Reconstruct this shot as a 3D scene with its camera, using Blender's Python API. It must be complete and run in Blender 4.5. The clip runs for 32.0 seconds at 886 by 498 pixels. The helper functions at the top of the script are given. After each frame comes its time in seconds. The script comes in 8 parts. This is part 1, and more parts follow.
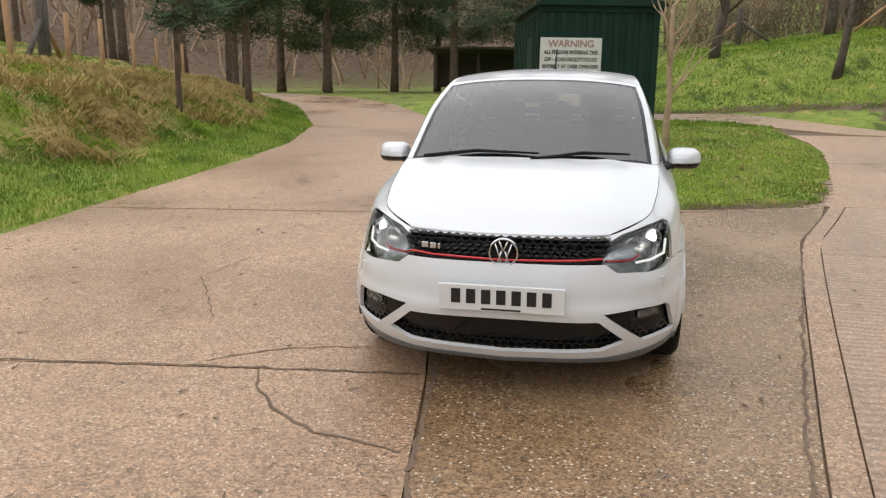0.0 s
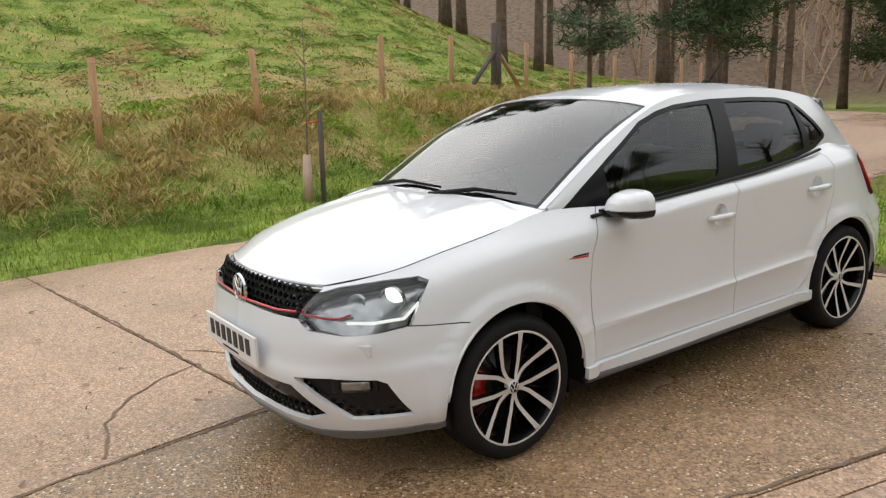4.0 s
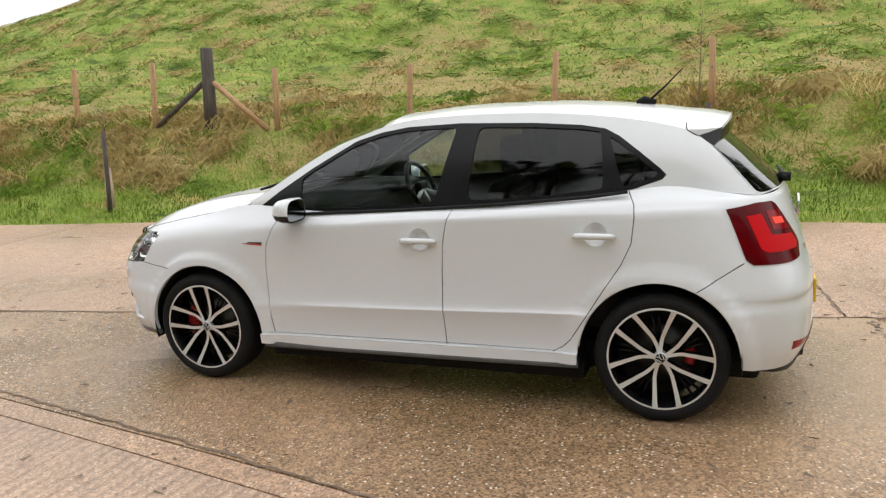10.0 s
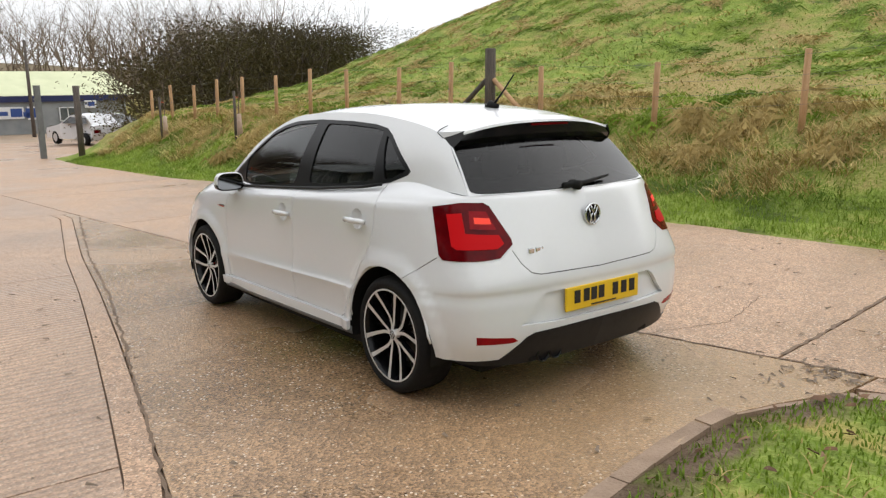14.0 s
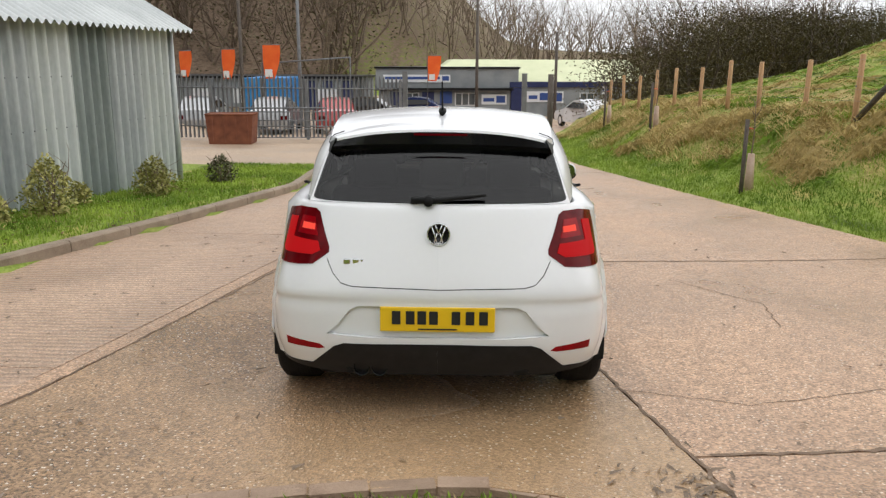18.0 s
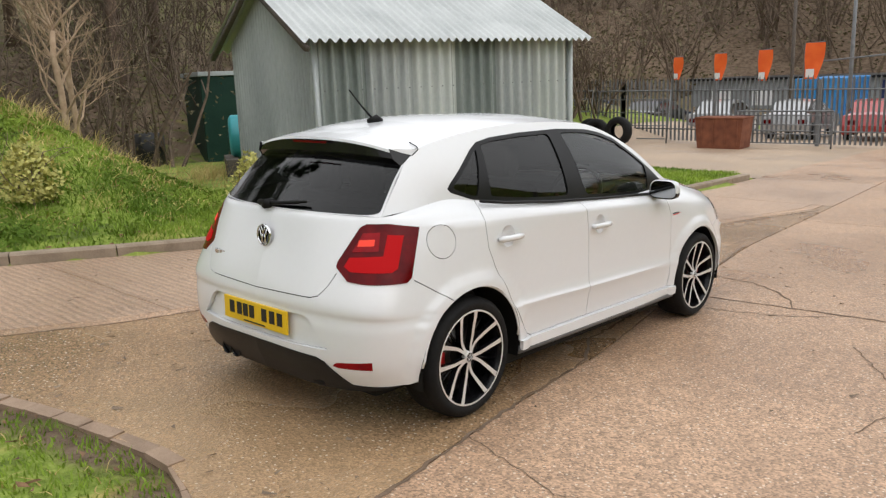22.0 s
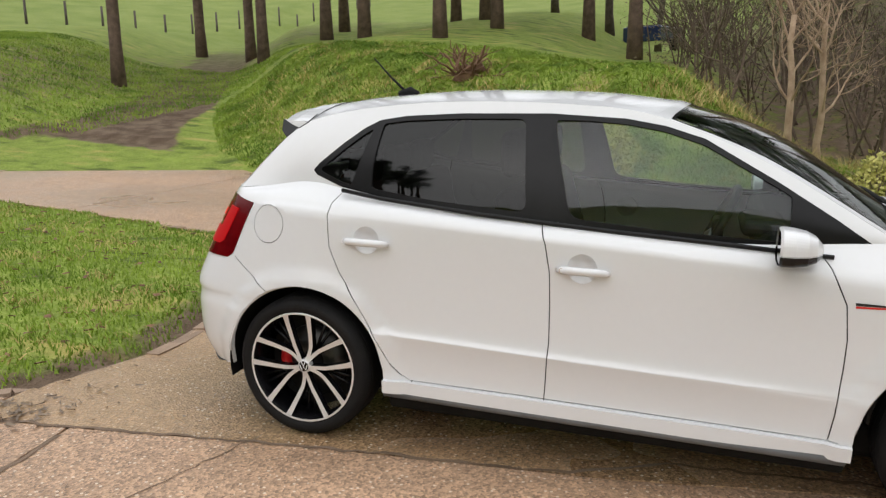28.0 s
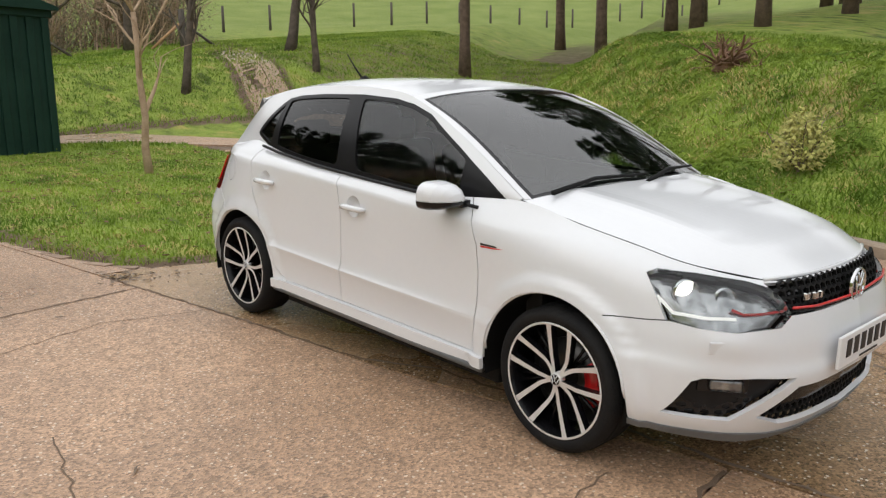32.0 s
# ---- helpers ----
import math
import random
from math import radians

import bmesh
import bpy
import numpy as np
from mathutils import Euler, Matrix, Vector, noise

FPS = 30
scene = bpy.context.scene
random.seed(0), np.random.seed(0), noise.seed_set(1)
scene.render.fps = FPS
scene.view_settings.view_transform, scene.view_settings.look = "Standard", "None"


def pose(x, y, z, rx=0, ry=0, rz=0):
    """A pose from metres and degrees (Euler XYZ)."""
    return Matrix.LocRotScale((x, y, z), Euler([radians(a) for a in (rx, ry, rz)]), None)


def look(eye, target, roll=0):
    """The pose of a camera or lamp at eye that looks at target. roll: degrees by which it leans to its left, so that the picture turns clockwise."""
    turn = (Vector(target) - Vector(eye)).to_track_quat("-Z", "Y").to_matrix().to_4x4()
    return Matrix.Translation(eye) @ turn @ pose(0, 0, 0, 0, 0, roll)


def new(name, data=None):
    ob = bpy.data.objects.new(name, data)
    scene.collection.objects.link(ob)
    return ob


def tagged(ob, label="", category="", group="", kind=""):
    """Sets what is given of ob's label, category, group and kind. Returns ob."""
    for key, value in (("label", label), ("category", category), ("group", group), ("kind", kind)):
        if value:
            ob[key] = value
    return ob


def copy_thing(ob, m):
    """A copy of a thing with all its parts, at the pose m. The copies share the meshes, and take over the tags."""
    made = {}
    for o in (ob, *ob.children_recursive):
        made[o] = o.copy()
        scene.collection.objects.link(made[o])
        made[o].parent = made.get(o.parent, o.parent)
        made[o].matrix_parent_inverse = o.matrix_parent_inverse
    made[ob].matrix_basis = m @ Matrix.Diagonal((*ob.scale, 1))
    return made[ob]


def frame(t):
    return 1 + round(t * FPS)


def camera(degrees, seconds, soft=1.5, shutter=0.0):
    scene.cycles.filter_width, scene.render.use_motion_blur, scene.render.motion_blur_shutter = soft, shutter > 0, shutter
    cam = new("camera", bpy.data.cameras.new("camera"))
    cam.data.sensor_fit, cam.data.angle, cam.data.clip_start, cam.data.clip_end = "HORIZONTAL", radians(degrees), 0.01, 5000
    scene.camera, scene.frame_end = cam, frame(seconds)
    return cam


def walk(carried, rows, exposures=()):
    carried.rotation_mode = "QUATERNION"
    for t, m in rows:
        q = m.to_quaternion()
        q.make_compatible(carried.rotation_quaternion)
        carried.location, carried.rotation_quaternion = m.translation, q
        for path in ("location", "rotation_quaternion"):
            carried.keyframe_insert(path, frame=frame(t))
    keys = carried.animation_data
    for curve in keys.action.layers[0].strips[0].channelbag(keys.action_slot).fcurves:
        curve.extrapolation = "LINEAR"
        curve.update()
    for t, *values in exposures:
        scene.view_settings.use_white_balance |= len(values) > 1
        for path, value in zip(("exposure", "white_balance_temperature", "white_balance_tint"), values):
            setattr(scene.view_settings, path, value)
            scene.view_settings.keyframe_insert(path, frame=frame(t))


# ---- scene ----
cam = camera(58.49, 32.0, soft=1.3)
# seconds, eye, aim, roll
PATH = [
    (0, (0.421, -5.520, 1.395), (0.032, -3.604, 0.976), 0.7),
    (0.5, (0.867, -5.425, 1.397), (0.305, -3.553, 0.982), 0.35),
    (1, (1.292, -5.235, 1.408), (0.597, -3.407, 0.992), 0.2),
    (1.5, (1.695, -5.035, 1.413), (0.834, -3.280, 0.994), 0.05),
    (2, (1.963, -4.700, 1.425), (0.927, -3.043, 1.006), -0.25),
    (2.5, (2.320, -4.400, 1.430), (1.098, -2.873, 1.012), -0.55),
    (4.5, (3.402, -2.849, 1.405), (1.686, -1.892, 1.031), -1.00),
    (5, (3.619, -2.514, 1.419), (1.813, -1.752, 1.022), -0.97),
    (5.5, (3.719, -2.127, 1.453), (1.867, -1.498, 1.037), -0.91),
    (6, (3.905, -1.751, 1.491), (2.020, -1.233, 1.069), -0.75),
    (6.5, (3.956, -1.404, 1.510), (2.035, -1.043, 1.090), -0.68),
    (7, (4.141, -1.009, 1.531), (2.192, -0.855, 1.110), -0.74),
    (7.5, (4.229, -0.620, 1.530), (2.274, -0.609, 1.106), -0.72),
    (8, (4.267, -0.146, 1.538), (2.316, -0.258, 1.112), -0.65),
    (8.5, (4.357, 0.274, 1.563), (2.418, 0.034, 1.135), -0.61),
    (9, (4.333, 0.675, 1.562), (2.425, 0.256, 1.137), -0.53),
    (9.5, (4.416, 1.100, 1.599), (2.550, 0.520, 1.175), -0.58),
    (10, (4.344, 1.485, 1.606), (2.511, 0.804, 1.184), -0.47),
    (10.5, (4.366, 1.898, 1.623), (2.581, 1.102, 1.199), -0.36),
    (11, (4.254, 2.277, 1.574), (2.515, 1.385, 1.150), -0.27),
    (11.5, (4.195, 2.742, 1.576), (2.503, 1.764, 1.151), -0.21),
    (12, (3.969, 3.118, 1.574), (2.351, 2.023, 1.147), -0.15),
    (12.5, (3.720, 3.494, 1.573), (2.203, 2.262, 1.146), -0.19),
    (13, (3.487, 3.820, 1.591), (2.094, 2.450, 1.164), -0.20),
    (13.5, (3.191, 4.116, 1.619), (1.905, 2.645, 1.191), -0.22),
    (14, (2.944, 4.415, 1.644), (1.755, 2.866, 1.215), -0.10),
    (14.5, (2.640, 4.609, 1.665), (1.540, 2.995, 1.235), -0.02),
    (16.5, (1.091, 5.235, 1.741), (0.620, 3.345, 1.284), 0.45),
    (17, (0.679, 5.380, 1.760), (0.386, 3.455, 1.300), 0.28),
    (17.5, (0.306, 5.418, 1.756), (0.185, 3.475, 1.294), 0.16),
    (18, (-0.089, 5.356, 1.744), (-0.055, 3.410, 1.284), 0.15),
    (18.5, (-0.492, 5.376, 1.767), (-0.281, 3.442, 1.304), -0.43),
    (19, (-0.838, 5.296, 1.730), (-0.438, 3.391, 1.273), -0.97),
    (19.5, (-1.227, 5.177, 1.725), (-0.632, 3.320, 1.278), -1.13),
    (20, (-1.686, 5.099, 1.726), (-0.891, 3.317, 1.286), -1.46),
    (20.5, (-2.083, 4.831, 1.727), (-1.133, 3.126, 1.289), -1.68),
    (21, (-2.545, 4.609, 1.723), (-1.457, 2.988, 1.288), -1.77),
    (21.5, (-2.878, 4.279, 1.707), (-1.656, 2.755, 1.277), -2.03),
    (22, (-3.253, 3.980, 1.701), (-1.918, 2.554, 1.273), -2.17),
    (22.5, (-3.492, 3.652, 1.676), (-2.048, 2.335, 1.252), -2.27),
    (23, (-3.706, 3.312, 1.666), (-2.140, 2.141, 1.248), -2.25),
    (23.5, (-3.893, 2.975, 1.654), (-2.200, 1.993, 1.243), -2.38),
    (24, (-3.964, 2.553, 1.644), (-2.185, 1.733, 1.239), -2.35),
    (24.5, (-4.069, 2.175, 1.624), (-2.229, 1.500, 1.224), -2.12),
    (25, (-3.998, 1.814, 1.580), (-2.104, 1.305, 1.187), -1.98),
    (25.5, (-3.976, 1.442, 1.544), (-2.039, 1.131, 1.158), -1.88),
    (26, (-3.900, 1.073, 1.495), (-1.937, 0.991, 1.116), -1.84),
    (26.5, (-3.807, 0.685, 1.467), (-1.846, 0.803, 1.094), -1.80),
    (28.5, (-3.586, -0.672, 1.439), (-1.774, 0.089, 1.068), -1.09),
    (29, (-3.505, -0.989, 1.435), (-1.745, -0.114, 1.064), -0.99),
    (29.5, (-3.496, -1.362, 1.425), (-1.791, -0.385, 1.052), -0.95),
    (30, (-3.368, -1.653, 1.416), (-1.730, -0.568, 1.041), -0.87),
    (30.5, (-3.370, -2.034, 1.400), (-1.804, -0.848, 1.024), -0.77),
    (31, (-3.297, -2.381, 1.385), (-1.801, -1.108, 1.008), -0.76),
    (31.5, (-3.208, -2.724, 1.367), (-1.785, -1.371, 0.989), -0.57),
    (32, (-3.195, -3.158, 1.359), (-1.861, -1.716, 0.984), -0.56),
]
walk(cam, [(t, look(eye, aim, roll)) for t, eye, aim, roll in PATH],
     exposures=((0, .08), (5, .2), (8, .36), (11, .28), (14, .18), (20, .16), (25, .14), (29, .06), (32, .02)))

# ---- light ----
world = bpy.data.worlds.new("sky")
scene.world = world
world.use_nodes = True
wn = world.node_tree
sky = wn.nodes.new("ShaderNodeTexSky")
sky.sky_type, sky.sun_disc = "NISHITA", False
sky.sun_elevation, sky.sun_rotation = radians(35), radians(282)
sky.air_density, sky.dust_density, sky.ozone_density = 1.6, 5.0, 1.0
grey = wn.nodes.new("ShaderNodeHueSaturation")
grey.inputs["Saturation"].default_value = 0.22
wn.links.new(sky.outputs[0], grey.inputs["Color"])
cloud = wn.nodes.new("ShaderNodeMix")
cloud.data_type = "RGBA"
cloud.inputs["Factor"].default_value = 0.9
# an overcast sky is brighter overhead than at the horizon, with faint cloud bands
way = wn.nodes.new("ShaderNodeTexCoord")
split = wn.nodes.new("ShaderNodeSeparateXYZ")
wn.links.new(way.outputs["Generated"], split.inputs[0])
banks = wn.nodes.new("ShaderNodeTexNoise")
banks.inputs["Scale"].default_value, banks.inputs["Detail"].default_value = 3.0, 5.0
wn.links.new(way.outputs["Generated"], banks.inputs["Vector"])
both_ = wn.nodes.new("ShaderNodeMath")
both_.operation = "MULTIPLY_ADD"
both_.inputs[1].default_value = 0.45
wn.links.new(banks.outputs[0], both_.inputs[0])
wn.links.new(split.outputs["Z"], both_.inputs[2])
# the cloud is thinnest in the west
west = wn.nodes.new("ShaderNodeMath")
west.operation = "MULTIPLY_ADD"
west.inputs[1].default_value = -0.16
wn.links.new(split.outputs["X"], west.inputs[0])
wn.links.new(both_.outputs[0], west.inputs[2])
over = wn.nodes.new("ShaderNodeMapRange")
over.inputs["From Min"].default_value, over.inputs["From Max"].default_value = 0.08, 1.2
wn.links.new(west.outputs[0], over.inputs["Value"])
dome = wn.nodes.new("ShaderNodeMix")
dome.data_type = "RGBA"
dome.inputs["A"].default_value, dome.inputs["B"].default_value = (5.6, 5.7, 5.9, 1), (10.8, 10.9, 11.1, 1)
wn.links.new(over.outputs[0], dome.inputs["Factor"])
wn.links.new(dome.outputs["Result"], cloud.inputs["B"])
wn.links.new(grey.outputs[0], cloud.inputs["A"])
wn.links.new(cloud.outputs["Result"], wn.nodes["Background"].inputs["Color"])
wn.nodes["Background"].inputs["Strength"].default_value = 0.145
sun = new("sun", bpy.data.lights.new("sun", "SUN"))
sun.data.energy, sun.data.angle, sun.data.color = 0.3, radians(120), (1.0, 0.96, 0.91)
sun.rotation_euler = (radians(55), 0, radians(-102))
scene.view_settings.exposure = 0.12

# ---- materials ----


def mat(name, a, b=None, scale=4.0, rough=0.7, bump=0.0, bscale=40.0, metal=0.0, spread=0.25, vary=0.0, coat=0.0, spec=0.5, rough2=None, stretch=(1, 1, 1)):
    """A surface of two colours mixed by coarse and fine noise, with fine relief; vary: value shift from piece to piece."""
    m = bpy.data.materials.new(name)
    m.use_nodes = True
    nt = m.node_tree
    ns, ln = nt.nodes, nt.links
    bs = ns["Principled BSDF"]
    b = b or a
    geo = ns.new("ShaderNodeNewGeometry")
    mp = ns.new("ShaderNodeMapping")
    mp.inputs["Scale"].default_value = stretch
    ln.new(geo.outputs["Position"], mp.inputs["Vector"])
    n1, n2 = ns.new("ShaderNodeTexNoise"), ns.new("ShaderNodeTexNoise")
    for n, s, d in ((n1, scale, 3.0), (n2, bscale, 4.0)):
        n.inputs["Scale"].default_value, n.inputs["Detail"].default_value = s, d
        ln.new(mp.outputs[0], n.inputs["Vector"])
    add = ns.new("ShaderNodeMath")
    add.operation = "MULTIPLY_ADD"
    add.inputs[1].default_value = 0.45
    ln.new(n2.outputs[0], add.inputs[0])
    ln.new(n1.outputs[0], add.inputs[2])
    rg = ns.new("ShaderNodeMapRange")
    rg.inputs["From Min"].default_value, rg.inputs["From Max"].default_value = 0.725 - spread, 0.725 + spread
    ln.new(add.outputs[0], rg.inputs["Value"])
    mx = ns.new("ShaderNodeMix")
    mx.data_type = "RGBA"
    mx.inputs["A"].default_value, mx.inputs["B"].default_value = (*a, 1), (*b, 1)
    ln.new(rg.outputs[0], mx.inputs["Factor"])
    col = mx.outputs["Result"]
    if vary:
        inf = ns.new("ShaderNodeObjectInfo")
        isl = ns.new("ShaderNodeNewGeometry")
        sm_ = ns.new("ShaderNodeMath")
        sm_.operation = "ADD"
        ln.new(inf.outputs["Random"], sm_.inputs[0])
        ln.new(isl.outputs["Random Per Island"], sm_.inputs[1])
        r2 = ns.new("ShaderNodeMapRange")
        r2.inputs["From Max"].default_value = 2.0
        r2.inputs["To Min"].default_value, r2.inputs["To Max"].default_value = 1 - vary, 1 + vary
        ln.new(sm_.outputs[0], r2.inputs["Value"])
        hs = ns.new("ShaderNodeHueSaturation")
        ln.new(r2.outputs[0], hs.inputs["Value"])
        ln.new(col, hs.inputs["Color"])
        col = hs.outputs[0]
    ln.new(col, bs.inputs["Base Color"])
    bs.inputs["Metallic"].default_value = metal
    bs.inputs["Specular IOR Level"].default_value = spec
    bs.inputs["Coat Weight"].default_value = coat
    bs.inputs["Coat Roughness"].default_value = 0.03
    if rough2 is None:
        bs.inputs["Roughness"].default_value = rough
    else:
        rr = ns.new("ShaderNodeMapRange")
        rr.inputs["From Min"].default_value, rr.inputs["From Max"].default_value = 0.35, 0.65
        rr.inputs["To Min"].default_value, rr.inputs["To Max"].default_value = rough, rough2
        ln.new(n1.outputs[0], rr.inputs["Value"])
        ln.new(rr.outputs[0], bs.inputs["Roughness"])
    if bump:
        bp = ns.new("ShaderNodeBump")
        bp.inputs["Strength"].default_value, bp.inputs["Distance"].default_value = bump, 0.02
        ln.new(n2.outputs[0], bp.inputs["Height"])
        ln.new(bp.outputs[0], bs.inputs["Normal"])
    return m


def concrete(name, a, b, grit, rough, rough2, ribs=0.0):
    """Exposed-aggregate concrete: pale pebbles in a darker paste, damp in patches; ribs: brushed lines across."""
    m = mat(name, a, b, 0.55, rough, 0.2, 55.0, spread=0.2, rough2=rough2)
    nt = m.node_tree
    ns, ln = nt.nodes, nt.links
    bs = ns["Principled BSDF"]
    geo = ns.new("ShaderNodeNewGeometry")
    vor = ns.new("ShaderNodeTexVoronoi")
    vor.inputs["Scale"].default_value = 95.0
    ln.new(geo.outputs["Position"], vor.inputs["Vector"])
    sp = ns.new("ShaderNodeSeparateColor")
    ln.new(vor.outputs["Color"], sp.inputs[0])
    hs = ns.new("ShaderNodeHueSaturation")
    r = ns.new("ShaderNodeMapRange")
    r.inputs["To Min"].default_value, r.inputs["To Max"].default_value = 1 - grit, 1 + grit
    ln.new(sp.outputs[0], r.inputs["Value"])
    fine = ns.new("ShaderNodeTexNoise")
    fine.inputs["Scale"].default_value, fine.inputs["Detail"].default_value = 7.0, 6.0
    ln.new(geo.outputs["Position"], fine.inputs["Vector"])
    r3 = ns.new("ShaderNodeMapRange")
    r3.inputs["From Min"].default_value, r3.inputs["From Max"].default_value = 0.3, 0.7
    r3.inputs["To Min"].default_value, r3.inputs["To Max"].default_value = 0.91, 1.09
    ln.new(fine.outputs[0], r3.inputs["Value"])
    mul = ns.new("ShaderNodeMath")
    mul.operation = "MULTIPLY"
    ln.new(r.outputs[0], mul.inputs[0])
    ln.new(r3.outputs[0], mul.inputs[1])
    ln.new(mul.outputs[0], hs.inputs["Value"])
    old = bs.inputs["Base Color"].links[0].from_socket
    ln.new(old, hs.inputs["Color"])
    # a scatter of pale flints
    v2 = ns.new("ShaderNodeTexVoronoi")
    v2.inputs["Scale"].default_value = 42.0
    ln.new(geo.outputs["Position"], v2.inputs["Vector"])
    s2 = ns.new("ShaderNodeSeparateColor")
    ln.new(v2.outputs["Color"], s2.inputs[0])
    near = ns.new("ShaderNodeMath")
    near.operation = "LESS_THAN"
    near.inputs[1].default_value = 0.26
    ln.new(v2.outputs["Distance"], near.inputs[0])
    few = ns.new("ShaderNodeMath")
    few.operation = "GREATER_THAN"
    few.inputs[1].default_value = 0.69
    ln.new(s2.outputs[1], few.inputs[0])
    both = ns.new("ShaderNodeMath")
    both.operation = "MULTIPLY"
    ln.new(near.outputs[0], both.inputs[0])
    ln.new(few.outputs[0], both.inputs[1])
    scl = ns.new("ShaderNodeMath")
    scl.operation = "MULTIPLY"
    scl.inputs[1].default_value = 0.85 * min(1, grit * 2)
    ln.new(both.outputs[0], scl.inputs[0])
    mx = ns.new("ShaderNodeMix")
    mx.data_type = "RGBA"
    mx.inputs["B"].default_value = (0.76, 0.65, 0.52, 1)
    ln.new(scl.outputs[0], mx.inputs["Factor"])
    ln.new(hs.outputs[0], mx.inputs["A"])
    ln.new(mx.outputs["Result"], bs.inputs["Base Color"])
    bp = ns.new("ShaderNodeBump")
    bp.inputs["Strength"].default_value, bp.inputs["Distance"].default_value = 0.6, 0.005
    ln.new(vor.outputs["Distance"], bp.inputs["Height"])
    ln.new(bs.inputs["Normal"].links[0].from_socket, bp.inputs["Normal"])
    ln.new(bp.outputs[0], bs.inputs["Normal"])
    if ribs:
        wv = ns.new("ShaderNodeTexWave")
        wv.bands_direction = "Y"
        wv.inputs["Scale"].default_value, wv.inputs["Distortion"].default_value, wv.inputs["Detail"].default_value = 4.6, 3.0, 3.0
        ln.new(geo.outputs["Position"], wv.inputs["Vector"])
        b2 = ns.new("ShaderNodeBump")
        b2.inputs["Strength"].default_value, b2.inputs["Distance"].default_value = ribs, 0.012
        ln.new(wv.outputs[0], b2.inputs["Height"])
        ln.new(bp.outputs[0], b2.inputs["Normal"])
        ln.new(b2.outputs[0], bs.inputs["Normal"])
        # the grooves' shade is put into the colour, as relief alone shows faintly
        r4 = ns.new("ShaderNodeMapRange")
        r4.inputs["From Max"].default_value = 0.5
        r4.inputs["To Min"].default_value, r4.inputs["To Max"].default_value = 0.8, 1.05
        ln.new(wv.outputs[0], r4.inputs["Value"])
        h4 = ns.new("ShaderNodeHueSaturation")
        ln.new(r4.outputs[0], h4.inputs["Value"])
        ln.new(mx.outputs["Result"], h4.inputs["Color"])
        ln.new(h4.outputs[0], bs.inputs["Base Color"])
    return m


def turf(name):
    """Ground under grass: green, straw and bare earth, mixed by the sheet's own cover marks."""
    m = bpy.data.materials.new(name)
    m.use_nodes = True
    nt = m.node_tree
    ns, ln = nt.nodes, nt.links
    bs = ns["Principled BSDF"]
    geo = ns.new("ShaderNodeNewGeometry")
    at = ns.new("ShaderNodeAttribute")
    at.attribute_name = "cover"
    sep = ns.new("ShaderNodeSeparateColor")
    ln.new(at.outputs["Color"], sep.inputs[0])

    def noise(scale, detail=4.0):
        n = ns.new("ShaderNodeTexNoise")
        n.inputs["Scale"].default_value, n.inputs["Detail"].default_value = scale, detail
        ln.new(geo.outputs["Position"], n.inputs["Vector"])
        return n

    def mix(fac, a, b):
        x = ns.new("ShaderNodeMix")
        x.data_type = "RGBA"
        ln.new(fac, x.inputs["Factor"])
        for key, v in (("A", a), ("B", b)):
            if isinstance(v, tuple):
                x.inputs[key].default_value = (*v, 1)
            else:
                ln.new(v, x.inputs[key])
        return x.outputs["Result"]

    def ramp(sock, lo, hi):
        r = ns.new("ShaderNodeMapRange")
        r.inputs["From Min"].default_value, r.inputs["From Max"].default_value = lo, hi
        ln.new(sock, r.inputs["Value"])
        return r.outputs[0]

    fine, mid, big = noise(26.0), noise(3.0, 5.0), noise(0.45)
    # mats of grass lie in terraces along the slope
    lay_ = ns.new("ShaderNodeMapping")
    lay_.inputs["Scale"].default_value = (1.9, 0.62, 1.9)
    ln.new(geo.outputs["Position"], lay_.inputs["Vector"])
    terrace = ns.new("ShaderNodeTexNoise")
    terrace.inputs["Scale"].default_value, terrace.inputs["Detail"].default_value = 1.5, 6.0
    ln.new(lay_.outputs[0], terrace.inputs["Vector"])
    green = mix(ramp(mid.outputs[0], 0.3, 0.7), (0.105, 0.165, 0.02), (0.245, 0.33, 0.052))
    green = mix(ramp(fine.outputs[0], 0.35, 0.75), green, (0.31, 0.37, 0.085))
    green = mix(ramp(terrace.outputs[0], 0.56, 0.70), green, (0.41, 0.35, 0.11))
    green = mix(ramp(terrace.outputs[0], 0.44, 0.34), green, (0.09, 0.125, 0.025))
    straw = mix(ramp(fine.outputs[0], 0.3, 0.7), (0.25, 0.19, 0.07), (0.46, 0.36, 0.15))
    dirt = mix(ramp(mid.outputs[0], 0.35, 0.65), (0.10, 0.066, 0.042), (0.2, 0.145, 0.1))

    def blend(sock):
        s = ns.new("ShaderNodeMath")
        s.operation = "ADD"
        ln.new(sock, s.inputs[0])
        ln.new(mid.outputs[0], s.inputs[1])
        return ramp(s.outputs[0], 0.78, 1.12)

    c = mix(blend(sep.outputs[0]), green, straw)
    c = mix(blend(sep.outputs[1]), c, dirt)
    far_ = mix(ramp(big.outputs[0], 0.3, 0.7), (0.16, 0.215, 0.045), (0.23, 0.275, 0.075))
    c = mix(sep.outputs[2], c, far_)
    ln.new(c, bs.inputs["Base Color"])
    bs.inputs["Roughness"].default_value = 0.9
    bs.inputs["Specular IOR Level"].default_value = 0.2
    bp = ns.new("ShaderNodeBump")
    bp.inputs["Strength"].default_value, bp.inputs["Distance"].default_value = 0.9, 0.05
    ln.new(fine.outputs[0], bp.inputs["Height"])
    ln.new(bp.outputs[0], bs.inputs["Normal"])
    return m


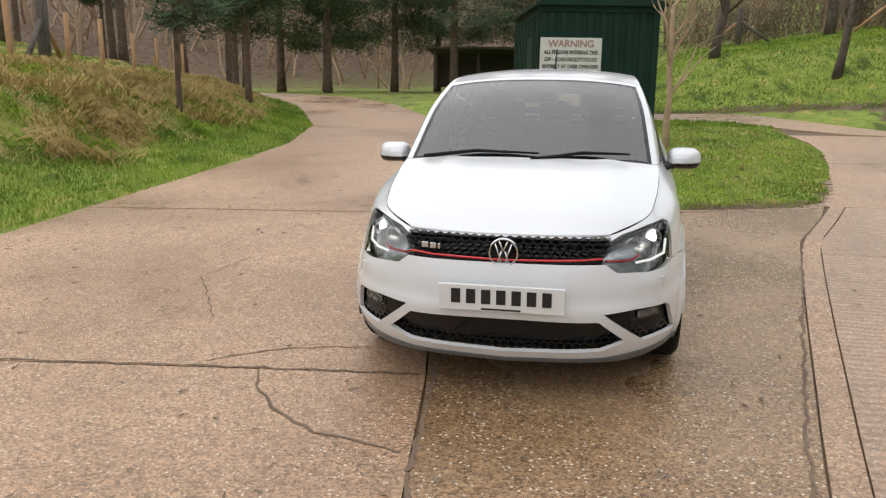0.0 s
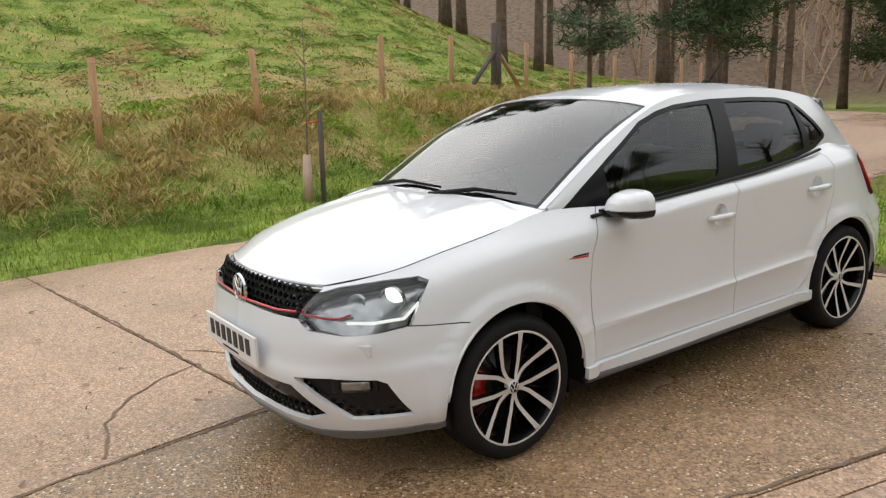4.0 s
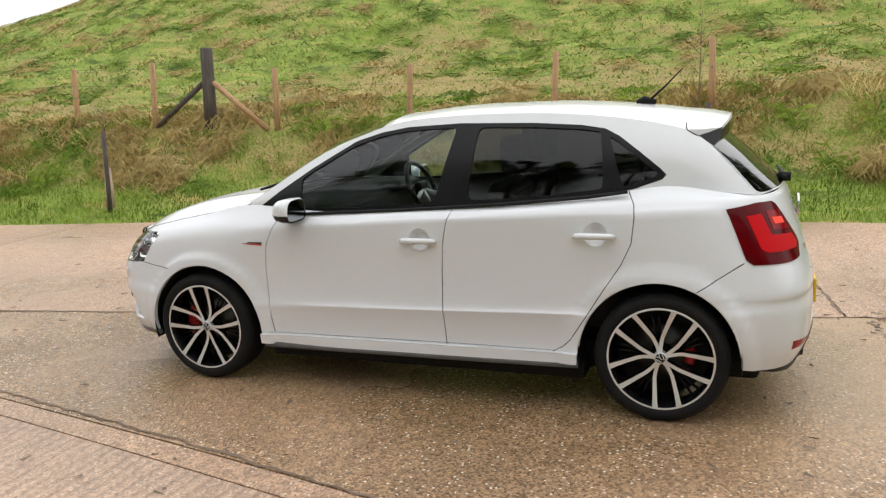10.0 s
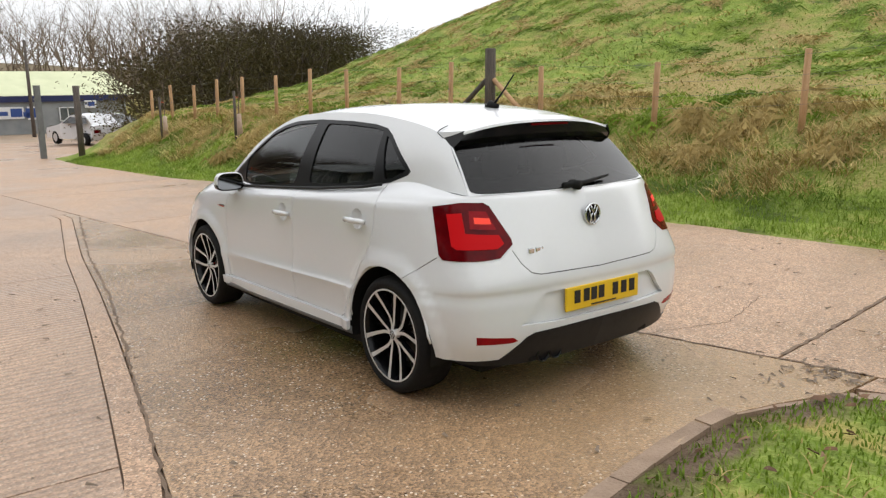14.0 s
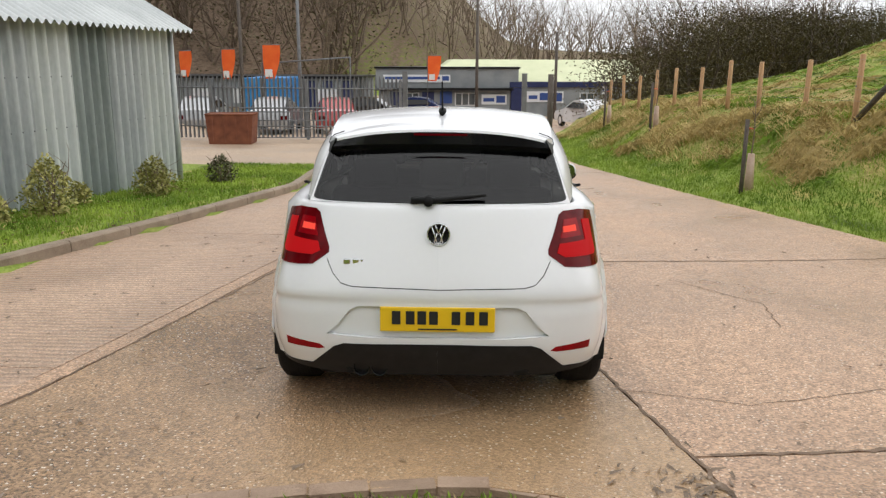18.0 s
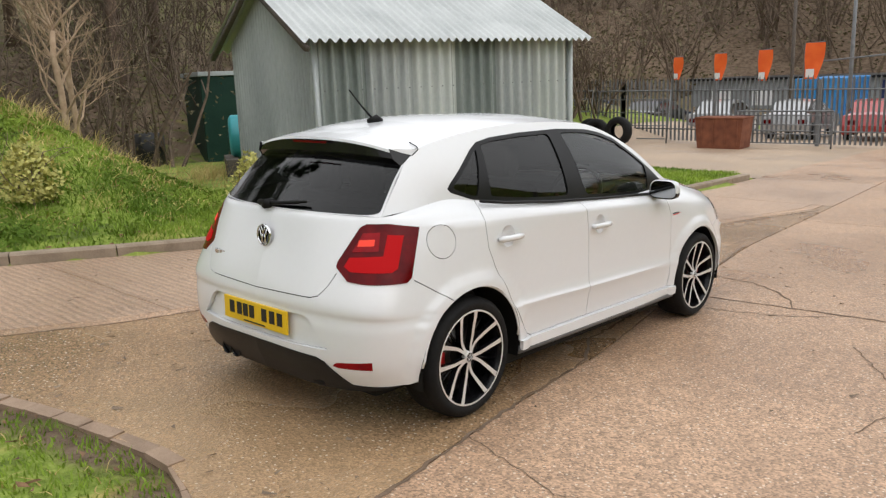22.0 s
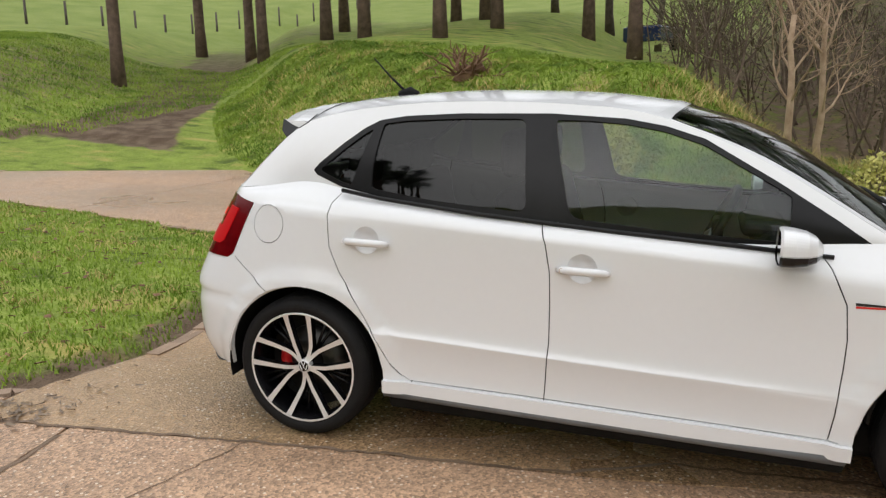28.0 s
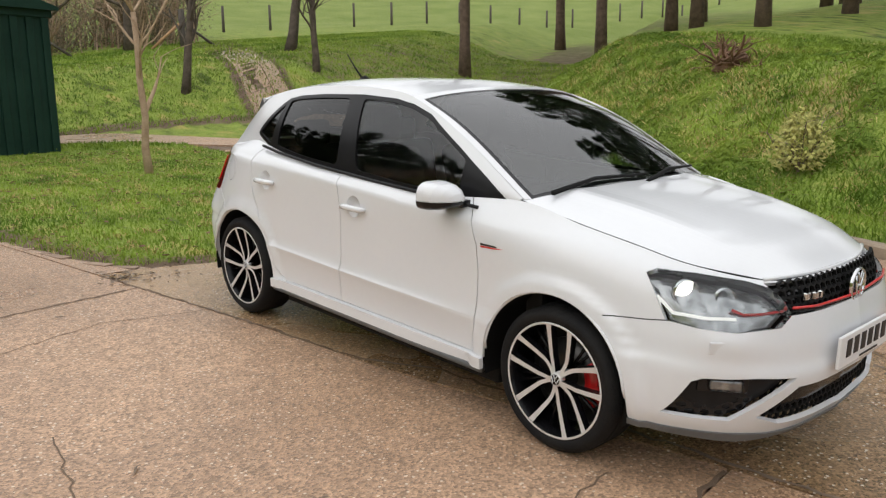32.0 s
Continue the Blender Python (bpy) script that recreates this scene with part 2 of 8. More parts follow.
M_TURF = turf("turf")
M_ROAD = concrete("pinkish concrete", (0.325, 0.200, 0.120), (0.465, 0.305, 0.198), 0.46, 0.26, 0.58)
M_DAMP = concrete("damp brown concrete", (0.205, 0.124, 0.064), (0.40, 0.255, 0.145), 0.52, 0.12, 0.42)
def stain(m, centre, reach, colour, most):
    """A film of sand with a ragged outline on a concrete."""
    ns, ln = m.node_tree.nodes, m.node_tree.links
    bs = ns["Principled BSDF"]
    geo, far, ragged = ns.new("ShaderNodeNewGeometry"), ns.new("ShaderNodeVectorMath"), ns.new("ShaderNodeTexNoise")
    far.operation = "DISTANCE"
    far.inputs[1].default_value = centre
    ln.new(geo.outputs["Position"], far.inputs[0])
    ragged.inputs["Scale"].default_value, ragged.inputs["Detail"].default_value = 2.2, 7.0
    ln.new(geo.outputs["Position"], ragged.inputs["Vector"])
    add = ns.new("ShaderNodeMath")
    add.operation = "MULTIPLY_ADD"
    add.inputs[1].default_value = 2.2
    ln.new(ragged.outputs[0], add.inputs[0])
    ln.new(far.outputs["Value"], add.inputs[2])
    r = ns.new("ShaderNodeMapRange")
    r.inputs["From Min"].default_value, r.inputs["From Max"].default_value = reach + 1.1, reach * .4 + 1.1
    r.inputs["To Max"].default_value = most
    ln.new(add.outputs[0], r.inputs["Value"])
    mx = ns.new("ShaderNodeMix")
    mx.data_type = "RGBA"
    mx.inputs["B"].default_value = (*colour, 1)
    ln.new(r.outputs[0], mx.inputs["Factor"])
    ln.new(bs.inputs["Base Color"].links[0].from_socket, mx.inputs["A"])
    ln.new(mx.outputs["Result"], bs.inputs["Base Color"])


stain(M_DAMP, (-.4, 2.7, .1), 1.9, (0.46, 0.315, 0.18), 0.42)
M_BRUSHED = concrete("brushed concrete", (0.345, 0.228, 0.154), (0.475, 0.33, 0.232), 0.30, 0.3, 0.6, ribs=0.75)
M_YARD = concrete("pale yard concrete", (0.30, 0.215, 0.145), (0.43, 0.32, 0.225), 0.25, 0.4, 0.7)
M_JOINT = mat("joint dirt", (0.115, 0.076, 0.049), (0.21, 0.142, 0.094), 3.0, 0.8, 0.5, 60)
M_KERB = mat("kerb stone", (0.2, 0.15, 0.105), (0.33, 0.26, 0.19), 5.0, 0.8, 0.4, 70, vary=0.1)
M_BRICK = mat("edging brick", (0.25, 0.17, 0.115), (0.38, 0.27, 0.19), 8.0, 0.75, 0.4, 70, vary=0.2)
M_POST = mat("new fence wood", (0.38, 0.21, 0.10), (0.52, 0.33, 0.18), 6.0, 0.8, 0.3, 60, vary=0.15, stretch=(6, 6, 0.6))
M_OLDPOST = mat("old dark wood", (0.06, 0.05, 0.045), (0.15, 0.125, 0.105), 7.0, 0.85, 0.5, 60, stretch=(6, 6, 0.6))
M_BARK = mat("bark", (0.05, 0.038, 0.028), (0.13, 0.10, 0.075), 6.0, 0.9, 0.7, 40, vary=0.15)
M_PINEBARK = mat("pine bark", (0.07, 0.045, 0.032), (0.17, 0.115, 0.08), 6.0, 0.9, 0.7, 40)
M_TWIG = mat("twigs", (0.14, 0.102, 0.072), (0.27, 0.205, 0.15), 6.0, 0.9, 0.3, 40, vary=0.15)
M_BRAMBLE = mat("brown bramble stems", (0.085, 0.06, 0.04), (0.19, 0.135, 0.095), 6.0, 0.9, 0.3, 40, vary=0.15)
M_PALETWIG = mat("pale twigs", (0.30, 0.20, 0.125), (0.48, 0.35, 0.24), 6.0, 0.9, 0.3, 40, vary=0.15)
M_NEEDLE = mat("pine needles", (0.022, 0.045, 0.014), (0.06, 0.10, 0.03), 1.5, 0.8, vary=0.3)
M_LEAF = mat("dark leaves", (0.045, 0.05, 0.02), (0.12, 0.115, 0.05), 2.0, 0.7, vary=0.35)
M_GOLDLEAF = mat("variegated leaves", (0.26, 0.27, 0.045), (0.66, 0.60, 0.19), 14.0, 0.6, vary=0.3)
M_SCRUB = mat("brown scrub leaves", (0.06, 0.052, 0.024), (0.16, 0.13, 0.065), 2.0, 0.8, vary=0.35)
M_GREENLEAF = mat("shrub leaves", (0.20, 0.21, 0.05), (0.42, 0.38, 0.12), 6.0, 0.7, vary=0.3)
M_BLADE = mat("grass blades", (0.10, 0.176, 0.015), (0.275, 0.37, 0.05), 0.9, 0.7, vary=0.3, spread=0.16, spec=0.25)
M_STRAW = mat("straw grass", (0.34, 0.25, 0.085), (0.60, 0.47, 0.21), 1.2, 0.8, vary=0.3, spec=0.2)
M_DEADLEAF = mat("dead leaves", (0.10, 0.05, 0.025), (0.26, 0.14, 0.07), 6.0, 0.8, vary=0.35)
M_ZINC = mat("galvanised sheet", (0.31, 0.34, 0.345), (0.50, 0.53, 0.53), 1.3, 0.5, 0.05, 30, metal=0.35, vary=0.3, rough2=0.62, stretch=(1, 1, 0.35))
M_ROOFZINC = mat("pale roof sheet", (0.40, 0.42, 0.42), (0.56, 0.58, 0.575), 1.5, 0.55, 0.05, 30, metal=0.35)
M_GREENMETAL = mat("dark green sheet", (0.006, 0.026, 0.018), (0.012, 0.04, 0.028), 2.0, 0.55, 0.05, 30, spec=0.2)
M_STEEL = mat("galvanised fence steel", (0.14, 0.147, 0.155), (0.22, 0.228, 0.235), 5.0, 0.6, 0.1, 60, metal=0.4)
M_BLACK = mat("black plastic", (0.012, 0.012, 0.013), (0.02, 0.02, 0.021), 20.0, 0.45, 0.05, 200)
M_RUST = mat("rusty steel", (0.12, 0.035, 0.018), (0.24, 0.085, 0.04), 4.0, 0.85, 0.4, 50)

# ---- ground ----


def sm(a, b, t):
    t = np.clip((np.asarray(t, float) - a) / (b - a), 0, 1)
    return t * t * (3 - 2 * t)


def curve(pts):
    ys, xs = zip(*sorted((y, x) for x, y in pts))
    return lambda y: np.interp(y, ys, xs)


def along(pts):
    xs, ys = zip(*sorted(pts))
    return lambda x: np.interp(x, xs, ys)


# x of the road's west edge, the two long joints and the kerb, by y
west_edge = curve([(-14, -60), (-12, -40), (-8.5, -30), (-4.2, -26), (-2.75, -24), (-2.6, -20), (-2.9, -13), (-3.7, -8.5), (-4.3, -5.5), (-4.8, -3), (-4.95, -1), (-4.9, 1), (-4.85, 3.5), (-5.0, 7.5), (-5.7, 10.5), (-8.2, 16), (-13, 22), (-22, 30), (-40, 40)])
joint_a = curve([(3.0, -40), (1.6, -22), (0.62, -12), (-0.05, -4.1), (-0.25, -2.9), (-0.40, -1.85), (-0.76, -0.1), (-0.92, 1.15), (-1.2, 2.7), (-1.5, 4.5), (-3.2, 12), (-5.6, 17), (-10, 23), (-20, 32), (-38, 42)])
joint_b = curve([(2.9, -40), (1.5, -22), (0.52, -11), (0.4, -7.5), (1.07, -4.1), (1.36, -2.3), (1.66, -0.65), (1.86, 0.4), (2.1, 1.6), (2.5, 2.6), (2.75, 3.3)])
kerb_x = curve([(3.2, -60), (3.2, -22), (2.85, -14), (2.65, -11), (2.5, -7.4), (2.95, -5.2), (3.27, -3.66), (3.65, -2.2), (3.9, -1.1), (4.35, 0.3), (4.75, 1.3), (5.3, 2.4), (6.15, 4.3), (6.9, 5.2), (7.5, 6.4), (8.9, 8.2), (11.2, 9.9), (17.7, 13.8), (30, 20), (60, 34)])
# y of the island's south edge and the path's north edge, by x
island_s = along([(-1.45, 4.3), (-1.25, 3.5), (-1.05, 2.98), (-0.8, 2.72), (-0.3, 2.5), (0.1, 2.52), (0.75, 2.66), (1.1, 2.74), (1.94, 3.0), (2.5, 3.15), (2.75, 3.5), (3.02, 4.34), (3.35, 5.6)])
island_w = curve([(-0.95, 2.9), (-1.2, 3.4), (-1.42, 4.4), (-1.9, 7), (-2.6, 10), (-3.6, 13), (-6, 17)])
island_e = curve([(2.55, 3.1), (2.75, 3.5), (3.02, 4.34), (3.2, 5.2), (3.5, 6.5), (3.75, 8), (3.85, 9.2), (3.7, 10.2)])
path_n = along([(-4, 12.4), (1, 14.6), (3.5, 15.2), (6, 14.2), (7.5, 12.9), (9, 11.9), (12, 12.9), (18, 16.5), (30, 23)])
path_s = along([(-4, 11.4), (1, 13.0), (3, 12.9), (3.8, 11.6), (5, 10.4)])


def pad(x, y):
    return 0.006 * np.clip(x, -14, 14) + 0.0415 * (np.clip(y, -42, 20))


def height(x, y):
    """The lie of the land."""
    x, y = np.asarray(x, float), np.asarray(y, float)
    z = pad(x, y)
    u = west_edge(y) - x
    up = 1.2 - 0.55 * sm(4, 13, y)
    fall = 0.42 + 0.58 * sm(-58, -14, y)
    z = z + np.where(u > 0, 0.14 * sm(0, 0.9, u) + (up - 0.14) * sm(0.5, 2.9, u) + fall * (0.135 * np.clip(u - 2.4, 0, 34) + 0.11 * np.clip(u - 9, 0, 30) * (1 - sm(16, 34, y)) + 2.3 * sm(4, 20, u) * sm(-36, -15, y) * (1 - sm(8, 20, y))), 0)
    v = x - kerb_x(y)
    bank = sm(-2.6, 0.8, y)
    verge = sm(-11.2, -10.8, y) * (1 - sm(4.4, 5.0, y))
    z = z + np.where(v > 0, 0.09 * verge + bank * (0.18 * sm(0, 1.0, v) + (1.45 - 0.6 * sm(7, 13, y)) * sm(0.7, 4.6, v) + 0.03 * np.clip(v - 4.0, 0, 20)), 0)
    w = y - path_n(np.clip(x, -4, 30))
    z = z + np.where((w > 0) & (u < 0) & (v < 0), sm(0.5, 3.5, x) * (0.95 * sm(0, 4.5, w) + 0.03 * np.clip(w - 3, 0, 30)), 0)
    z = z + 0.13 * np.clip((x - 6) * 0.8 + (y - 10) * 0.45, 0, 26) * sm(0, 6, y)
    z = z + 0.32 * np.clip(x - 13 - 0.25 * np.clip(y + 8, -30, 30), 0, 26) * (1 - sm(-6, 3, y)) * sm(-34, -20, y)
    far = np.clip(np.hypot(x, y) - 46, 0, 300)
    ne = sm(0.05, 0.5, (x * 0.72 + y * 0.55) / np.maximum(np.hypot(x, y), 1))
    so = sm(0.3, 0.9, -y / np.maximum(np.hypot(x, y), 1)) * sm(-0.1, 0.12, x / np.maximum(np.hypot(x, y), 1))
    nn = sm(0.1, 0.6, y / np.maximum(np.hypot(x, y), 1)) * (1 - sm(0.0, 0.35, x / np.maximum(np.hypot(x, y), 1)))
    z = z + np.minimum(far, 150) * (0.13 * ne + 0.17 * nn + 0.20 * so * sm(20, 40, far) + 0.05 * (1 - sm(0.2, 0.6, -y / np.maximum(np.hypot(x, y), 1)) * sm(0.0, 0.3, -x / np.maximum(np.hypot(x, y), 1))))
    return z


def on_concrete(x, y):
    x, y = np.asarray(x, float), np.asarray(y, float)
    main = (x > west_edge(y)) & (x < joint_a(y)) & (y > -42)
    isl = (x > island_w(y)) & (y > island_s(np.clip(x, -1.45, 3.3))) & (x < island_e(y)) & (y < path_s(np.clip(x, -4, 5)))
    hub = (x > joint_a(y) - 0.1) & (x < kerb_x(y)) & (y > -42) & (y < path_n(np.clip(x, -4, 30))) & ~isl & ((x > -1.2) | (y < 4)) & (x < 9.2)
    yard = (x > west_edge(y)) & (x < 11.5) & (y < -11.3) & (y > -62)
    return main | hub | yard


def spaced(lo, near_lo, near_hi, hi, step, grow=1.16):
    out = list(np.arange(near_lo, near_hi + 1e-6, step))
    d, p = step, near_hi
    while p < hi:
        d *= grow
        p += d
        out.append(p)
    d, p = step, near_lo
    while p > lo:
        d *= grow
        p -= d
        out.insert(0, p)
    return np.array(out)


def grid_mesh(name, X, Y, Z):
    n, m = X.shape
    me = bpy.data.meshes.new(name)
    idx = np.arange(n * m).reshape(n, m)
    f = np.stack([idx[:-1, :-1], idx[1:, :-1], idx[1:, 1:], idx[:-1, 1:]], -1).reshape(-1, 4)
    me.from_pydata(np.stack([X, Y, Z], -1).reshape(-1, 3).tolist(), [], f.tolist())
    me.shade_smooth()
    return me


gx, gy = spaced(-420, -13, 16, 420, 0.26), spaced(-420, -16, 19, 420, 0.26)
GX, GY = np.meshgrid(gx, gy, indexing="ij")
GZ = height(GX, GY)
paved = on_concrete(GX, GY) | ((GX > 1) & (GX < kerb_x(GY) + 0.2) & (GX > kerb_x(GY) - 0.5) & (GY > -11) & (GY < 6))
lump = np.array([[noise.noise((a * 0.9, b * 0.9, 3)) * 0.5 + noise.noise((a * 2.6, b * 2.6, 7)) * 0.3 for b in gy] for a in gx])
away = np.hypot(GX, GY)
GU = west_edge(GY) - GX
rough_grass = sm(0.7, 1.6, GU) * (1 - 0.7 * sm(5, 9, GU))
GZ = np.where(paved, GZ - 0.05, GZ + lump * (0.035 + 0.30 * rough_grass + 0.22 * sm(3, 10, GU)) * sm(0.0, 0.6, np.maximum(GU, GX - kerb_x(GY))) + 0.012)
ground_me = grid_mesh("ground", GX, GY, GZ)
cover = ground_me.attributes.new("cover", "FLOAT_COLOR", "POINT")
patch = np.array([[noise.noise((a * 0.16, b * 0.3, 11)) for b in gy] for a in gx])
patch2 = np.array([[noise.noise((a * 0.55, b * 0.55, 21)) for b in gy] for a in gx])
straw = np.clip(0.3 * sm(-0.05, 0.4, patch2) * (GX > kerb_x(GY) + 0.6) * (GY < 11) + 0.16 * sm(0.0, 0.4, patch2) * (GU > 3) + 0.5 * rough_grass + sm(3, 6, GU) * (0.08 + 0.36 * patch) + 0.2 * sm(-0.1, 0.5, patch) * (GX > kerb_x(GY)), 0, 1)
t_lo, t_up = np.interp(GX, [9, 10.7, 13.2, 17.7, 30], [9.3, 10.4, 11.3, 13.6, 20]), np.interp(GX, [8, 9.8, 13.3, 17.5, 30], [12.7, 12.4, 13.4, 15.2, 22])
track = sm(-0.35, 0.1, GY - t_lo) * (1 - sm(-0.1, 0.35, GY - t_up)) * sm(8.6, 9.0, GX) * (1 - sm(24, 30, GX))
track2 = (1 - sm(0.55, 0.9, np.abs(GX - 6.85 - 0.34 * (GY - 13)))) * (GY > 12.5) * (GY < 24)
litter = 0.42 * sm(12.5, 15, GY) * (1 - sm(17, 24, GY)) * (GX > 9) + 0.35 * sm(12, 18, GY) * (GX < -5) + 0.8 * (1 - sm(0.2, 0.5, np.abs(GY - path_n(np.clip(GX, -4, 30)) - 0.25))) * (GX > -4) * (GX < 9) + 0.6 * sm(38, 60, away) * sm(0, 30, GY) * (1 - sm(0.15, 0.4, GX / np.maximum(away, 1)))
thicket = sm(11, 15, GX) * (1 - sm(-3, 3, GY)) + sm(-62, -75, GY)
rim_ = np.minimum(np.abs(GX - island_w(GY)), np.abs(GY - island_s(np.clip(GX, -1.45, 3.3))))
rim_ = 0.75 * (1 - sm(0.05, 0.55, rim_)) * (GX > -2.5) * (GX < 3.4) * (GY < 9) * (GY > 2)
dirt = np.clip(0.25 * sm(0.1, 0.45, -patch2) * (GX > kerb_x(GY) + 0.8) * (GY < 11) + rim_ + 0.62 * thicket + np.maximum(np.maximum(track, track2), litter) + 0.25 * (1 - sm(0, 0.35, np.abs(GU))) * (GU > -0.5), 0, 1)
fargrass = sm(20, 45, away) * sm(0.15, 0.4, GX / np.maximum(away, 1)) * sm(-30, 0, GY)
col = np.zeros((GX.size, 4), np.float32)
col[:, 0], col[:, 1], col[:, 2], col[:, 3] = straw.ravel(), dirt.ravel(), fargrass.ravel(), 1
cover.data.foreach_set("color", col.ravel())
ground_me.materials.append(M_TURF)
ground = tagged(new("ground", ground_me), "grassy hillside ground with worn earth tracks and straw tussocks", "ground", kind="structure")


def slab_mesh(name, xl, xr, y0, y1, nx, ny, inset=0.011, lift=0.0):
    """A slab between the curves xl(y), xr(y) and the lines y0(x), y1(x), with rounded-off sides 9 cm deep."""
    vs = np.linspace(0, 1, ny)
    us = np.linspace(0, 1, nx)
    X, Y = np.zeros((nx, ny)), np.zeros((nx, ny))
    for j, v in enumerate(vs):
        for i, t in enumerate(us):
            x = 0.0
            y = 0.5 * (y0(0) + y1(0))
            for _ in range(4):
                a, b = y0(x) + inset, y1(x) - inset
                y = a + (b - a) * v
                l, r = xl(y) + inset, xr(y) - inset
                x = l + (r - l) * t
            X[i, j], Y[i, j] = x, y
    Z = pad(X, Y) + lift + 0.004 * np.sin(X * 1.7 + Y * 1.1) - 0.003
    ring = [(i, 0) for i in range(nx)] + [(nx - 1, j) for j in range(1, ny)] + [(i, ny - 1) for i in range(nx - 2, -1, -1)] + [(0, j) for j in range(ny - 2, 0, -1)]
    me = bpy.data.meshes.new(name)
    verts = np.stack([X, Y, Z], -1).reshape(-1, 3).tolist()
    idx = lambda i, j: i * ny + j
    faces = [(idx(i, j), idx(i + 1, j), idx(i + 1, j + 1), idx(i, j + 1)) for i in range(nx - 1) for j in range(ny - 1)]
    base = len(verts)
    verts += [[X[i, j], Y[i, j], Z[i, j] - 0.09] for i, j in ring]
    k = len(ring)
    faces += [(idx(*ring[q]), base + q, base + (q + 1) % k, idx(*ring[(q + 1) % k])) for q in range(k)]
    me.from_pydata(verts, [], faces)
    return me


road = tagged(new("road"), "pinkish brown concrete road of large cast slabs, damp in patches", "road", kind="structure")


def slab(xl, xr, y0, y1, m, nx=8, ny=10, lift=0.0, inset=0.008):
    me = slab_mesh("slab", xl, xr, y0, y1, nx, ny, inset=inset, lift=lift)
    me.materials.append(m)
    ob = new("slab", me)
    ob.parent = road
    return ob


K = lambda c: (lambda x: c)
cross_1 = lambda x: -1.75 + 0.114 * x
cross_2 = lambda x: 2.35 + 0.12 * x
lines = [K(-42), K(-33), K(-26), K(-20), K(-15.5), K(-11), lambda x: -6.4 + 0.1 * x, cross_1, cross_2, lambda x: 6.6 + 0.12 * x, lambda x: 11 + 0.15 * x, K(15.5), K(22), K(30), K(38)]
for a, b in zip(lines, lines[1:]):
    slab(west_edge, joint_a, a, b, M_ROAD, 8, 12)
slab(joint_a, joint_b, K(-8.0), lambda x: island_s(np.clip(x, -1.2, 3.2)) if x > -0.8 else 2.72, M_DAMP, 12, 24)
strip = lambda y: joint_b(y) + 0.15
slab(joint_b, strip, K(-8.0), K(3.3), M_ROAD, 3, 24, inset=0.004)
for a, b in zip([-8.0, -3.2, 1.2], [-3.2, 1.2, 3.25]):
    slab(strip, kerb_x, K(a), K(b), M_BRUSHED, 8, 12, inset=0.006)
for a, b in zip([-42, -30, -22, -15, -11.5], [-30, -22, -15, -11.5, -8.0]):
    slab(joint_a, kerb_x, K(a), K(b), M_ROAD if a < -12 else M_BRUSHED, 6, 8)
slab(lambda y: island_e(np.clip(y, 3.2, 10.2)), kerb_x, K(3.25), K(6.6), M_ROAD, 10, 10)
slab(lambda y: island_e(np.clip(y, 3.2, 10.2)), kerb_x, K(6.6), K(10.4), M_ROAD, 10, 10)
slab(K(-3.4), K(9.0), lambda x: path_s(np.clip(x, -4, 5)), lambda x: path_n(np.clip(x, -4, 30)), M_ROAD, 16, 6, lift=0.01)
slab(joint_a, lambda y: island_w(np.clip(y, 2.9, 17)), K(2.72), K(11.2), M_ROAD, 4, 14)

ramp = tagged(new("ramp"), "narrow concrete ramp climbing the grassy bank beyond the path", "path", kind="structure")
for a, b in zip((12.5, 15.2, 17.4), (15.17, 17.37, 19.6)):
    ry = np.linspace(a, b, 9)
    for lo, hi in ((-.52, .16), (.19, .56)):
        U = np.stack([np.full(9, lo), np.full(9, hi)])
        RX = 6.85 + 0.34 * (ry[None] - 13) + U
        RY = np.repeat(ry[None], 2, 0)
        RZ = height(RX, RY) + 0.02
        me = grid_mesh("ramp_slab", RX, RY, RZ)
        me.materials.append(M_DAMP)
        bmr = bmesh.new()
        bmr.from_mesh(me)
        res = bmesh.ops.extrude_face_region(bmr, geom=bmr.faces[:])
        for v in res["geom"]:
            if isinstance(v, bmesh.types.BMVert):
                v.co.z -= 0.1
        bmesh.ops.recalc_face_normals(bmr, faces=bmr.faces[:])
        bmr.to_mesh(me)
        bmr.free()
        me.shade_flat()
        ob = new("ramp_slab", me)
        ob.parent = ramp

# the yard's concrete apron
ay, ax2 = np.linspace(-62, -11.3, 60), np.linspace(0, 1, 24)
AY, AU = np.meshgrid(ay, ax2, indexing="xy")
AL = west_edge(AY) + 0.05
AX = AL + (11.45 - AL) * AU
apron_me = grid_mesh("apron", AX, AY, height(AX, AY) - 0.012)
apron_me.materials.append(M_YARD)
apron = tagged(new("pavement", apron_me), "pale worn concrete apron of the sales yard", "pavement", kind="structure")

# ---- shaping tools ----


def mesh_of(name, verts, faces, m=None, smooth=True):
    me = bpy.data.meshes.new(name)
    me.from_pydata([tuple(v) for v in verts], [], faces)
    if m:
        me.materials.append(m)
    if smooth:
        me.shade_smooth()
    return me


def part(name, bm, m, parent, label=""):
    """A bmesh or a mesh as one mesh object under a thing or a part."""
    if isinstance(bm, bmesh.types.BMesh):
        me = bpy.data.meshes.new(name)
        bm.to_mesh(me)
        bm.free()
    else:
        me = bm
    if m and not me.materials:
        me.materials.append(m)
    ob = new(name, me)
    ob.parent = parent
    if label:
        ob["label"] = label
    return ob


def box(lo, hi, bevel=0.0, m=None, segments=2):
    bm = bmesh.new()
    bmesh.ops.create_cube(bm, size=1)
    for v in bm.verts:
        v.co = Vector([l + (h - l) * (c + 0.5) for l, h, c in zip(lo, hi, v.co)])
    if bevel:
        bmesh.ops.bevel(bm, geom=bm.edges[:], offset=bevel, segments=segments, affect="EDGES", profile=0.5)
    return bm


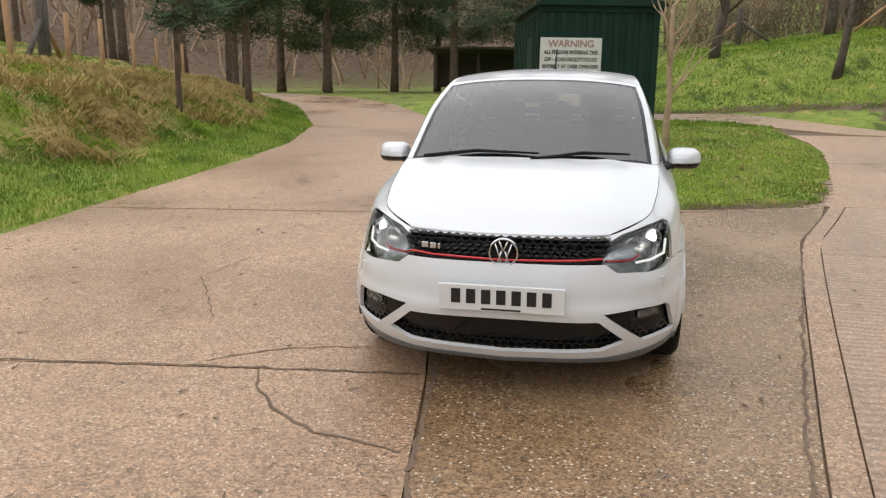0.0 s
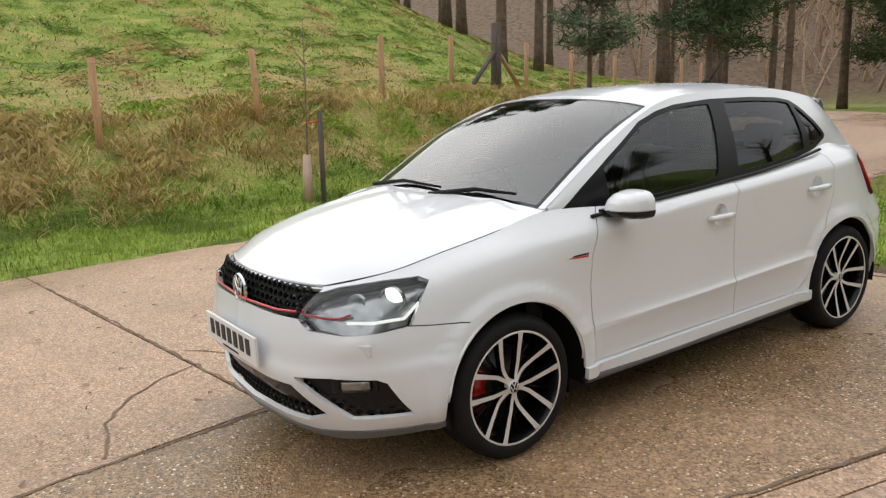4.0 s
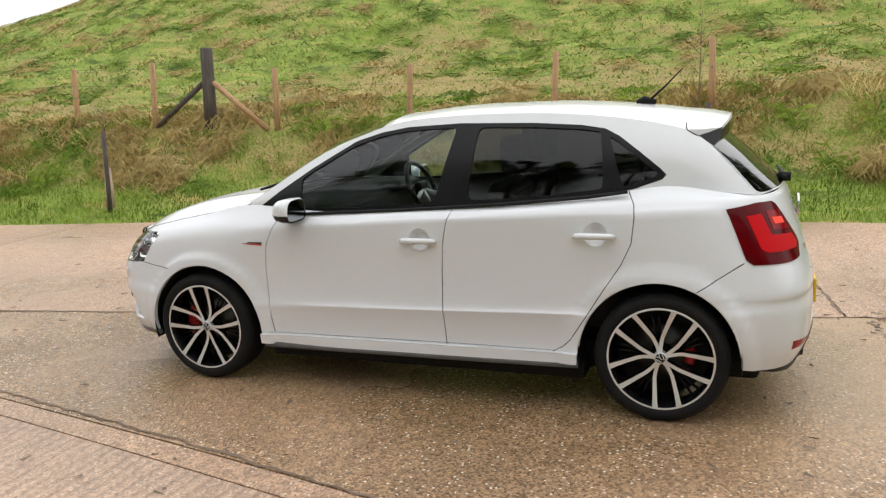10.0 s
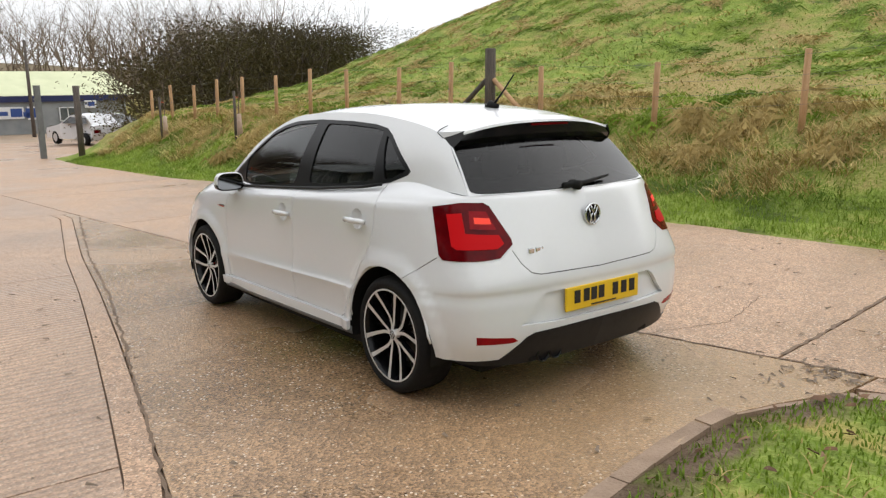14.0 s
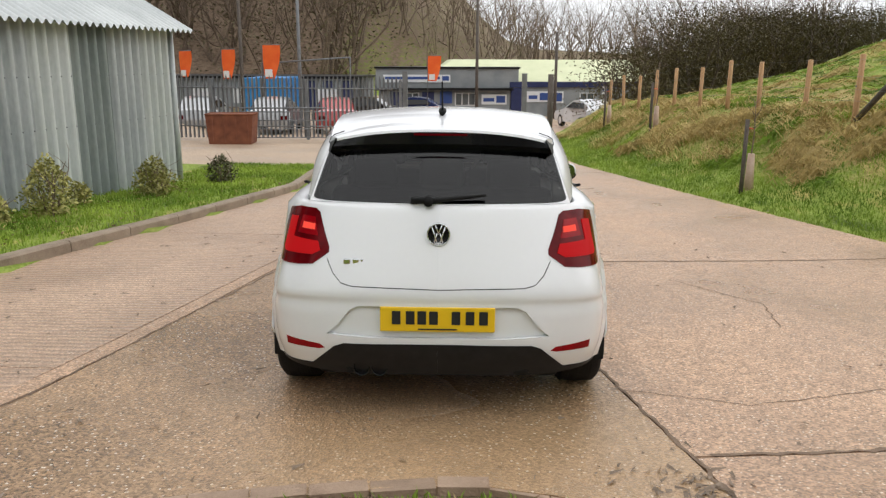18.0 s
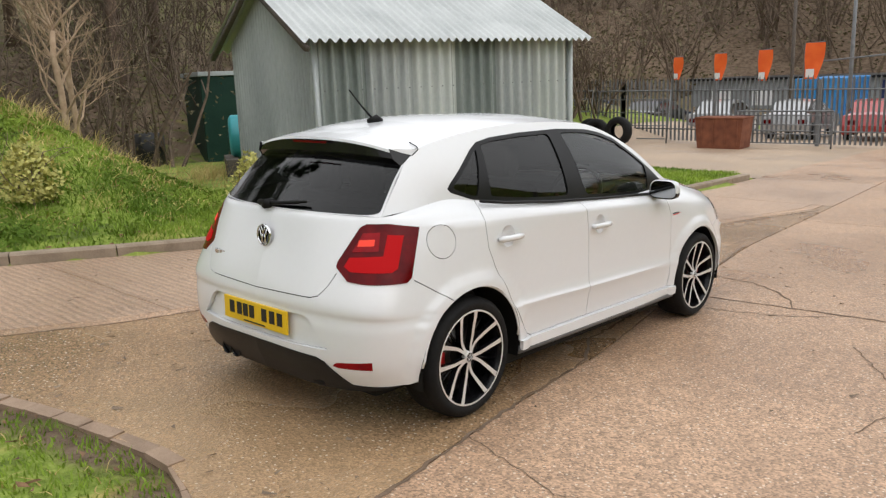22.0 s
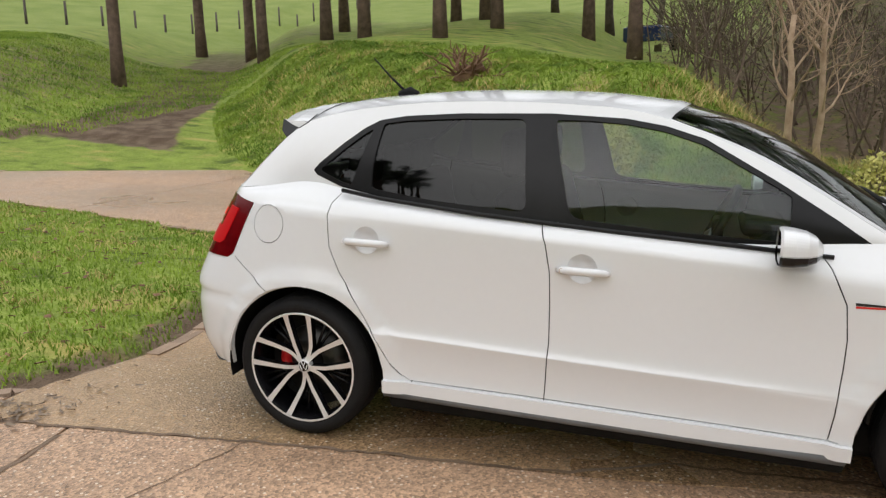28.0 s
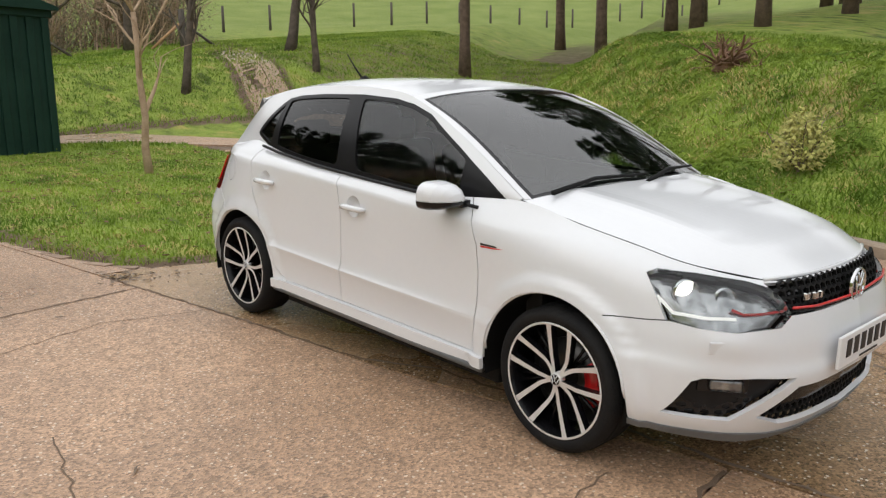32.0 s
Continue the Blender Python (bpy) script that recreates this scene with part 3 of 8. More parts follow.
def lathe(profile, n=48, axis="x"):
    """A ring surface turned round the x axis from (along, radius) pairs."""
    verts, faces = [], []
    k = len(profile)
    for i in range(n):
        a = 2 * math.pi * i / n
        for p, r in profile:
            q = (p, r * math.cos(a), r * math.sin(a))
            verts.append(q if axis == "x" else (q[1], q[2], q[0]))
    for i in range(n):
        for j in range(k - 1):
            faces.append((i * k + j, ((i + 1) % n) * k + j, ((i + 1) % n) * k + j + 1, i * k + j + 1))
    return mesh_of("ring", verts, faces)


def tube(points, radius, sides=6, m=None):
    """A round bar along points; radius may be a list."""
    pts = [Vector(p) for p in points]
    rs = radius if isinstance(radius, (list, tuple)) else [radius] * len(pts)
    verts, faces = [], []
    for i, p in enumerate(pts):
        d = (pts[min(i + 1, len(pts) - 1)] - pts[max(i - 1, 0)]).normalized()
        a = d.orthogonal().normalized() if i == 0 else (a - d * a.dot(d)).normalized()
        b = d.cross(a)
        for s in range(sides):
            t = 2 * math.pi * s / sides
            verts.append(p + (a * math.cos(t) + b * math.sin(t)) * rs[i])
    for i in range(len(pts) - 1):
        for s in range(sides):
            faces.append((i * sides + s, i * sides + (s + 1) % sides, (i + 1) * sides + (s + 1) % sides, (i + 1) * sides + s))
    faces += [tuple(range(sides))[::-1], tuple((len(pts) - 1) * sides + s for s in range(sides))]
    return mesh_of("bar", verts, faces, m)


def prism(poly, place, depth):
    """A flat plate of the outline poly (pairs), set by place(a, b, d) with d from 0 to depth."""
    n = len(poly)
    verts = [place(a, b, 0) for a, b in poly] + [place(a, b, depth) for a, b in poly]
    faces = [tuple(range(n)), tuple(range(2 * n - 1, n - 1, -1))] + [(i, i + n, (i + 1) % n + n, (i + 1) % n) for i in range(n)]
    me = mesh_of("plate", verts, faces, smooth=False)
    bm = bmesh.new()
    bm.from_mesh(me)
    bmesh.ops.recalc_face_normals(bm, faces=bm.faces[:])
    bm.to_mesh(me)
    bm.free()
    return me


def spline(ctrl, n):
    """Catmull-Rom through rows of control points (any shape after the first axis), n steps a span."""
    c = np.asarray(ctrl, float)
    c = np.concatenate([2 * c[:1] - c[1:2], c, 2 * c[-1:] - c[-2:-1]])
    out = []
    for i in range(1, len(c) - 2):
        p0, p1, p2, p3 = c[i - 1], c[i], c[i + 1], c[i + 2]
        for t in np.linspace(0, 1, n, endpoint=False):
            out.append(0.5 * (2 * p1 + (p2 - p0) * t + (2 * p0 - 5 * p1 + 4 * p2 - p3) * t**2 + (3 * p1 - p0 - 3 * p2 + p3) * t**3))
    out.append(c[-2])
    return np.array(out)


# ---- car materials ----
M_PAINT = mat("white car paint", (0.70, 0.708, 0.725), (0.725, 0.733, 0.75), 0.7, 0.25, coat=0.6)
M_GAP = mat("panel gap", (0.01, 0.01, 0.01), None, 5, 0.8)
M_GLOSSBLACK = mat("gloss black trim", (0.006, 0.006, 0.007), (0.010, 0.010, 0.011), 6, 0.12, spec=0.35)
M_PILLAR = mat("black pillar film", (0.007, 0.007, 0.008), (0.011, 0.011, 0.012), 9, 0.3, spec=0.22)
M_TRIM = mat("satin black trim", (0.008, 0.008, 0.009), (0.014, 0.014, 0.015), 20, 0.4, 0.05, 200, spec=0.22)
M_GREYLIP = mat("grey lower lip", (0.10, 0.105, 0.11), (0.14, 0.145, 0.15), 9, 0.35)
M_TYRE = mat("tyre rubber", (0.007, 0.007, 0.008), (0.014, 0.0135, 0.013), 9, 0.7, 0.2, 120, spec=0.2)
M_RIMBLACK = mat("gloss black wheel", (0.006, 0.006, 0.007), None, 9, 0.25, spec=0.25)
M_CUT = mat("diamond cut alloy", (0.70, 0.70, 0.71), (0.80, 0.80, 0.81), 14, 0.36, metal=0.55)
M_CHROME = mat("chrome", (0.62, 0.63, 0.64), None, 9, 0.08, metal=1.0)
M_MIRROR = mat("mirror glass", (0.30, 0.31, 0.32), None, 9, 0.04, metal=1.0)
M_DISC = mat("brake disc steel", (0.06, 0.06, 0.06), (0.10, 0.095, 0.09), 9, 0.4, metal=0.9)
M_RED = mat("red paint", (0.55, 0.012, 0.014), (0.62, 0.02, 0.02), 9, 0.3, coat=0.6)
M_SEAT = mat("seat cloth", (0.02, 0.02, 0.022), (0.055, 0.055, 0.057), 9, 0.85, 0.3, 150)
M_DASH = mat("dashboard plastic", (0.02, 0.02, 0.021), (0.035, 0.035, 0.036), 9, 0.6, 0.2, 150)
M_PLATE_Y = mat("yellow plate", (0.75, 0.47, 0.01), (0.79, 0.51, 0.02), 9, 0.35)
M_PLATE_W = mat("white plate", (0.72, 0.72, 0.72), (0.76, 0.76, 0.76), 9, 0.35)
M_INK = mat("black print", (0.012, 0.012, 0.014), None, 9, 0.5)
M_RUBBER = mat("rubber", (0.006, 0.006, 0.006), (0.011, 0.011, 0.011), 9, 0.65, spec=0.18)
M_LAMPCASE = mat("lamp housing", (0.22, 0.22, 0.225), (0.62, 0.62, 0.63), 22, 0.2, metal=0.75)


def glass(name, tint, gloss=1.5):
    m = bpy.data.materials.new(name)
    m.use_nodes = True
    ns, ln = m.node_tree.nodes, m.node_tree.links
    out = ns["Material Output"]
    ns.remove(ns["Principled BSDF"])
    tr, gl, mx, fr = ns.new("ShaderNodeBsdfTransparent"), ns.new("ShaderNodeBsdfGlossy"), ns.new("ShaderNodeMixShader"), ns.new("ShaderNodeFresnel")
    tr.inputs[0].default_value = (*tint, 1)
    gl.inputs["Roughness"].default_value = 0.01
    gl.inputs["Color"].default_value = (0.95, 0.95, 0.95, 1)
    fr.inputs["IOR"].default_value = gloss
    ln.new(fr.outputs[0], mx.inputs[0])
    ln.new(tr.outputs[0], mx.inputs[1])
    ln.new(gl.outputs[0], mx.inputs[2])
    ln.new(mx.outputs[0], out.inputs["Surface"])
    return m


def lit(name, colour, strength):
    m = bpy.data.materials.new(name)
    m.use_nodes = True
    bs = m.node_tree.nodes["Principled BSDF"]
    bs.inputs["Base Color"].default_value = (colour[0] * 0.25, colour[1] * 0.25, colour[2] * 0.25, 1)
    bs.inputs["Specular IOR Level"].default_value = 0.12
    bs.inputs["Emission Color"].default_value = (*colour, 1)
    bs.inputs["Emission Strength"].default_value = strength
    return m


M_GLASS = glass("clear car glass", (0.74, 0.83, 0.79), 1.62)
M_SCREEN = glass("windscreen glass", (0.52, 0.58, 0.56), 2.1)
M_PRIVACY = glass("privacy glass", (0.13, 0.14, 0.14), 1.48)
M_TAILGLASS = glass("tailgate glass", (0.14, 0.15, 0.15), 1.4)
M_LENS = glass("lamp lens", (0.86, 0.88, 0.88), 1.45)
M_REDLENS = mat("red lamp lens", (0.19, 0.001, 0.004), (0.30, 0.002, 0.006), 12, 0.12, spec=0.18)
M_DARKRED = mat("dark red lamp lens", (0.07, 0.0005, 0.002), (0.13, 0.001, 0.003), 12, 0.12, spec=0.15)
M_TAILGLOW = lit("tail lamp element", (0.80, 0.004, 0.008), 0.30)
M_TAILHOT = lit("brighter tail element", (1.0, 0.08, 0.05), 0.7)
M_HEADGLOW = lit("headlamp element", (1.0, 0.95, 0.84), 4.0)
M_DAYGLOW = lit("daytime strip", (1.0, 0.98, 0.94), 0.9)

# ---- the car ----
car = tagged(new("hatchback_car"), "white five-door hatchback with black alloy wheels, parked on damp concrete", "car")
car.matrix_world = pose(0, 0, 0, math.degrees(math.atan(0.0415)), -math.degrees(math.atan(0.006)), 0)

# lower body: rails from the nose's middle round the left side to the tail's middle (x, y, z)
RAILS = [
    [(0, -2.00, .195), (.35, -1.97, .20), (.56, -1.885, .197), (.705, -1.765, .22), (.785, -1.59, .232), (.825, -1.235, .25), (.825, -.85, .243), (.83, -.45, .244), (.83, 0, .248), (.83, .25, .249), (.83, .65, .253), (.83, .95, .257), (.83, 1.235, .26), (.80, 1.56, .27), (.69, 1.74, .24), (.42, 1.82, .22), (0, 1.84, .22)],
    [(0, -2.055, .30), (.35, -2.03, .305), (.59, -1.92, .298), (.745, -1.775, .308), (.812, -1.60, .318), (.84, -1.235, .34), (.832, -.85, .325), (.830, -.45, .325), (.830, 0, .33), (.830, .25, .33), (.830, .65, .335), (.834, .95, .34), (.847, 1.235, .345), (.818, 1.57, .37), (.72, 1.785, .36), (.43, 1.878, .36), (0, 1.898, .36)],
    [(0, -2.08, .44), (.35, -2.058, .44), (.58, -1.963, .445), (.747, -1.80, .46), (.82, -1.58, .47), (.848, -1.235, .47), (.836, -.85, .435), (.836, -.45, .445), (.836, 0, .455), (.836, .25, .46), (.836, .65, .47), (.838, .95, .475), (.853, 1.235, .48), (.826, 1.57, .50), (.73, 1.795, .50), (.43, 1.885, .50), (0, 1.905, .50)],
    [(0, -2.06, .60), (.33, -2.04, .60), (.57, -1.95, .60), (.712, -1.83, .612), (.79, -1.575, .63), (.842, -1.235, .665), (.832, -.85, .64), (.829, -.45, .64), (.829, 0, .64), (.829, .25, .645), (.829, .65, .65), (.831, .95, .655), (.849, 1.235, .665), (.808, 1.56, .64), (.727, 1.782, .655), (.43, 1.872, .66), (0, 1.888, .66)],
    [(0, -2.028, .71), (.32, -2.005, .71), (.52, -1.93, .715), (.69, -1.755, .74), (.758, -1.53, .79), (.808, -1.235, .835), (.822, -.85, .845), (.823, -.45, .872), (.823, 0, .898), (.823, .25, .91), (.82, .65, .933), (.812, .95, .95), (.798, 1.25, .962), (.742, 1.50, .968), (.638, 1.66, .968), (.41, 1.755, .962), (0, 1.79, .96)],
    [(0, -1.975, .79), (.30, -1.948, .787), (.467, -1.87, .785), (.632, -1.675, .832), (.682, -1.47, .878), (.708, -1.235, .922), (.722, -.93, .978), (.765, -.45, .952), (.772, 0, .968), (.772, .25, .978), (.762, .65, 1.0), (.735, .95, 1.03), (.69, 1.24, 1.07), (.66, 1.47, 1.04), (.628, 1.628, 1.022), (.40, 1.722, 1.022), (0, 1.757, 1.022)],
]
mid_rail = [((a[0] + b[0]) / 2 - (0.006 if 5 < i < 12 else 0), (a[1] + b[1]) / 2, 0.55 * a[2] + 0.45 * b[2] if not 5 < i < 12 else a[2] + 0.05) for i, (a, b) in enumerate(zip(RAILS[2], RAILS[3]))]
RAILS.insert(3, mid_rail)
S_SUB, Q_SUB = 10, 9
low = spline(np.swapaxes(spline(np.array(RAILS), Q_SUB), 0, 1), S_SUB)  # stations by height
for cy in (-1.215, 1.222):
    away = np.hypot(low[..., 1] - cy, low[..., 2] - .30)
    low[..., 0] += 0.016 * (1 - sm(.408, .428, away)) * sm(.6, .75, low[..., 0])


def press(grid, level, keep, rise, below, above):
    """Press a crease into the flank: one row of the grid is drawn onto the line level(y), which stands out by rise."""
    for row in grid:
        if np.max(row[:, 0]) < .7:
            continue
        c, k = float(level(row[6, 1])), float(keep(row[6, 1]))
        if k < .01:
            continue
        j = int(np.argmin(np.abs(row[:, 2] - c)))
        row[j, 2] = c
        d = row[:, 2] - c
        row[:, 0] += rise * k * np.where(d < 0, np.exp(d / below), np.exp(-d / above))


press(low, lambda y: np.interp(y, [-.85, 0, .95], [.462, .474, .498]), lambda y: sm(-.98, -.72, y) * (1 - sm(.80, .96, y)), .017, .035, .075)
press(low, lambda y: np.interp(y, [-.95, -.45, 0, .65, .95, 1.25, 1.5], [.872, .896, .918, .948, .962, .972, .974]), lambda y: sm(-1.15, -.85, y) * (1 - sm(1.40, 1.55, y)), .011, .055, .02)
BELT = np.array(RAILS[6])
# upper edge of the cabin's side: up the front pillar, along the roof, down to the tail
RAILTOP = np.array([(.715, -.93, .99), (.672, -.50, 1.235), (.622, -.12, 1.378), (.603, .22, 1.412), (.594, .62, 1.412), (.588, .92, 1.39), (.577, 1.17, 1.352), (.566, 1.33, 1.308), (.568, 1.425, 1.245)])


def patch_faces(n, m, flip=False):
    f = [(i * m + j, (i + 1) * m + j, (i + 1) * m + j + 1, i * m + j + 1) for i in range(n - 1) for j in range(m - 1)]
    return [q[::-1] for q in f] if flip else f


def sided(grid, side):
    g = np.array(grid)
    g[..., 0] *= side
    return g


def bm_from(grid, flip=False):
    n, m = grid.shape[:2]
    bm = bmesh.new()
    vs = [bm.verts.new(p) for p in grid.reshape(-1, 3)]
    for f in patch_faces(n, m, flip):
        if len({tuple(round(c, 6) for c in vs[i].co) for i in f}) == 4:
            bm.faces.new([vs[i] for i in f])
    bmesh.ops.remove_doubles(bm, verts=bm.verts[:], dist=1e-5)
    bm.normal_update()
    return bm


def flat_of(view, side):
    """From a place to the pair that a view sees: side, front or the diagonals of the corners."""
    r = math.sqrt(0.5)
    return {"side": lambda c: (c[1], c[2]), "front": lambda c: (c[0], c[2]), "nose": lambda c: ((side * c[0] + c[1]) * r, c[2]), "tail": lambda c: ((c[1] - side * c[0]) * r, c[2]), "top": lambda c: (c[0], c[1])}[view]


def axis_of(view, side):
    return {"side": Vector((1, 0, 0)), "front": Vector((0, 1, 0)), "nose": Vector((side, -1, 0)), "tail": Vector((side, 1, 0)), "top": Vector((0, 0, 1))}[view]


def lift_of(view, side):
    r = math.sqrt(0.5)
    return {"side": lambda a, b: Vector((0, a, b)), "front": lambda a, b: Vector((a, 0, b)), "nose": lambda a, b: Vector((side * a * r, a * r, b)), "tail": lambda a, b: Vector((-side * a * r, a * r, b)), "top": lambda a, b: Vector((a, b, 0))}[view]


def cut(bm, line, view, side=1, ok=lambda c: True, closed=True):
    """Cut a surface along a line that is drawn in a view."""
    flat, up, ax = flat_of(view, side), lift_of(view, side), axis_of(view, side)
    pts = list(line) + ([line[0]] if closed else [])
    for (a0, b0), (a1, b1) in zip(pts, pts[1:]):
        L = math.hypot(a1 - a0, b1 - b0)
        if L < 1e-6:
            continue
        ux, uy = (a1 - a0) / L, (b1 - b0) / L
        near = []
        for f in bm.faces:
            c = f.calc_center_median()
            if not ok(c):
                continue
            far = max((v.co - c).length for v in f.verts)
            p, q = flat(c)
            s, d = (p - a0) * ux + (q - b0) * uy, abs(-(p - a0) * uy + (q - b0) * ux)
            if d <= far and -far - 0.004 <= s <= L + far + 0.004:
                near.append(f)
        if near:
            geom = near + list({e for f in near for e in f.edges}) + list({v for f in near for v in f.verts})
            n = ax.cross(up(a1, b1) - up(a0, b0)).normalized()
            bmesh.ops.bisect_plane(bm, geom=geom, plane_co=up(a0, b0), plane_no=n, dist=1e-5)


def inside(poly, p):
    x, y = p
    hit = False
    for (x0, y0), (x1, y1) in zip(poly, poly[1:] + poly[:1]):
        if (y0 > y) != (y1 > y) and x < (x1 - x0) * (y - y0) / (y1 - y0) + x0:
            hit = not hit
    return hit


def nearest(line, p, closed):
    best = 9.0
    pts = list(line) + ([line[0]] if closed else [])
    for (x0, y0), (x1, y1) in zip(pts, pts[1:]):
        dx, dy = x1 - x0, y1 - y0
        t = max(0, min(1, ((p[0] - x0) * dx + (p[1] - y0) * dy) / max(dx * dx + dy * dy, 1e-9)))
        best = min(best, math.hypot(p[0] - x0 - t * dx, p[1] - y0 - t * dy))
    return best


def offset(line, w):
    out = []
    for i, p in enumerate(line):
        a, b = line[max(i - 1, 0)], line[min(i + 1, len(line) - 1)]
        L = math.hypot(b[0] - a[0], b[1] - a[1]) or 1
        out.append((p[0] - (b[1] - a[1]) / L * w, p[1] + (b[0] - a[0]) / L * w))
    return out


def mark(bm, lay, line, view, value, side=1, ok=lambda c: True):
    """Give the faces inside a closed line a region number, after cutting along it."""
    cut(bm, line, view, side, ok)
    flat = flat_of(view, side)
    for f in bm.faces:
        c = f.calc_center_median()
        if ok(c) and inside(list(line), flat(c)):
            f[lay] = value


def groove(bm, lay, line, view, side=1, ok=lambda c: True, w=0.0022, value=99):
    """A shut line: a narrow strip that is pushed in."""
    for s in (w, -w):
        cut(bm, offset(list(line), s), view, side, ok, closed=False)
    flat = flat_of(view, side)
    for f in bm.faces:
        c = f.calc_center_median()
        if f[lay] < 50 and ok(c) and nearest(line, flat(c), False) < w * 1.02:
            f[lay] = value


def take(bm, lay, values, thick=0.0, push=0.0, smooth=True):
    """The faces of some regions as a bmesh of their own, moved along their normals by push and given a turned-in rim."""
    out = bmesh.new()
    made = {}
    for f in bm.faces:
        if f[lay] in values:
            for v in f.verts:
                if v not in made:
                    made[v] = out.verts.new(v.co + v.normal * push)
            try:
                out.faces.new([made[v] for v in f.verts]).smooth = smooth
            except ValueError:
                pass
    if thick:
        rim = [e for e in out.edges if e.is_boundary]
        nor = {made[v]: v.normal.copy() for v in made}
        down = {}
        for e in rim:
            for v in e.verts:
                if v not in down:
                    down[v] = out.verts.new(v.co - nor[v] * thick)
        for e in rim:
            a, b = e.verts
            f0 = e.link_faces[0]
            vs = list(f0.verts)
            if vs[(vs.index(a) + 1) % len(vs)] == b:
                a, b = b, a
            out.faces.new([a, b, down[b], down[a]])
            e.smooth = False
    return out


def ring(cy, cz, r, n=40, a0=0, a1=360):
    return [(cy + r * math.cos(radians(a0 + (a1 - a0) * i / n)), cz + r * math.sin(radians(a0 + (a1 - a0) * i / n))) for i in range(n if a1 - a0 == 360 else n + 1)]


def rounded(pts, n=5, r=0.3):
    """A closed line with its corners cut to arcs."""
    out = []
    k = len(pts)
    for i in range(k):
        p, a, b = Vector(pts[i]), Vector(pts[i - 1]), Vector(pts[(i + 1) % k])
        u, v = p + (a - p) * r, p + (b - p) * r
        for t in np.linspace(0, 1, n):
            q = u * (1 - t) ** 2 + p * 2 * t * (1 - t) + v * t**2
            out.append((q.x, q.y))
    return out


R2 = math.sqrt(0.5)
DOOR_F = [(-.66, .99), (-.735, .895), (-.788, .782), (-.802, .66), (-.800, .555), (-.79, .40), (-.778, .303)]
DOOR_M = [(.258, .99), (.228, .909), (.207, .80), (.201, .68), (.198, .537), (.208, .303)]
DOOR_R = [(1.075, 1.06), (1.112, 1.0), (1.117, .95), (1.105, .83), (1.06, .73), (.988, .622), (.925, .52), (.868, .430), (.83, .37), (.79, .33), (.744, .304)]
FRONT_DOOR = DOOR_F + [(.208, .303)] + DOOR_M[::-1] + [(-.2, 1.2)]
REAR_DOOR = DOOR_M + DOOR_R[::-1] + [(.6, 1.3)]
HEADLAMP = [((x + y) * R2, z) for x, y, z in ((.43, -1.985, .69), (.437, -1.935, .752), (.53, -1.84, .785), (.64, -1.71, .808), (.72, -1.60, .815), (.745, -1.57, .80), (.752, -1.61, .74), (.752, -1.66, .648), (.70, -1.76, .637), (.62, -1.86, .630), (.495, -1.964, .638))]
TAILLAMP = [((y - x) * R2, z) for x, y, z in ((.735, 1.492, .972), (.67, 1.62, .992), (.60, 1.695, .99), (.575, 1.71, .975), (.485, 1.765, .825), (.48, 1.77, .80), (.53, 1.745, .745), (.60, 1.715, .738), (.745, 1.585, .735), (.76, 1.57, .755))]
GRILLE = [(-.452, .676), (.452, .676), (.472, .776), (.30, .781), (0, .783), (-.30, .781), (-.472, .776)]
LOWER = [(-.435, .418), (0, .424), (.435, .418), (.56, .305), (.45, .262), (0, .25), (-.45, .262), (-.56, .305)]
FOG = [(.455, .455), (.60, .467), (.735, .464), (.755, .448), (.79, .312), (.64, .297)]
DIFFUSER = [(-.9, .264), (-.75, .26), (-.60, .262), (-.485, .366), (-.44, .382), (0, .388), (.44, .382), (.485, .366), (.60, .262), (.75, .26), (.9, .264), (.9, .1), (-.9, .1)]
SLOT = [(.52, .425), (.46, .48), (.41, .545), (.37, .565), (-.37, .565), (-.41, .545), (-.46, .48), (-.52, .425), (-.3, .415), (.3, .415)]
is_front, is_rear = (lambda c: c[1] < -1.5), (lambda c: c[1] > 1.45)

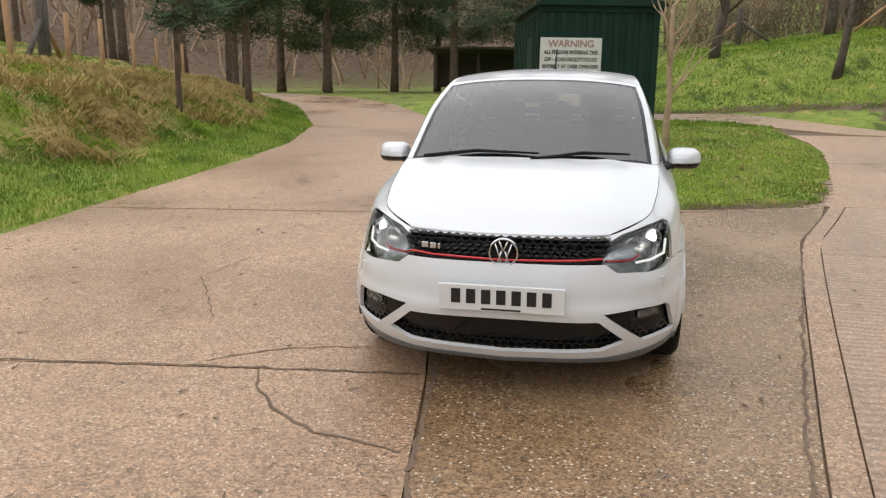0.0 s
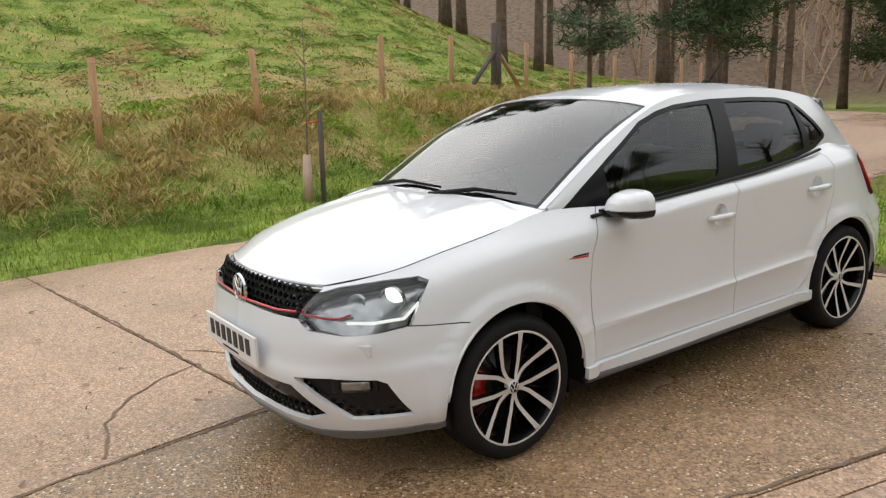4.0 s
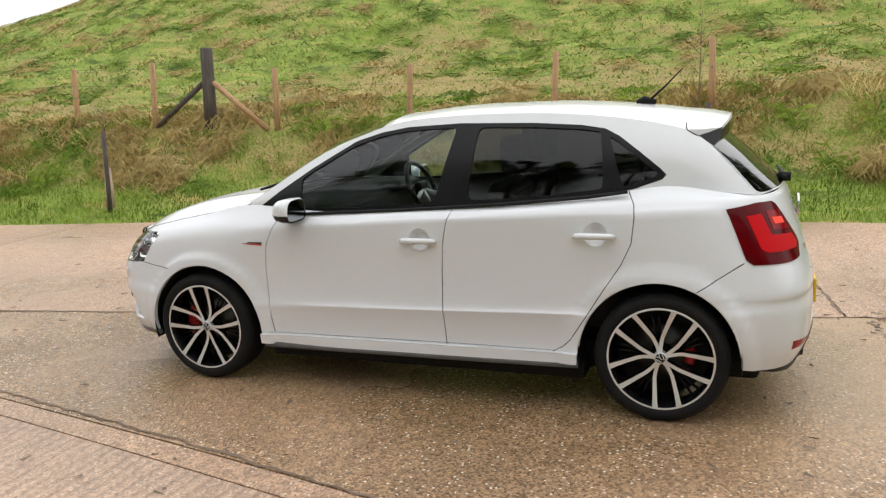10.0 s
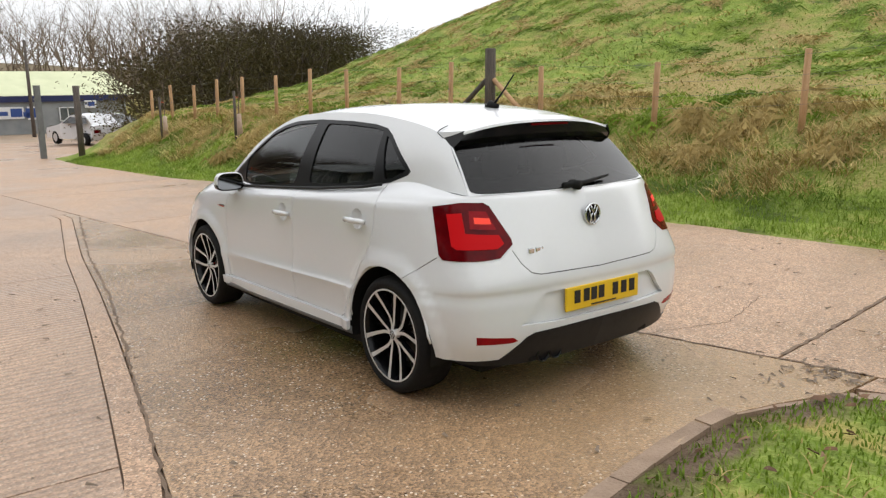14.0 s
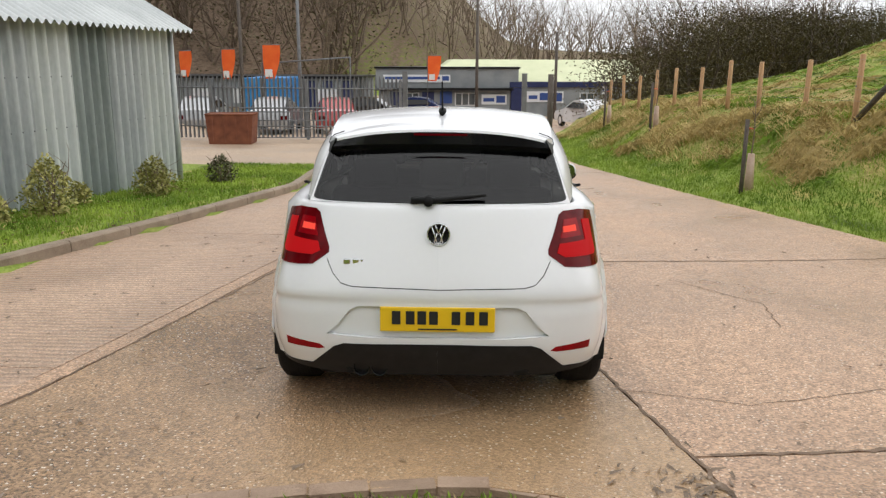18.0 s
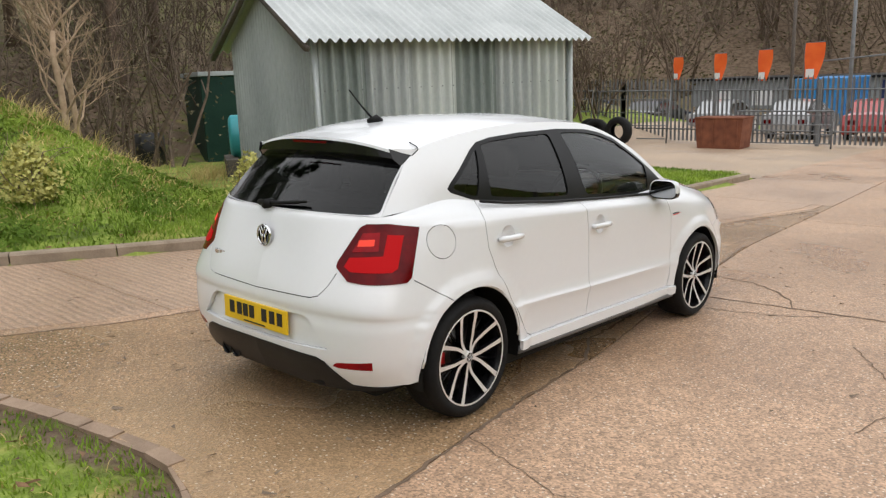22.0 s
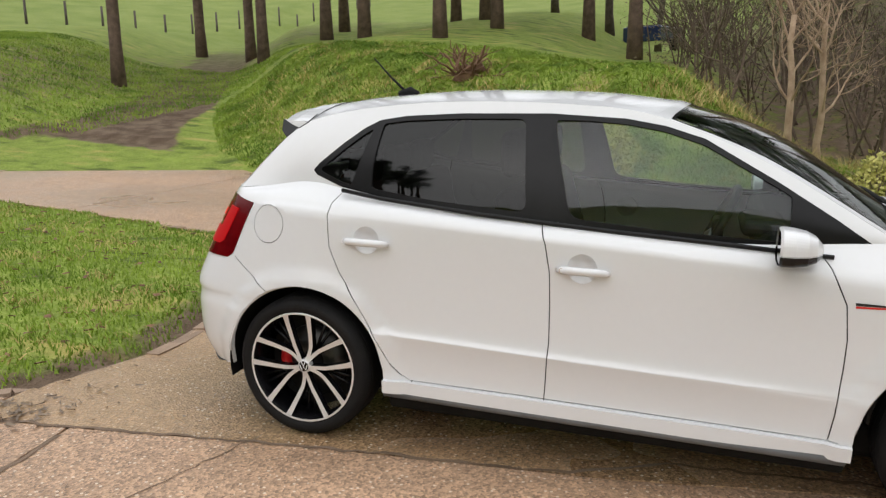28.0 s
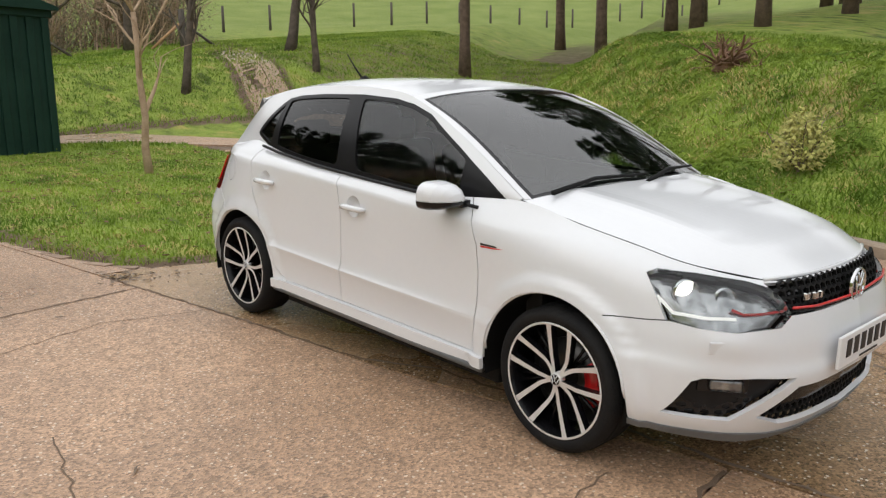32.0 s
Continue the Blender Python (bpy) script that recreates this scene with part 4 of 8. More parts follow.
BODY, FDOOR, RDOOR, ARCH, LAMP, TLAMP, GRL, LOWGRL, FOGR, DIFF, SILL, NOSE, TAIL, REFL, LIP, GATE, SLOTR = range(1, 18)
for side in (1, -1):
    bm = bm_from(sided(low, side), flip=side < 0)
    lay = bm.faces.layers.int.new("region")
    for f in bm.faces:
        f[lay] = BODY
    for cy in (-1.215, 1.222):
        mark(bm, lay, ring(cy, .30, .361, 44), "side", ARCH, side, lambda c: abs(c[0]) > .6)
        mark(bm, lay, [(cy - .361, .30), (cy + .361, .30), (cy + .37, .05), (cy - .37, .05)], "side", ARCH, side, lambda c: abs(c[0]) > .6)
    mark(bm, lay, [(-.88, .294), (.89, .306), (.89, .1), (-.88, .1)], "side", SILL, side, lambda c: -.9 < c[1] < .92)
    mark(bm, lay, [(-1.3, .0), (-1.3, .618), (-1.50, .630), (-1.60, .638), (-1.68, .648), (-1.80, .95), (-2.2, .95), (-2.2, 0)], "side", NOSE, side, lambda c: c[1] < -1.2)
    mark(bm, lay, [(1.3, 0), (1.3, .57), (1.395, .628), (1.575, .745), (1.63, .69), (1.68, .655), (2.2, .65), (2.2, 0)], "side", TAIL, side, lambda c: c[1] > 1.2)
    mark(bm, lay, ring(-1.215, .30, .361, 44), "side", ARCH, side, lambda c: abs(c[0]) > .6 and c[1] < 0)
    mark(bm, lay, ring(1.222, .30, .361, 44), "side", ARCH, side, lambda c: abs(c[0]) > .6 and c[1] > 0)
    for cy in (-1.215, 1.222):
        mark(bm, lay, [(cy - .361, .30), (cy + .361, .30), (cy + .37, .05), (cy - .37, .05)], "side", ARCH, side, lambda c: abs(c[0]) > .6)
    mark(bm, lay, [(-.54, .77), (-.50, .71), (-.46, .668), (-.40, .655), (0, .645), (.40, .655), (.46, .668), (.50, .71), (.54, .77), (.64, .9), (.64, 1.1), (-.64, 1.1), (-.64, .9)], "front", GATE, side, lambda c: c[1] > 1.62)
    mark(bm, lay, FRONT_DOOR, "side", FDOOR, side, lambda c: abs(c[0]) > .6 and -.95 < c[1] < .4)
    mark(bm, lay, REAR_DOOR, "side", RDOOR, side, lambda c: abs(c[0]) > .6 and .1 < c[1] < 1.2)
    gl = lambda c: abs(c[0]) > .6 and -1.0 < c[1] < 1.25
    groove(bm, lay, DOOR_F, "side", side, gl)
    groove(bm, lay, DOOR_M, "side", side, gl)
    groove(bm, lay, DOOR_R, "side", side, gl)
    groove(bm, lay, [(-.80, .300), (-.2, .305), (.3, .309), (.76, .308)], "side", side, gl, w=0.002)
    groove(bm, lay, [(-1.45, .627), (-1.50, .630), (-1.60, .638), (-1.67, .647)], "side", side, lambda c: abs(c[0]) > .7 and c[1] < -1.2)
    groove(bm, lay, [(1.395, .628), (1.575, .742)], "side", side, lambda c: abs(c[0]) > .7 and c[1] > 1.3)
    mark(bm, lay, HEADLAMP, "nose", LAMP, side, is_front)
    mark(bm, lay, TAILLAMP, "tail", TLAMP, side, is_rear)
    mark(bm, lay, GRILLE, "front", GRL, side, lambda c: c[1] < -1.8)
    mark(bm, lay, LOWER, "front", LOWGRL, side, lambda c: c[1] < -1.6)
    mark(bm, lay, [(side * a, b) for a, b in FOG], "front", FOGR, side, lambda c: c[1] < -1.5)
    mark(bm, lay, [(-.9, .262), (-.74, .254), (-.47, .222), (0, .215), (.47, .222), (.74, .254), (.9, .262), (.9, .1), (-.9, .1)], "front", LIP, side, lambda c: c[1] < -1.56)
    mark(bm, lay, DIFFUSER, "front", DIFF, side, lambda c: c[1] > 1.56)
    groove(bm, lay, [(.52 * side, .77), (.49 * side, .71), (.45 * side, .668), (.40 * side, .655), (0, .645)], "front", side, lambda c: c[1] > 1.66, w=0.0022)
    mark(bm, lay, SLOT, "front", SLOTR, side, lambda c: c[1] > 1.7)
    mark(bm, lay, [(side * a, b) for a, b in ((.725, .392), (.555, .372), (.53, .352), (.56, .346), (.72, .352))], "front", REFL, side, lambda c: c[1] > 1.56)
    for hy, hz in ((.088, .828), (.945, .868)):
        mark(bm, lay, ring(hy, hz, .055, 28), "side", 60, side, lambda c: abs(c[0]) > .6 and abs(c[1] - hy) < .2)
    if side < 0:
        fc = ring(1.402, .897, .078, 36)
        groove(bm, lay, fc + fc[:1], "side", side, lambda c: c[1] > 1.2, w=0.0018)
    bm.normal_update()
    part("front_door", take(bm, lay, (FDOOR,), 0.012), M_PAINT, car)
    part("rear_door", take(bm, lay, (RDOOR,), 0.012), M_PAINT, car)
    for hy, hz in ((.088, .828), (.945, .868)):
        for f in bm.faces:
            if f[lay] == 60:
                f[lay] = 61 if abs(f.calc_center_median()[1] - hy) < .1 else 60
        bowl = take(bm, lay, (61,))
        bmesh.ops.subdivide_edges(bowl, edges=bowl.edges[:], cuts=2, use_grid_fill=True)
        for v in bowl.verts:
            d = min(1, math.hypot(v.co[1] - hy, v.co[2] - hz) / .055)
            v.co.x -= side * .026 * (1 - d ** 2.5)
        bowl.normal_update()
        for f in bowl.faces:
            f.smooth = True
        part("handle_bowl", bowl, M_PAINT, car)
        for f in bm.faces:
            if f[lay] == 61:
                f[lay] = 62
    part("side_panel", take(bm, lay, (BODY,), 0.012), M_PAINT, car)
    part("side_sill", take(bm, lay, (SILL,), 0.022, 0.020), M_PAINT, car)
    part("front_bumper", take(bm, lay, (NOSE,), 0.02), M_PAINT, car)
    part("rear_bumper", take(bm, lay, (TAIL,), 0.02), M_PAINT, car)
    part("bumper_recess", take(bm, lay, (SLOTR,), 0.0, -0.022), M_PAINT, car)
    part("tailgate_panel", take(bm, lay, (GATE,), 0.012), M_PAINT, car)
    part("shut_line", take(bm, lay, (99,), 0.0, -0.007), M_GAP, car, "dark gap between the panels")
    part("diffuser", take(bm, lay, (DIFF,), 0.02, 0.004), M_TRIM, car, "black rear diffuser")
    part("front_lip", take(bm, lay, (LIP,), 0.02, 0.006), M_GREYLIP, car, "dark grey lower lip")
    part("reflector", take(bm, lay, (REFL,), 0.006, 0.001), M_REDLENS, car, "red bumper reflector")
    part("grille_backing", take(bm, lay, (GRL,), 0.0, -0.045), M_GLOSSBLACK, car)
    part("intake_backing", take(bm, lay, (LOWGRL,), 0.0, -0.05), M_GLOSSBLACK, car)
    fog = part("fog_recess", take(bm, lay, (FOGR,), 0.0, -0.035), M_TRIM, car, "black honeycomb recess round the fog lamp")
    lens = part("headlamp", take(bm, lay, (LAMP,), 0.03, 0.001), M_LENS, car, "clear headlamp with a lit element")
    part("lamp_housing", take(bm, lay, (LAMP,), 0.0, -0.055), M_LAMPCASE, lens)
    tl = part("tail_lamp", take(bm, lay, (TLAMP,), 0.02, 0.004), M_DARKRED, car, "red tail lamp, lit")
    # the lit L and the brighter square of the tail lamp
    tb = bm.copy()
    tlay = tb.faces.layers.int["region"]
    T = lambda pts: [((y - x) * R2, z) for x, y, z in pts]
    only = lambda c: c[1] > 1.45 and c[2] > .7
    mark(tb, tlay, T(((.695, 1.555, .94), (.655, 1.615, .945), (.652, 1.64, .855), (.535, 1.735, .845), (.515, 1.75, .805), (.545, 1.74, .785), (.69, 1.625, .785), (.70, 1.60, .80))), "tail", 41, side, only)
    mark(tb, tlay, T(((.64, 1.645, .955), (.585, 1.70, .95), (.545, 1.73, .868), (.638, 1.655, .875))), "tail", 43, side, only)
    mark(tb, tlay, T(((.628, 1.665, .925), (.572, 1.71, .92), (.565, 1.715, .893), (.625, 1.67, .897))), "tail", 42, side, only)
    tb.normal_update()
    part("lamp_bar", take(tb, tlay, (41,), 0.004, 0.008), M_TAILGLOW, tl, "glowing red L-shaped lamp bar")
    part("lamp_square", take(tb, tlay, (42,), 0.004, 0.008), M_TAILHOT, tl, "bright lit square")
    part("lamp_window", take(tb, tlay, (43,), 0.004, 0.006), M_REDLENS, tl)
    tb.free()
    bm.free()
    # grey line under the sill
    part("sill_strip", tube([(side * .832, y, z) for y, z in ((-.84, .236), (-.3, .239), (.3, .243), (.86, .249))], 0.021, 8), M_GREYLIP, car, "grey strip under the sill")
    # wheel housings
    for cy in (-1.215, 1.222):
        prof = [(side * .835, .362), (side * .79, .366), (side * .48, .366), (side * .48, .05)]
        hb = bmesh.new()
        hb.from_mesh(lathe(prof, 48))
        bmesh.ops.bisect_plane(hb, geom=hb.verts[:] + hb.edges[:] + hb.faces[:], plane_co=(0, 0, -.08), plane_no=(0, 0, -1), clear_outer=True)
        ob = part("wheel_housing", hb, M_RUBBER, car)
        ob.location = (0, cy, .30)
        arc = ring(cy, .30, .359, 30, 6, 174)
        part("arch_lip", tube([(side * (.842 if z > .35 else .832), y, z) for y, z in arc], 0.006, 5), M_PAINT, car)

# ---- cabin sides, glass and roof ----
WIN_OUT = [(-.905, .945), (-.744, 1.05), (-.547, 1.168), (-.30, 1.302), (-.16, 1.342), (-.02, 1.364), (.26, 1.375), (.62, 1.366), (.85, 1.35), (.965, 1.33), (1.03, 1.295), (1.11, 1.235), (1.215, 1.15), (1.243, 1.12), (1.225, 1.10), (1.10, 1.058), (.9, 1.03), (.5, .998), (.0, .968), (-.4, .95), (-.75, .93)]
WIN_F = [(-.60, .965), (-.60, 1.118), (-.52, 1.163), (-.30, 1.28), (-.16, 1.322), (-.02, 1.344), (.12, 1.352), (.243, 1.352), (.152, 1.002), (-.2, .978)]
WIN_R = [(.355, 1.353), (.62, 1.346), (.85, 1.331), (.945, 1.316), (.965, 1.15), (.962, 1.062), (.7, 1.033), (.318, 1.010)]
WIN_Q = [(.985, 1.296), (1.03, 1.268), (1.10, 1.213), (1.205, 1.128), (1.20, 1.115), (1.10, 1.078), (1.055, 1.07)]
G_SUB = 8
bottom, top = spline(BELT[6:15], G_SUB), spline(RAILTOP, G_SUB)
NQ = 15
cabin = np.zeros((len(bottom), NQ, 3))
for j, q in enumerate(np.linspace(0, 1, NQ)):
    cabin[:, j] = bottom + (top - bottom) * q
    cabin[:, j, 0] += 0.028 * math.sin(math.pi * q) * np.clip((top[:, 2] - bottom[:, 2]) / 0.3, 0, 1) * (1 - sm(1.25, 1.6, cabin[:, j, 1]))
PILL, GF, GR, GQ = 1, 2, 3, 4
for side in (1, -1):
    bm = bm_from(sided(cabin, side), flip=side < 0)
    lay = bm.faces.layers.int.new("region")
    for f in bm.faces:
        f[lay] = BODY
    mark(bm, lay, WIN_OUT, "side", 20, side)
    mark(bm, lay, rounded(WIN_F, 4, .12), "side", 21, side)
    mark(bm, lay, rounded(WIN_R, 4, .12), "side", 22, side)
    mark(bm, lay, rounded(WIN_Q, 4, .15), "side", 23, side)
    bm.normal_update()
    part("pillar_panel", take(bm, lay, (BODY,), 0.01), M_PAINT, car)
    part("window_trim", take(bm, lay, (20,), 0.008, 0.001), M_PILLAR, car, "gloss black window frame and pillar")
    part("front_window", take(bm, lay, (21,), 0.0, -0.006), M_GLASS, car, "clear front door glass")
    part("rear_window", take(bm, lay, (22,), 0.0, -0.006), M_PRIVACY, car, "dark tinted rear door glass")
    part("quarter_window", take(bm, lay, (23,), 0.0, -0.006), M_PRIVACY, car, "dark tinted quarter glass")
    bm.free()
    part("window_seal", tube([(side * (.782 if y < .5 else .782 - .05 * (y - .5)), y, z - .004) for y, z in ((-.74, .935), (-.4, .953), (0, .97), (.5, 1.0), (.9, 1.032), (1.08, 1.056))], 0.009, 5), M_TRIM, car)


def across(edge, crown, n=25, power=2.2):
    """A surface between mirrored edges (x, y, z rows), raised in the middle by crown rows (dy, dz)."""
    us = np.linspace(-1, 1, n)
    g = np.zeros((len(edge), n, 3))
    for j, u in enumerate(us):
        k = 1 - abs(u) ** power
        g[:, j, 0] = edge[:, 0] * u
        g[:, j, 1] = edge[:, 1] + crown[:, 0] * k
        g[:, j, 2] = edge[:, 2] + crown[:, 1] * k
    return g


# bonnet
hood_edge = spline(np.array([(.464, -1.872, .787), (.632, -1.675, .834), (.682, -1.47, .880), (.708, -1.235, .924), (.72, -.94, .980)]), 8)
hood_crown = spline(np.array([(-.093, .006), (-.10, .049), (-.10, .064), (-.09, .064), (-.085, .036)]), 8)
bonnet = across(hood_edge * np.array([0.998, 1, 1]), hood_crown, 41, 2.6)
bonnet[..., 2] += 0.008 * np.exp(-((np.abs(bonnet[..., 0]) - .45) / .07) ** 2) * sm(-1.9, -1.3, bonnet[..., 1])
part("bonnet", bm_from(bonnet, True), M_PAINT, car)
for side in (1, -1):
    part("bonnet_gap", tube([(side * x * .997, y, z - .0008) for x, y, z in hood_edge], 0.0018, 5), M_GAP, car)
part("bonnet_lip", tube([(u, -1.965 + .09 * abs(u / .464) ** 2, .792 - .004 * abs(u / .464)) for u in np.linspace(-.464, .464, 21)], 0.008, 6), M_PAINT, car)
# windscreen
ws_edge = spline(np.array([(.712, -.945, .985), (.672, -.50, 1.235), (.620, -.115, 1.380)]), 10)
ws_crown = np.stack([np.linspace(-.115, -.07, len(ws_edge)), np.linspace(.012, .045, len(ws_edge)) + .03 * np.sin(np.linspace(0, math.pi, len(ws_edge)))], 1)
screen = across(ws_edge, ws_crown, 41, 2.3)
bm = bm_from(screen, True)
lay = bm.faces.layers.int.new("region")
for f in bm.faces:
    f[lay] = 1
half = lambda y: np.interp(y, [-1.05, -.95, -.5, -.1], [.686, .682, .640, .586])
glassline = [(half(y), y) for y in np.linspace(-.965, -.175, 12)] + [(x, -.175 - .055 * (1 - (x / .56) ** 2)) for x in np.linspace(.50, -.50, 9)] + [(-half(y), y) for y in np.linspace(-.175, -.965, 12)] + [(x, -.965 - .09 * (1 - (x / .66) ** 2)) for x in np.linspace(-.6, .6, 9)]
mark(bm, lay, glassline, "top", 2)
inner = [(x * .968, y + (.022 if y < -.9 else -.016 if y > -.24 else 0)) for x, y in glassline]
mark(bm, lay, inner, "top", 3)
bm.normal_update()
part("screen_pillar", take(bm, lay, (1,), 0.01), M_PAINT, car)
part("screen_band", take(bm, lay, (2,), 0.0, -0.002), M_GLOSSBLACK, car)
part("windscreen", take(bm, lay, (3,), 0.0, -0.003), M_SCREEN, car, "clear windscreen reflecting the sky")
bm.free()
# roof and tailgate glass
roof_edge = spline(RAILTOP[2:8], 8)
n = len(roof_edge)
roof_crown = np.stack([np.linspace(-.07, -.01, n), np.interp(np.linspace(0, 1, n), [0, .3, .7, 1], [.045, .042, .055, .082])], 1)
part("roof", bm_from(across(roof_edge, roof_crown, 31, 2.4), True), M_PAINT, car)
gate_edge = spline(np.array([(.566, 1.425, 1.245), (.588, 1.505, 1.165), (.61, 1.575, 1.085), (.628, 1.630, 1.022)]), 6)
n = len(gate_edge)
gate_crown = np.stack([np.linspace(.055, .127, n), np.interp(np.linspace(0, 1, n), [0, 1], [.03, 0])], 1)
bm = bm_from(across(gate_edge, gate_crown, 41, 2.2), True)
lay = bm.faces.layers.int.new("region")
for f in bm.faces:
    f[lay] = 1
mark(bm, lay, rounded([(-.615, 1.026), (.615, 1.026), (.556, 1.26), (.5, 1.31), (-.5, 1.31), (-.556, 1.26)], 5, .08), "front", 2)
bm.normal_update()
part("tailgate_frame", take(bm, lay, (1,), 0.01), M_PAINT, car)
part("tailgate_glass", take(bm, lay, (2,), 0.0, 0.003), M_TAILGLASS, car, "dark tinted tailgate glass")
bm.free()
# roof spoiler: white top, black face, grey end fins
sp = []
for u in np.linspace(-1, 1, 29):
    k = 1 - abs(u) ** 2.6
    x = u * .566
    sp.append([(x, 1.318 - .0 * k, 1.312 + .080 * k), (x * .97, 1.40 + .015 * k, 1.312 + .068 * k), (x * .915, 1.460 + .045 * k, 1.310 + .050 * k), (x * .912, 1.463 + .047 * k, 1.298 + .050 * k), (x * .96, 1.462 + .05 * k, 1.27 + .02 * k), (x * .985, 1.432 + .06 * k, 1.238 + .022 * k), (x * .98, 1.40 + .05 * k, 1.24 + .03 * k)])
sp = np.array(sp)
part("spoiler", bm_from(sp[:, :4], False), M_PAINT, car, "white roof spoiler")
part("spoiler_face", bm_from(sp[:, 3:], False), M_GLOSSBLACK, car, "gloss black rear face of the spoiler")
for side in (1, -1):
    part("spoiler_cheek", mesh_of("cheek", [(side * .567, 1.318, 1.31), (side * .551, 1.40, 1.313), (side * .52, 1.468, 1.318), (side * .545, 1.415, 1.296), (side * .569, 1.368, 1.283)], [(0, 1, 2, 3, 4)]), M_PAINT, car)
    part("spoiler_fin", mesh_of("fin", [(side * .569, 1.368, 1.284), (side * .545, 1.415, 1.297), (side * .518, 1.472, 1.318), (side * .542, 1.468, 1.27), (side * .558, 1.436, 1.238), (side * .568, 1.422, 1.238)], [(0, 1, 2, 3, 4, 5)]), M_INK, car, "dark spoiler fin")
part("stop_lamp", box((-.13, 1.528, 1.332), (.13, 1.536, 1.342)), M_DARKRED, car)
for side in (1, -1):
    part("spoiler_gap", tube([(side * x, y, z + .001) for x, y, z in ((.50, 1.316, 1.34), (.55, 1.317, 1.322), (.569, 1.325, 1.308), (.571, 1.368, 1.282))], 0.0025, 5), M_GAP, car)

# ---- floor, cabin and fittings ----
part("floor_pan", box((-.60, -1.62, .15), (.60, 1.66, .30), .03), M_RUBBER, car)
part("underbody", box((-.745, -.86, .14), (.745, .88, .24), .02), M_RUBBER, car)
part("bulkhead", box((-.66, -1.02, .3), (.66, -.92, .95), .02), M_DASH, car)
part("dashboard", box((-.66, -1.0, .78), (.66, -.52, .965), .05, segments=3), M_DASH, car)
part("instrument_hood", box((-.52, -.62, .93), (-.20, -.45, 1.0), .035, segments=3), M_DASH, car)
part("centre_console", box((-.12, -.6, .3), (.12, .3, .6), .04), M_DASH, car)
part("parcel_shelf", box((-.58, 1.05, .93), (.58, 1.6, .96), .01), M_DASH, car)
part("rear_bench", box((-.6, .55, .35), (.6, 1.05, .62), .06, segments=3), M_SEAT, car)
b = box((-.6, .95, .55), (.6, 1.1, 1.05), .05, segments=3)
bmesh.ops.rotate(b, verts=b.verts[:], cent=(0, 1, .55), matrix=Matrix.Rotation(radians(-12), 3, "X"))
part("rear_backrest", b, M_SEAT, car)
for x in (-.36, .36, 0):
    part("rear_headrest", box((x - .12, 1.1, 1.03), (x + .12, 1.19, 1.19), .04, segments=3), M_SEAT, car)
for x in (-.36, .36):
    part("seat_cushion", box((x - .25, -.25, .4), (x + .25, .28, .58), .06, segments=3), M_SEAT, car)
    b = box((x - .25, .2, .5), (x + .25, .34, 1.1), .06, segments=3)
    bmesh.ops.rotate(b, verts=b.verts[:], cent=(0, .25, .5), matrix=Matrix.Rotation(radians(-17), 3, "X"))
    part("seat_back", b, M_SEAT, car)
    b = box((x - .13, .40, 1.10), (x + .13, .50, 1.30), .045, segments=3)
    part("headrest", b, M_SEAT, car)
wheel_pts = [(-.36 + .185 * math.cos(a), -.36 - .185 * math.sin(a) * .42, .93 + .185 * math.sin(a) * .9) for a in np.linspace(0, 2 * math.pi, 33)]
steering = part("steering_wheel", tube(wheel_pts, .016, 8), M_TRIM, car)
part("steering_boss", box((-.43, -.395, .88), (-.29, -.35, .98), .02), M_TRIM, steering)
for a in (200, 340, 270):
    a = radians(a)
    part("steering_spoke", tube([(-.36, -.365, .93), (-.36 + .18 * math.cos(a), -.36 - .18 * math.sin(a) * .42, .93 + .18 * math.sin(a) * .9)], .014, 6), M_CUT, steering)
part("rear_view_mirror", box((-.11, -.29, 1.27), (.11, -.26, 1.335), .012), M_TRIM, car)

# headlamp insides, red line, grille mesh, badge


def honeycomb(x0, x1, z0, z1, keep, yof, r=0.022, bar=0.0035):
    """Hexagon mesh of thin bars in the upright plane, set back by yof(x, z)."""
    verts, faces = [], []
    dz = r * 1.5
    row = 0
    z = z0
    while z <= z1:
        x = x0 + (r * .866 * 1.25 if row % 2 else 0)
        while x <= x1:
            if keep(x, z):
                hexa = [(x + r * 1.25 * math.cos(radians(60 * k + 30)), z + r * math.sin(radians(60 * k + 30))) for k in range(6)]
                for k in range(6):
                    a, b2 = hexa[k], hexa[(k + 1) % 6]
                    i = len(verts)
                    for (px, pz), f in ((a, 1), (b2, 1), (b2, 1 - bar / r * 1.6), (a, 1 - bar / r * 1.6)):
                        qx, qz = x + (px - x) * f, z + (pz - z) * f
                        verts.append((qx, yof(qx, qz), qz))
                    for j in range(4):
                        q = verts[i + j]
                        verts.append((q[0], q[1] + .012, q[2]))
                    faces += [(i, i + 1, i + 2, i + 3), (i + 3, i + 2, i + 6, i + 7), (i, i + 4, i + 5, i + 1)]
            x += r * 1.25 * 1.732
        z += dz
        row += 1
    return mesh_of("mesh", verts, faces, smooth=False)


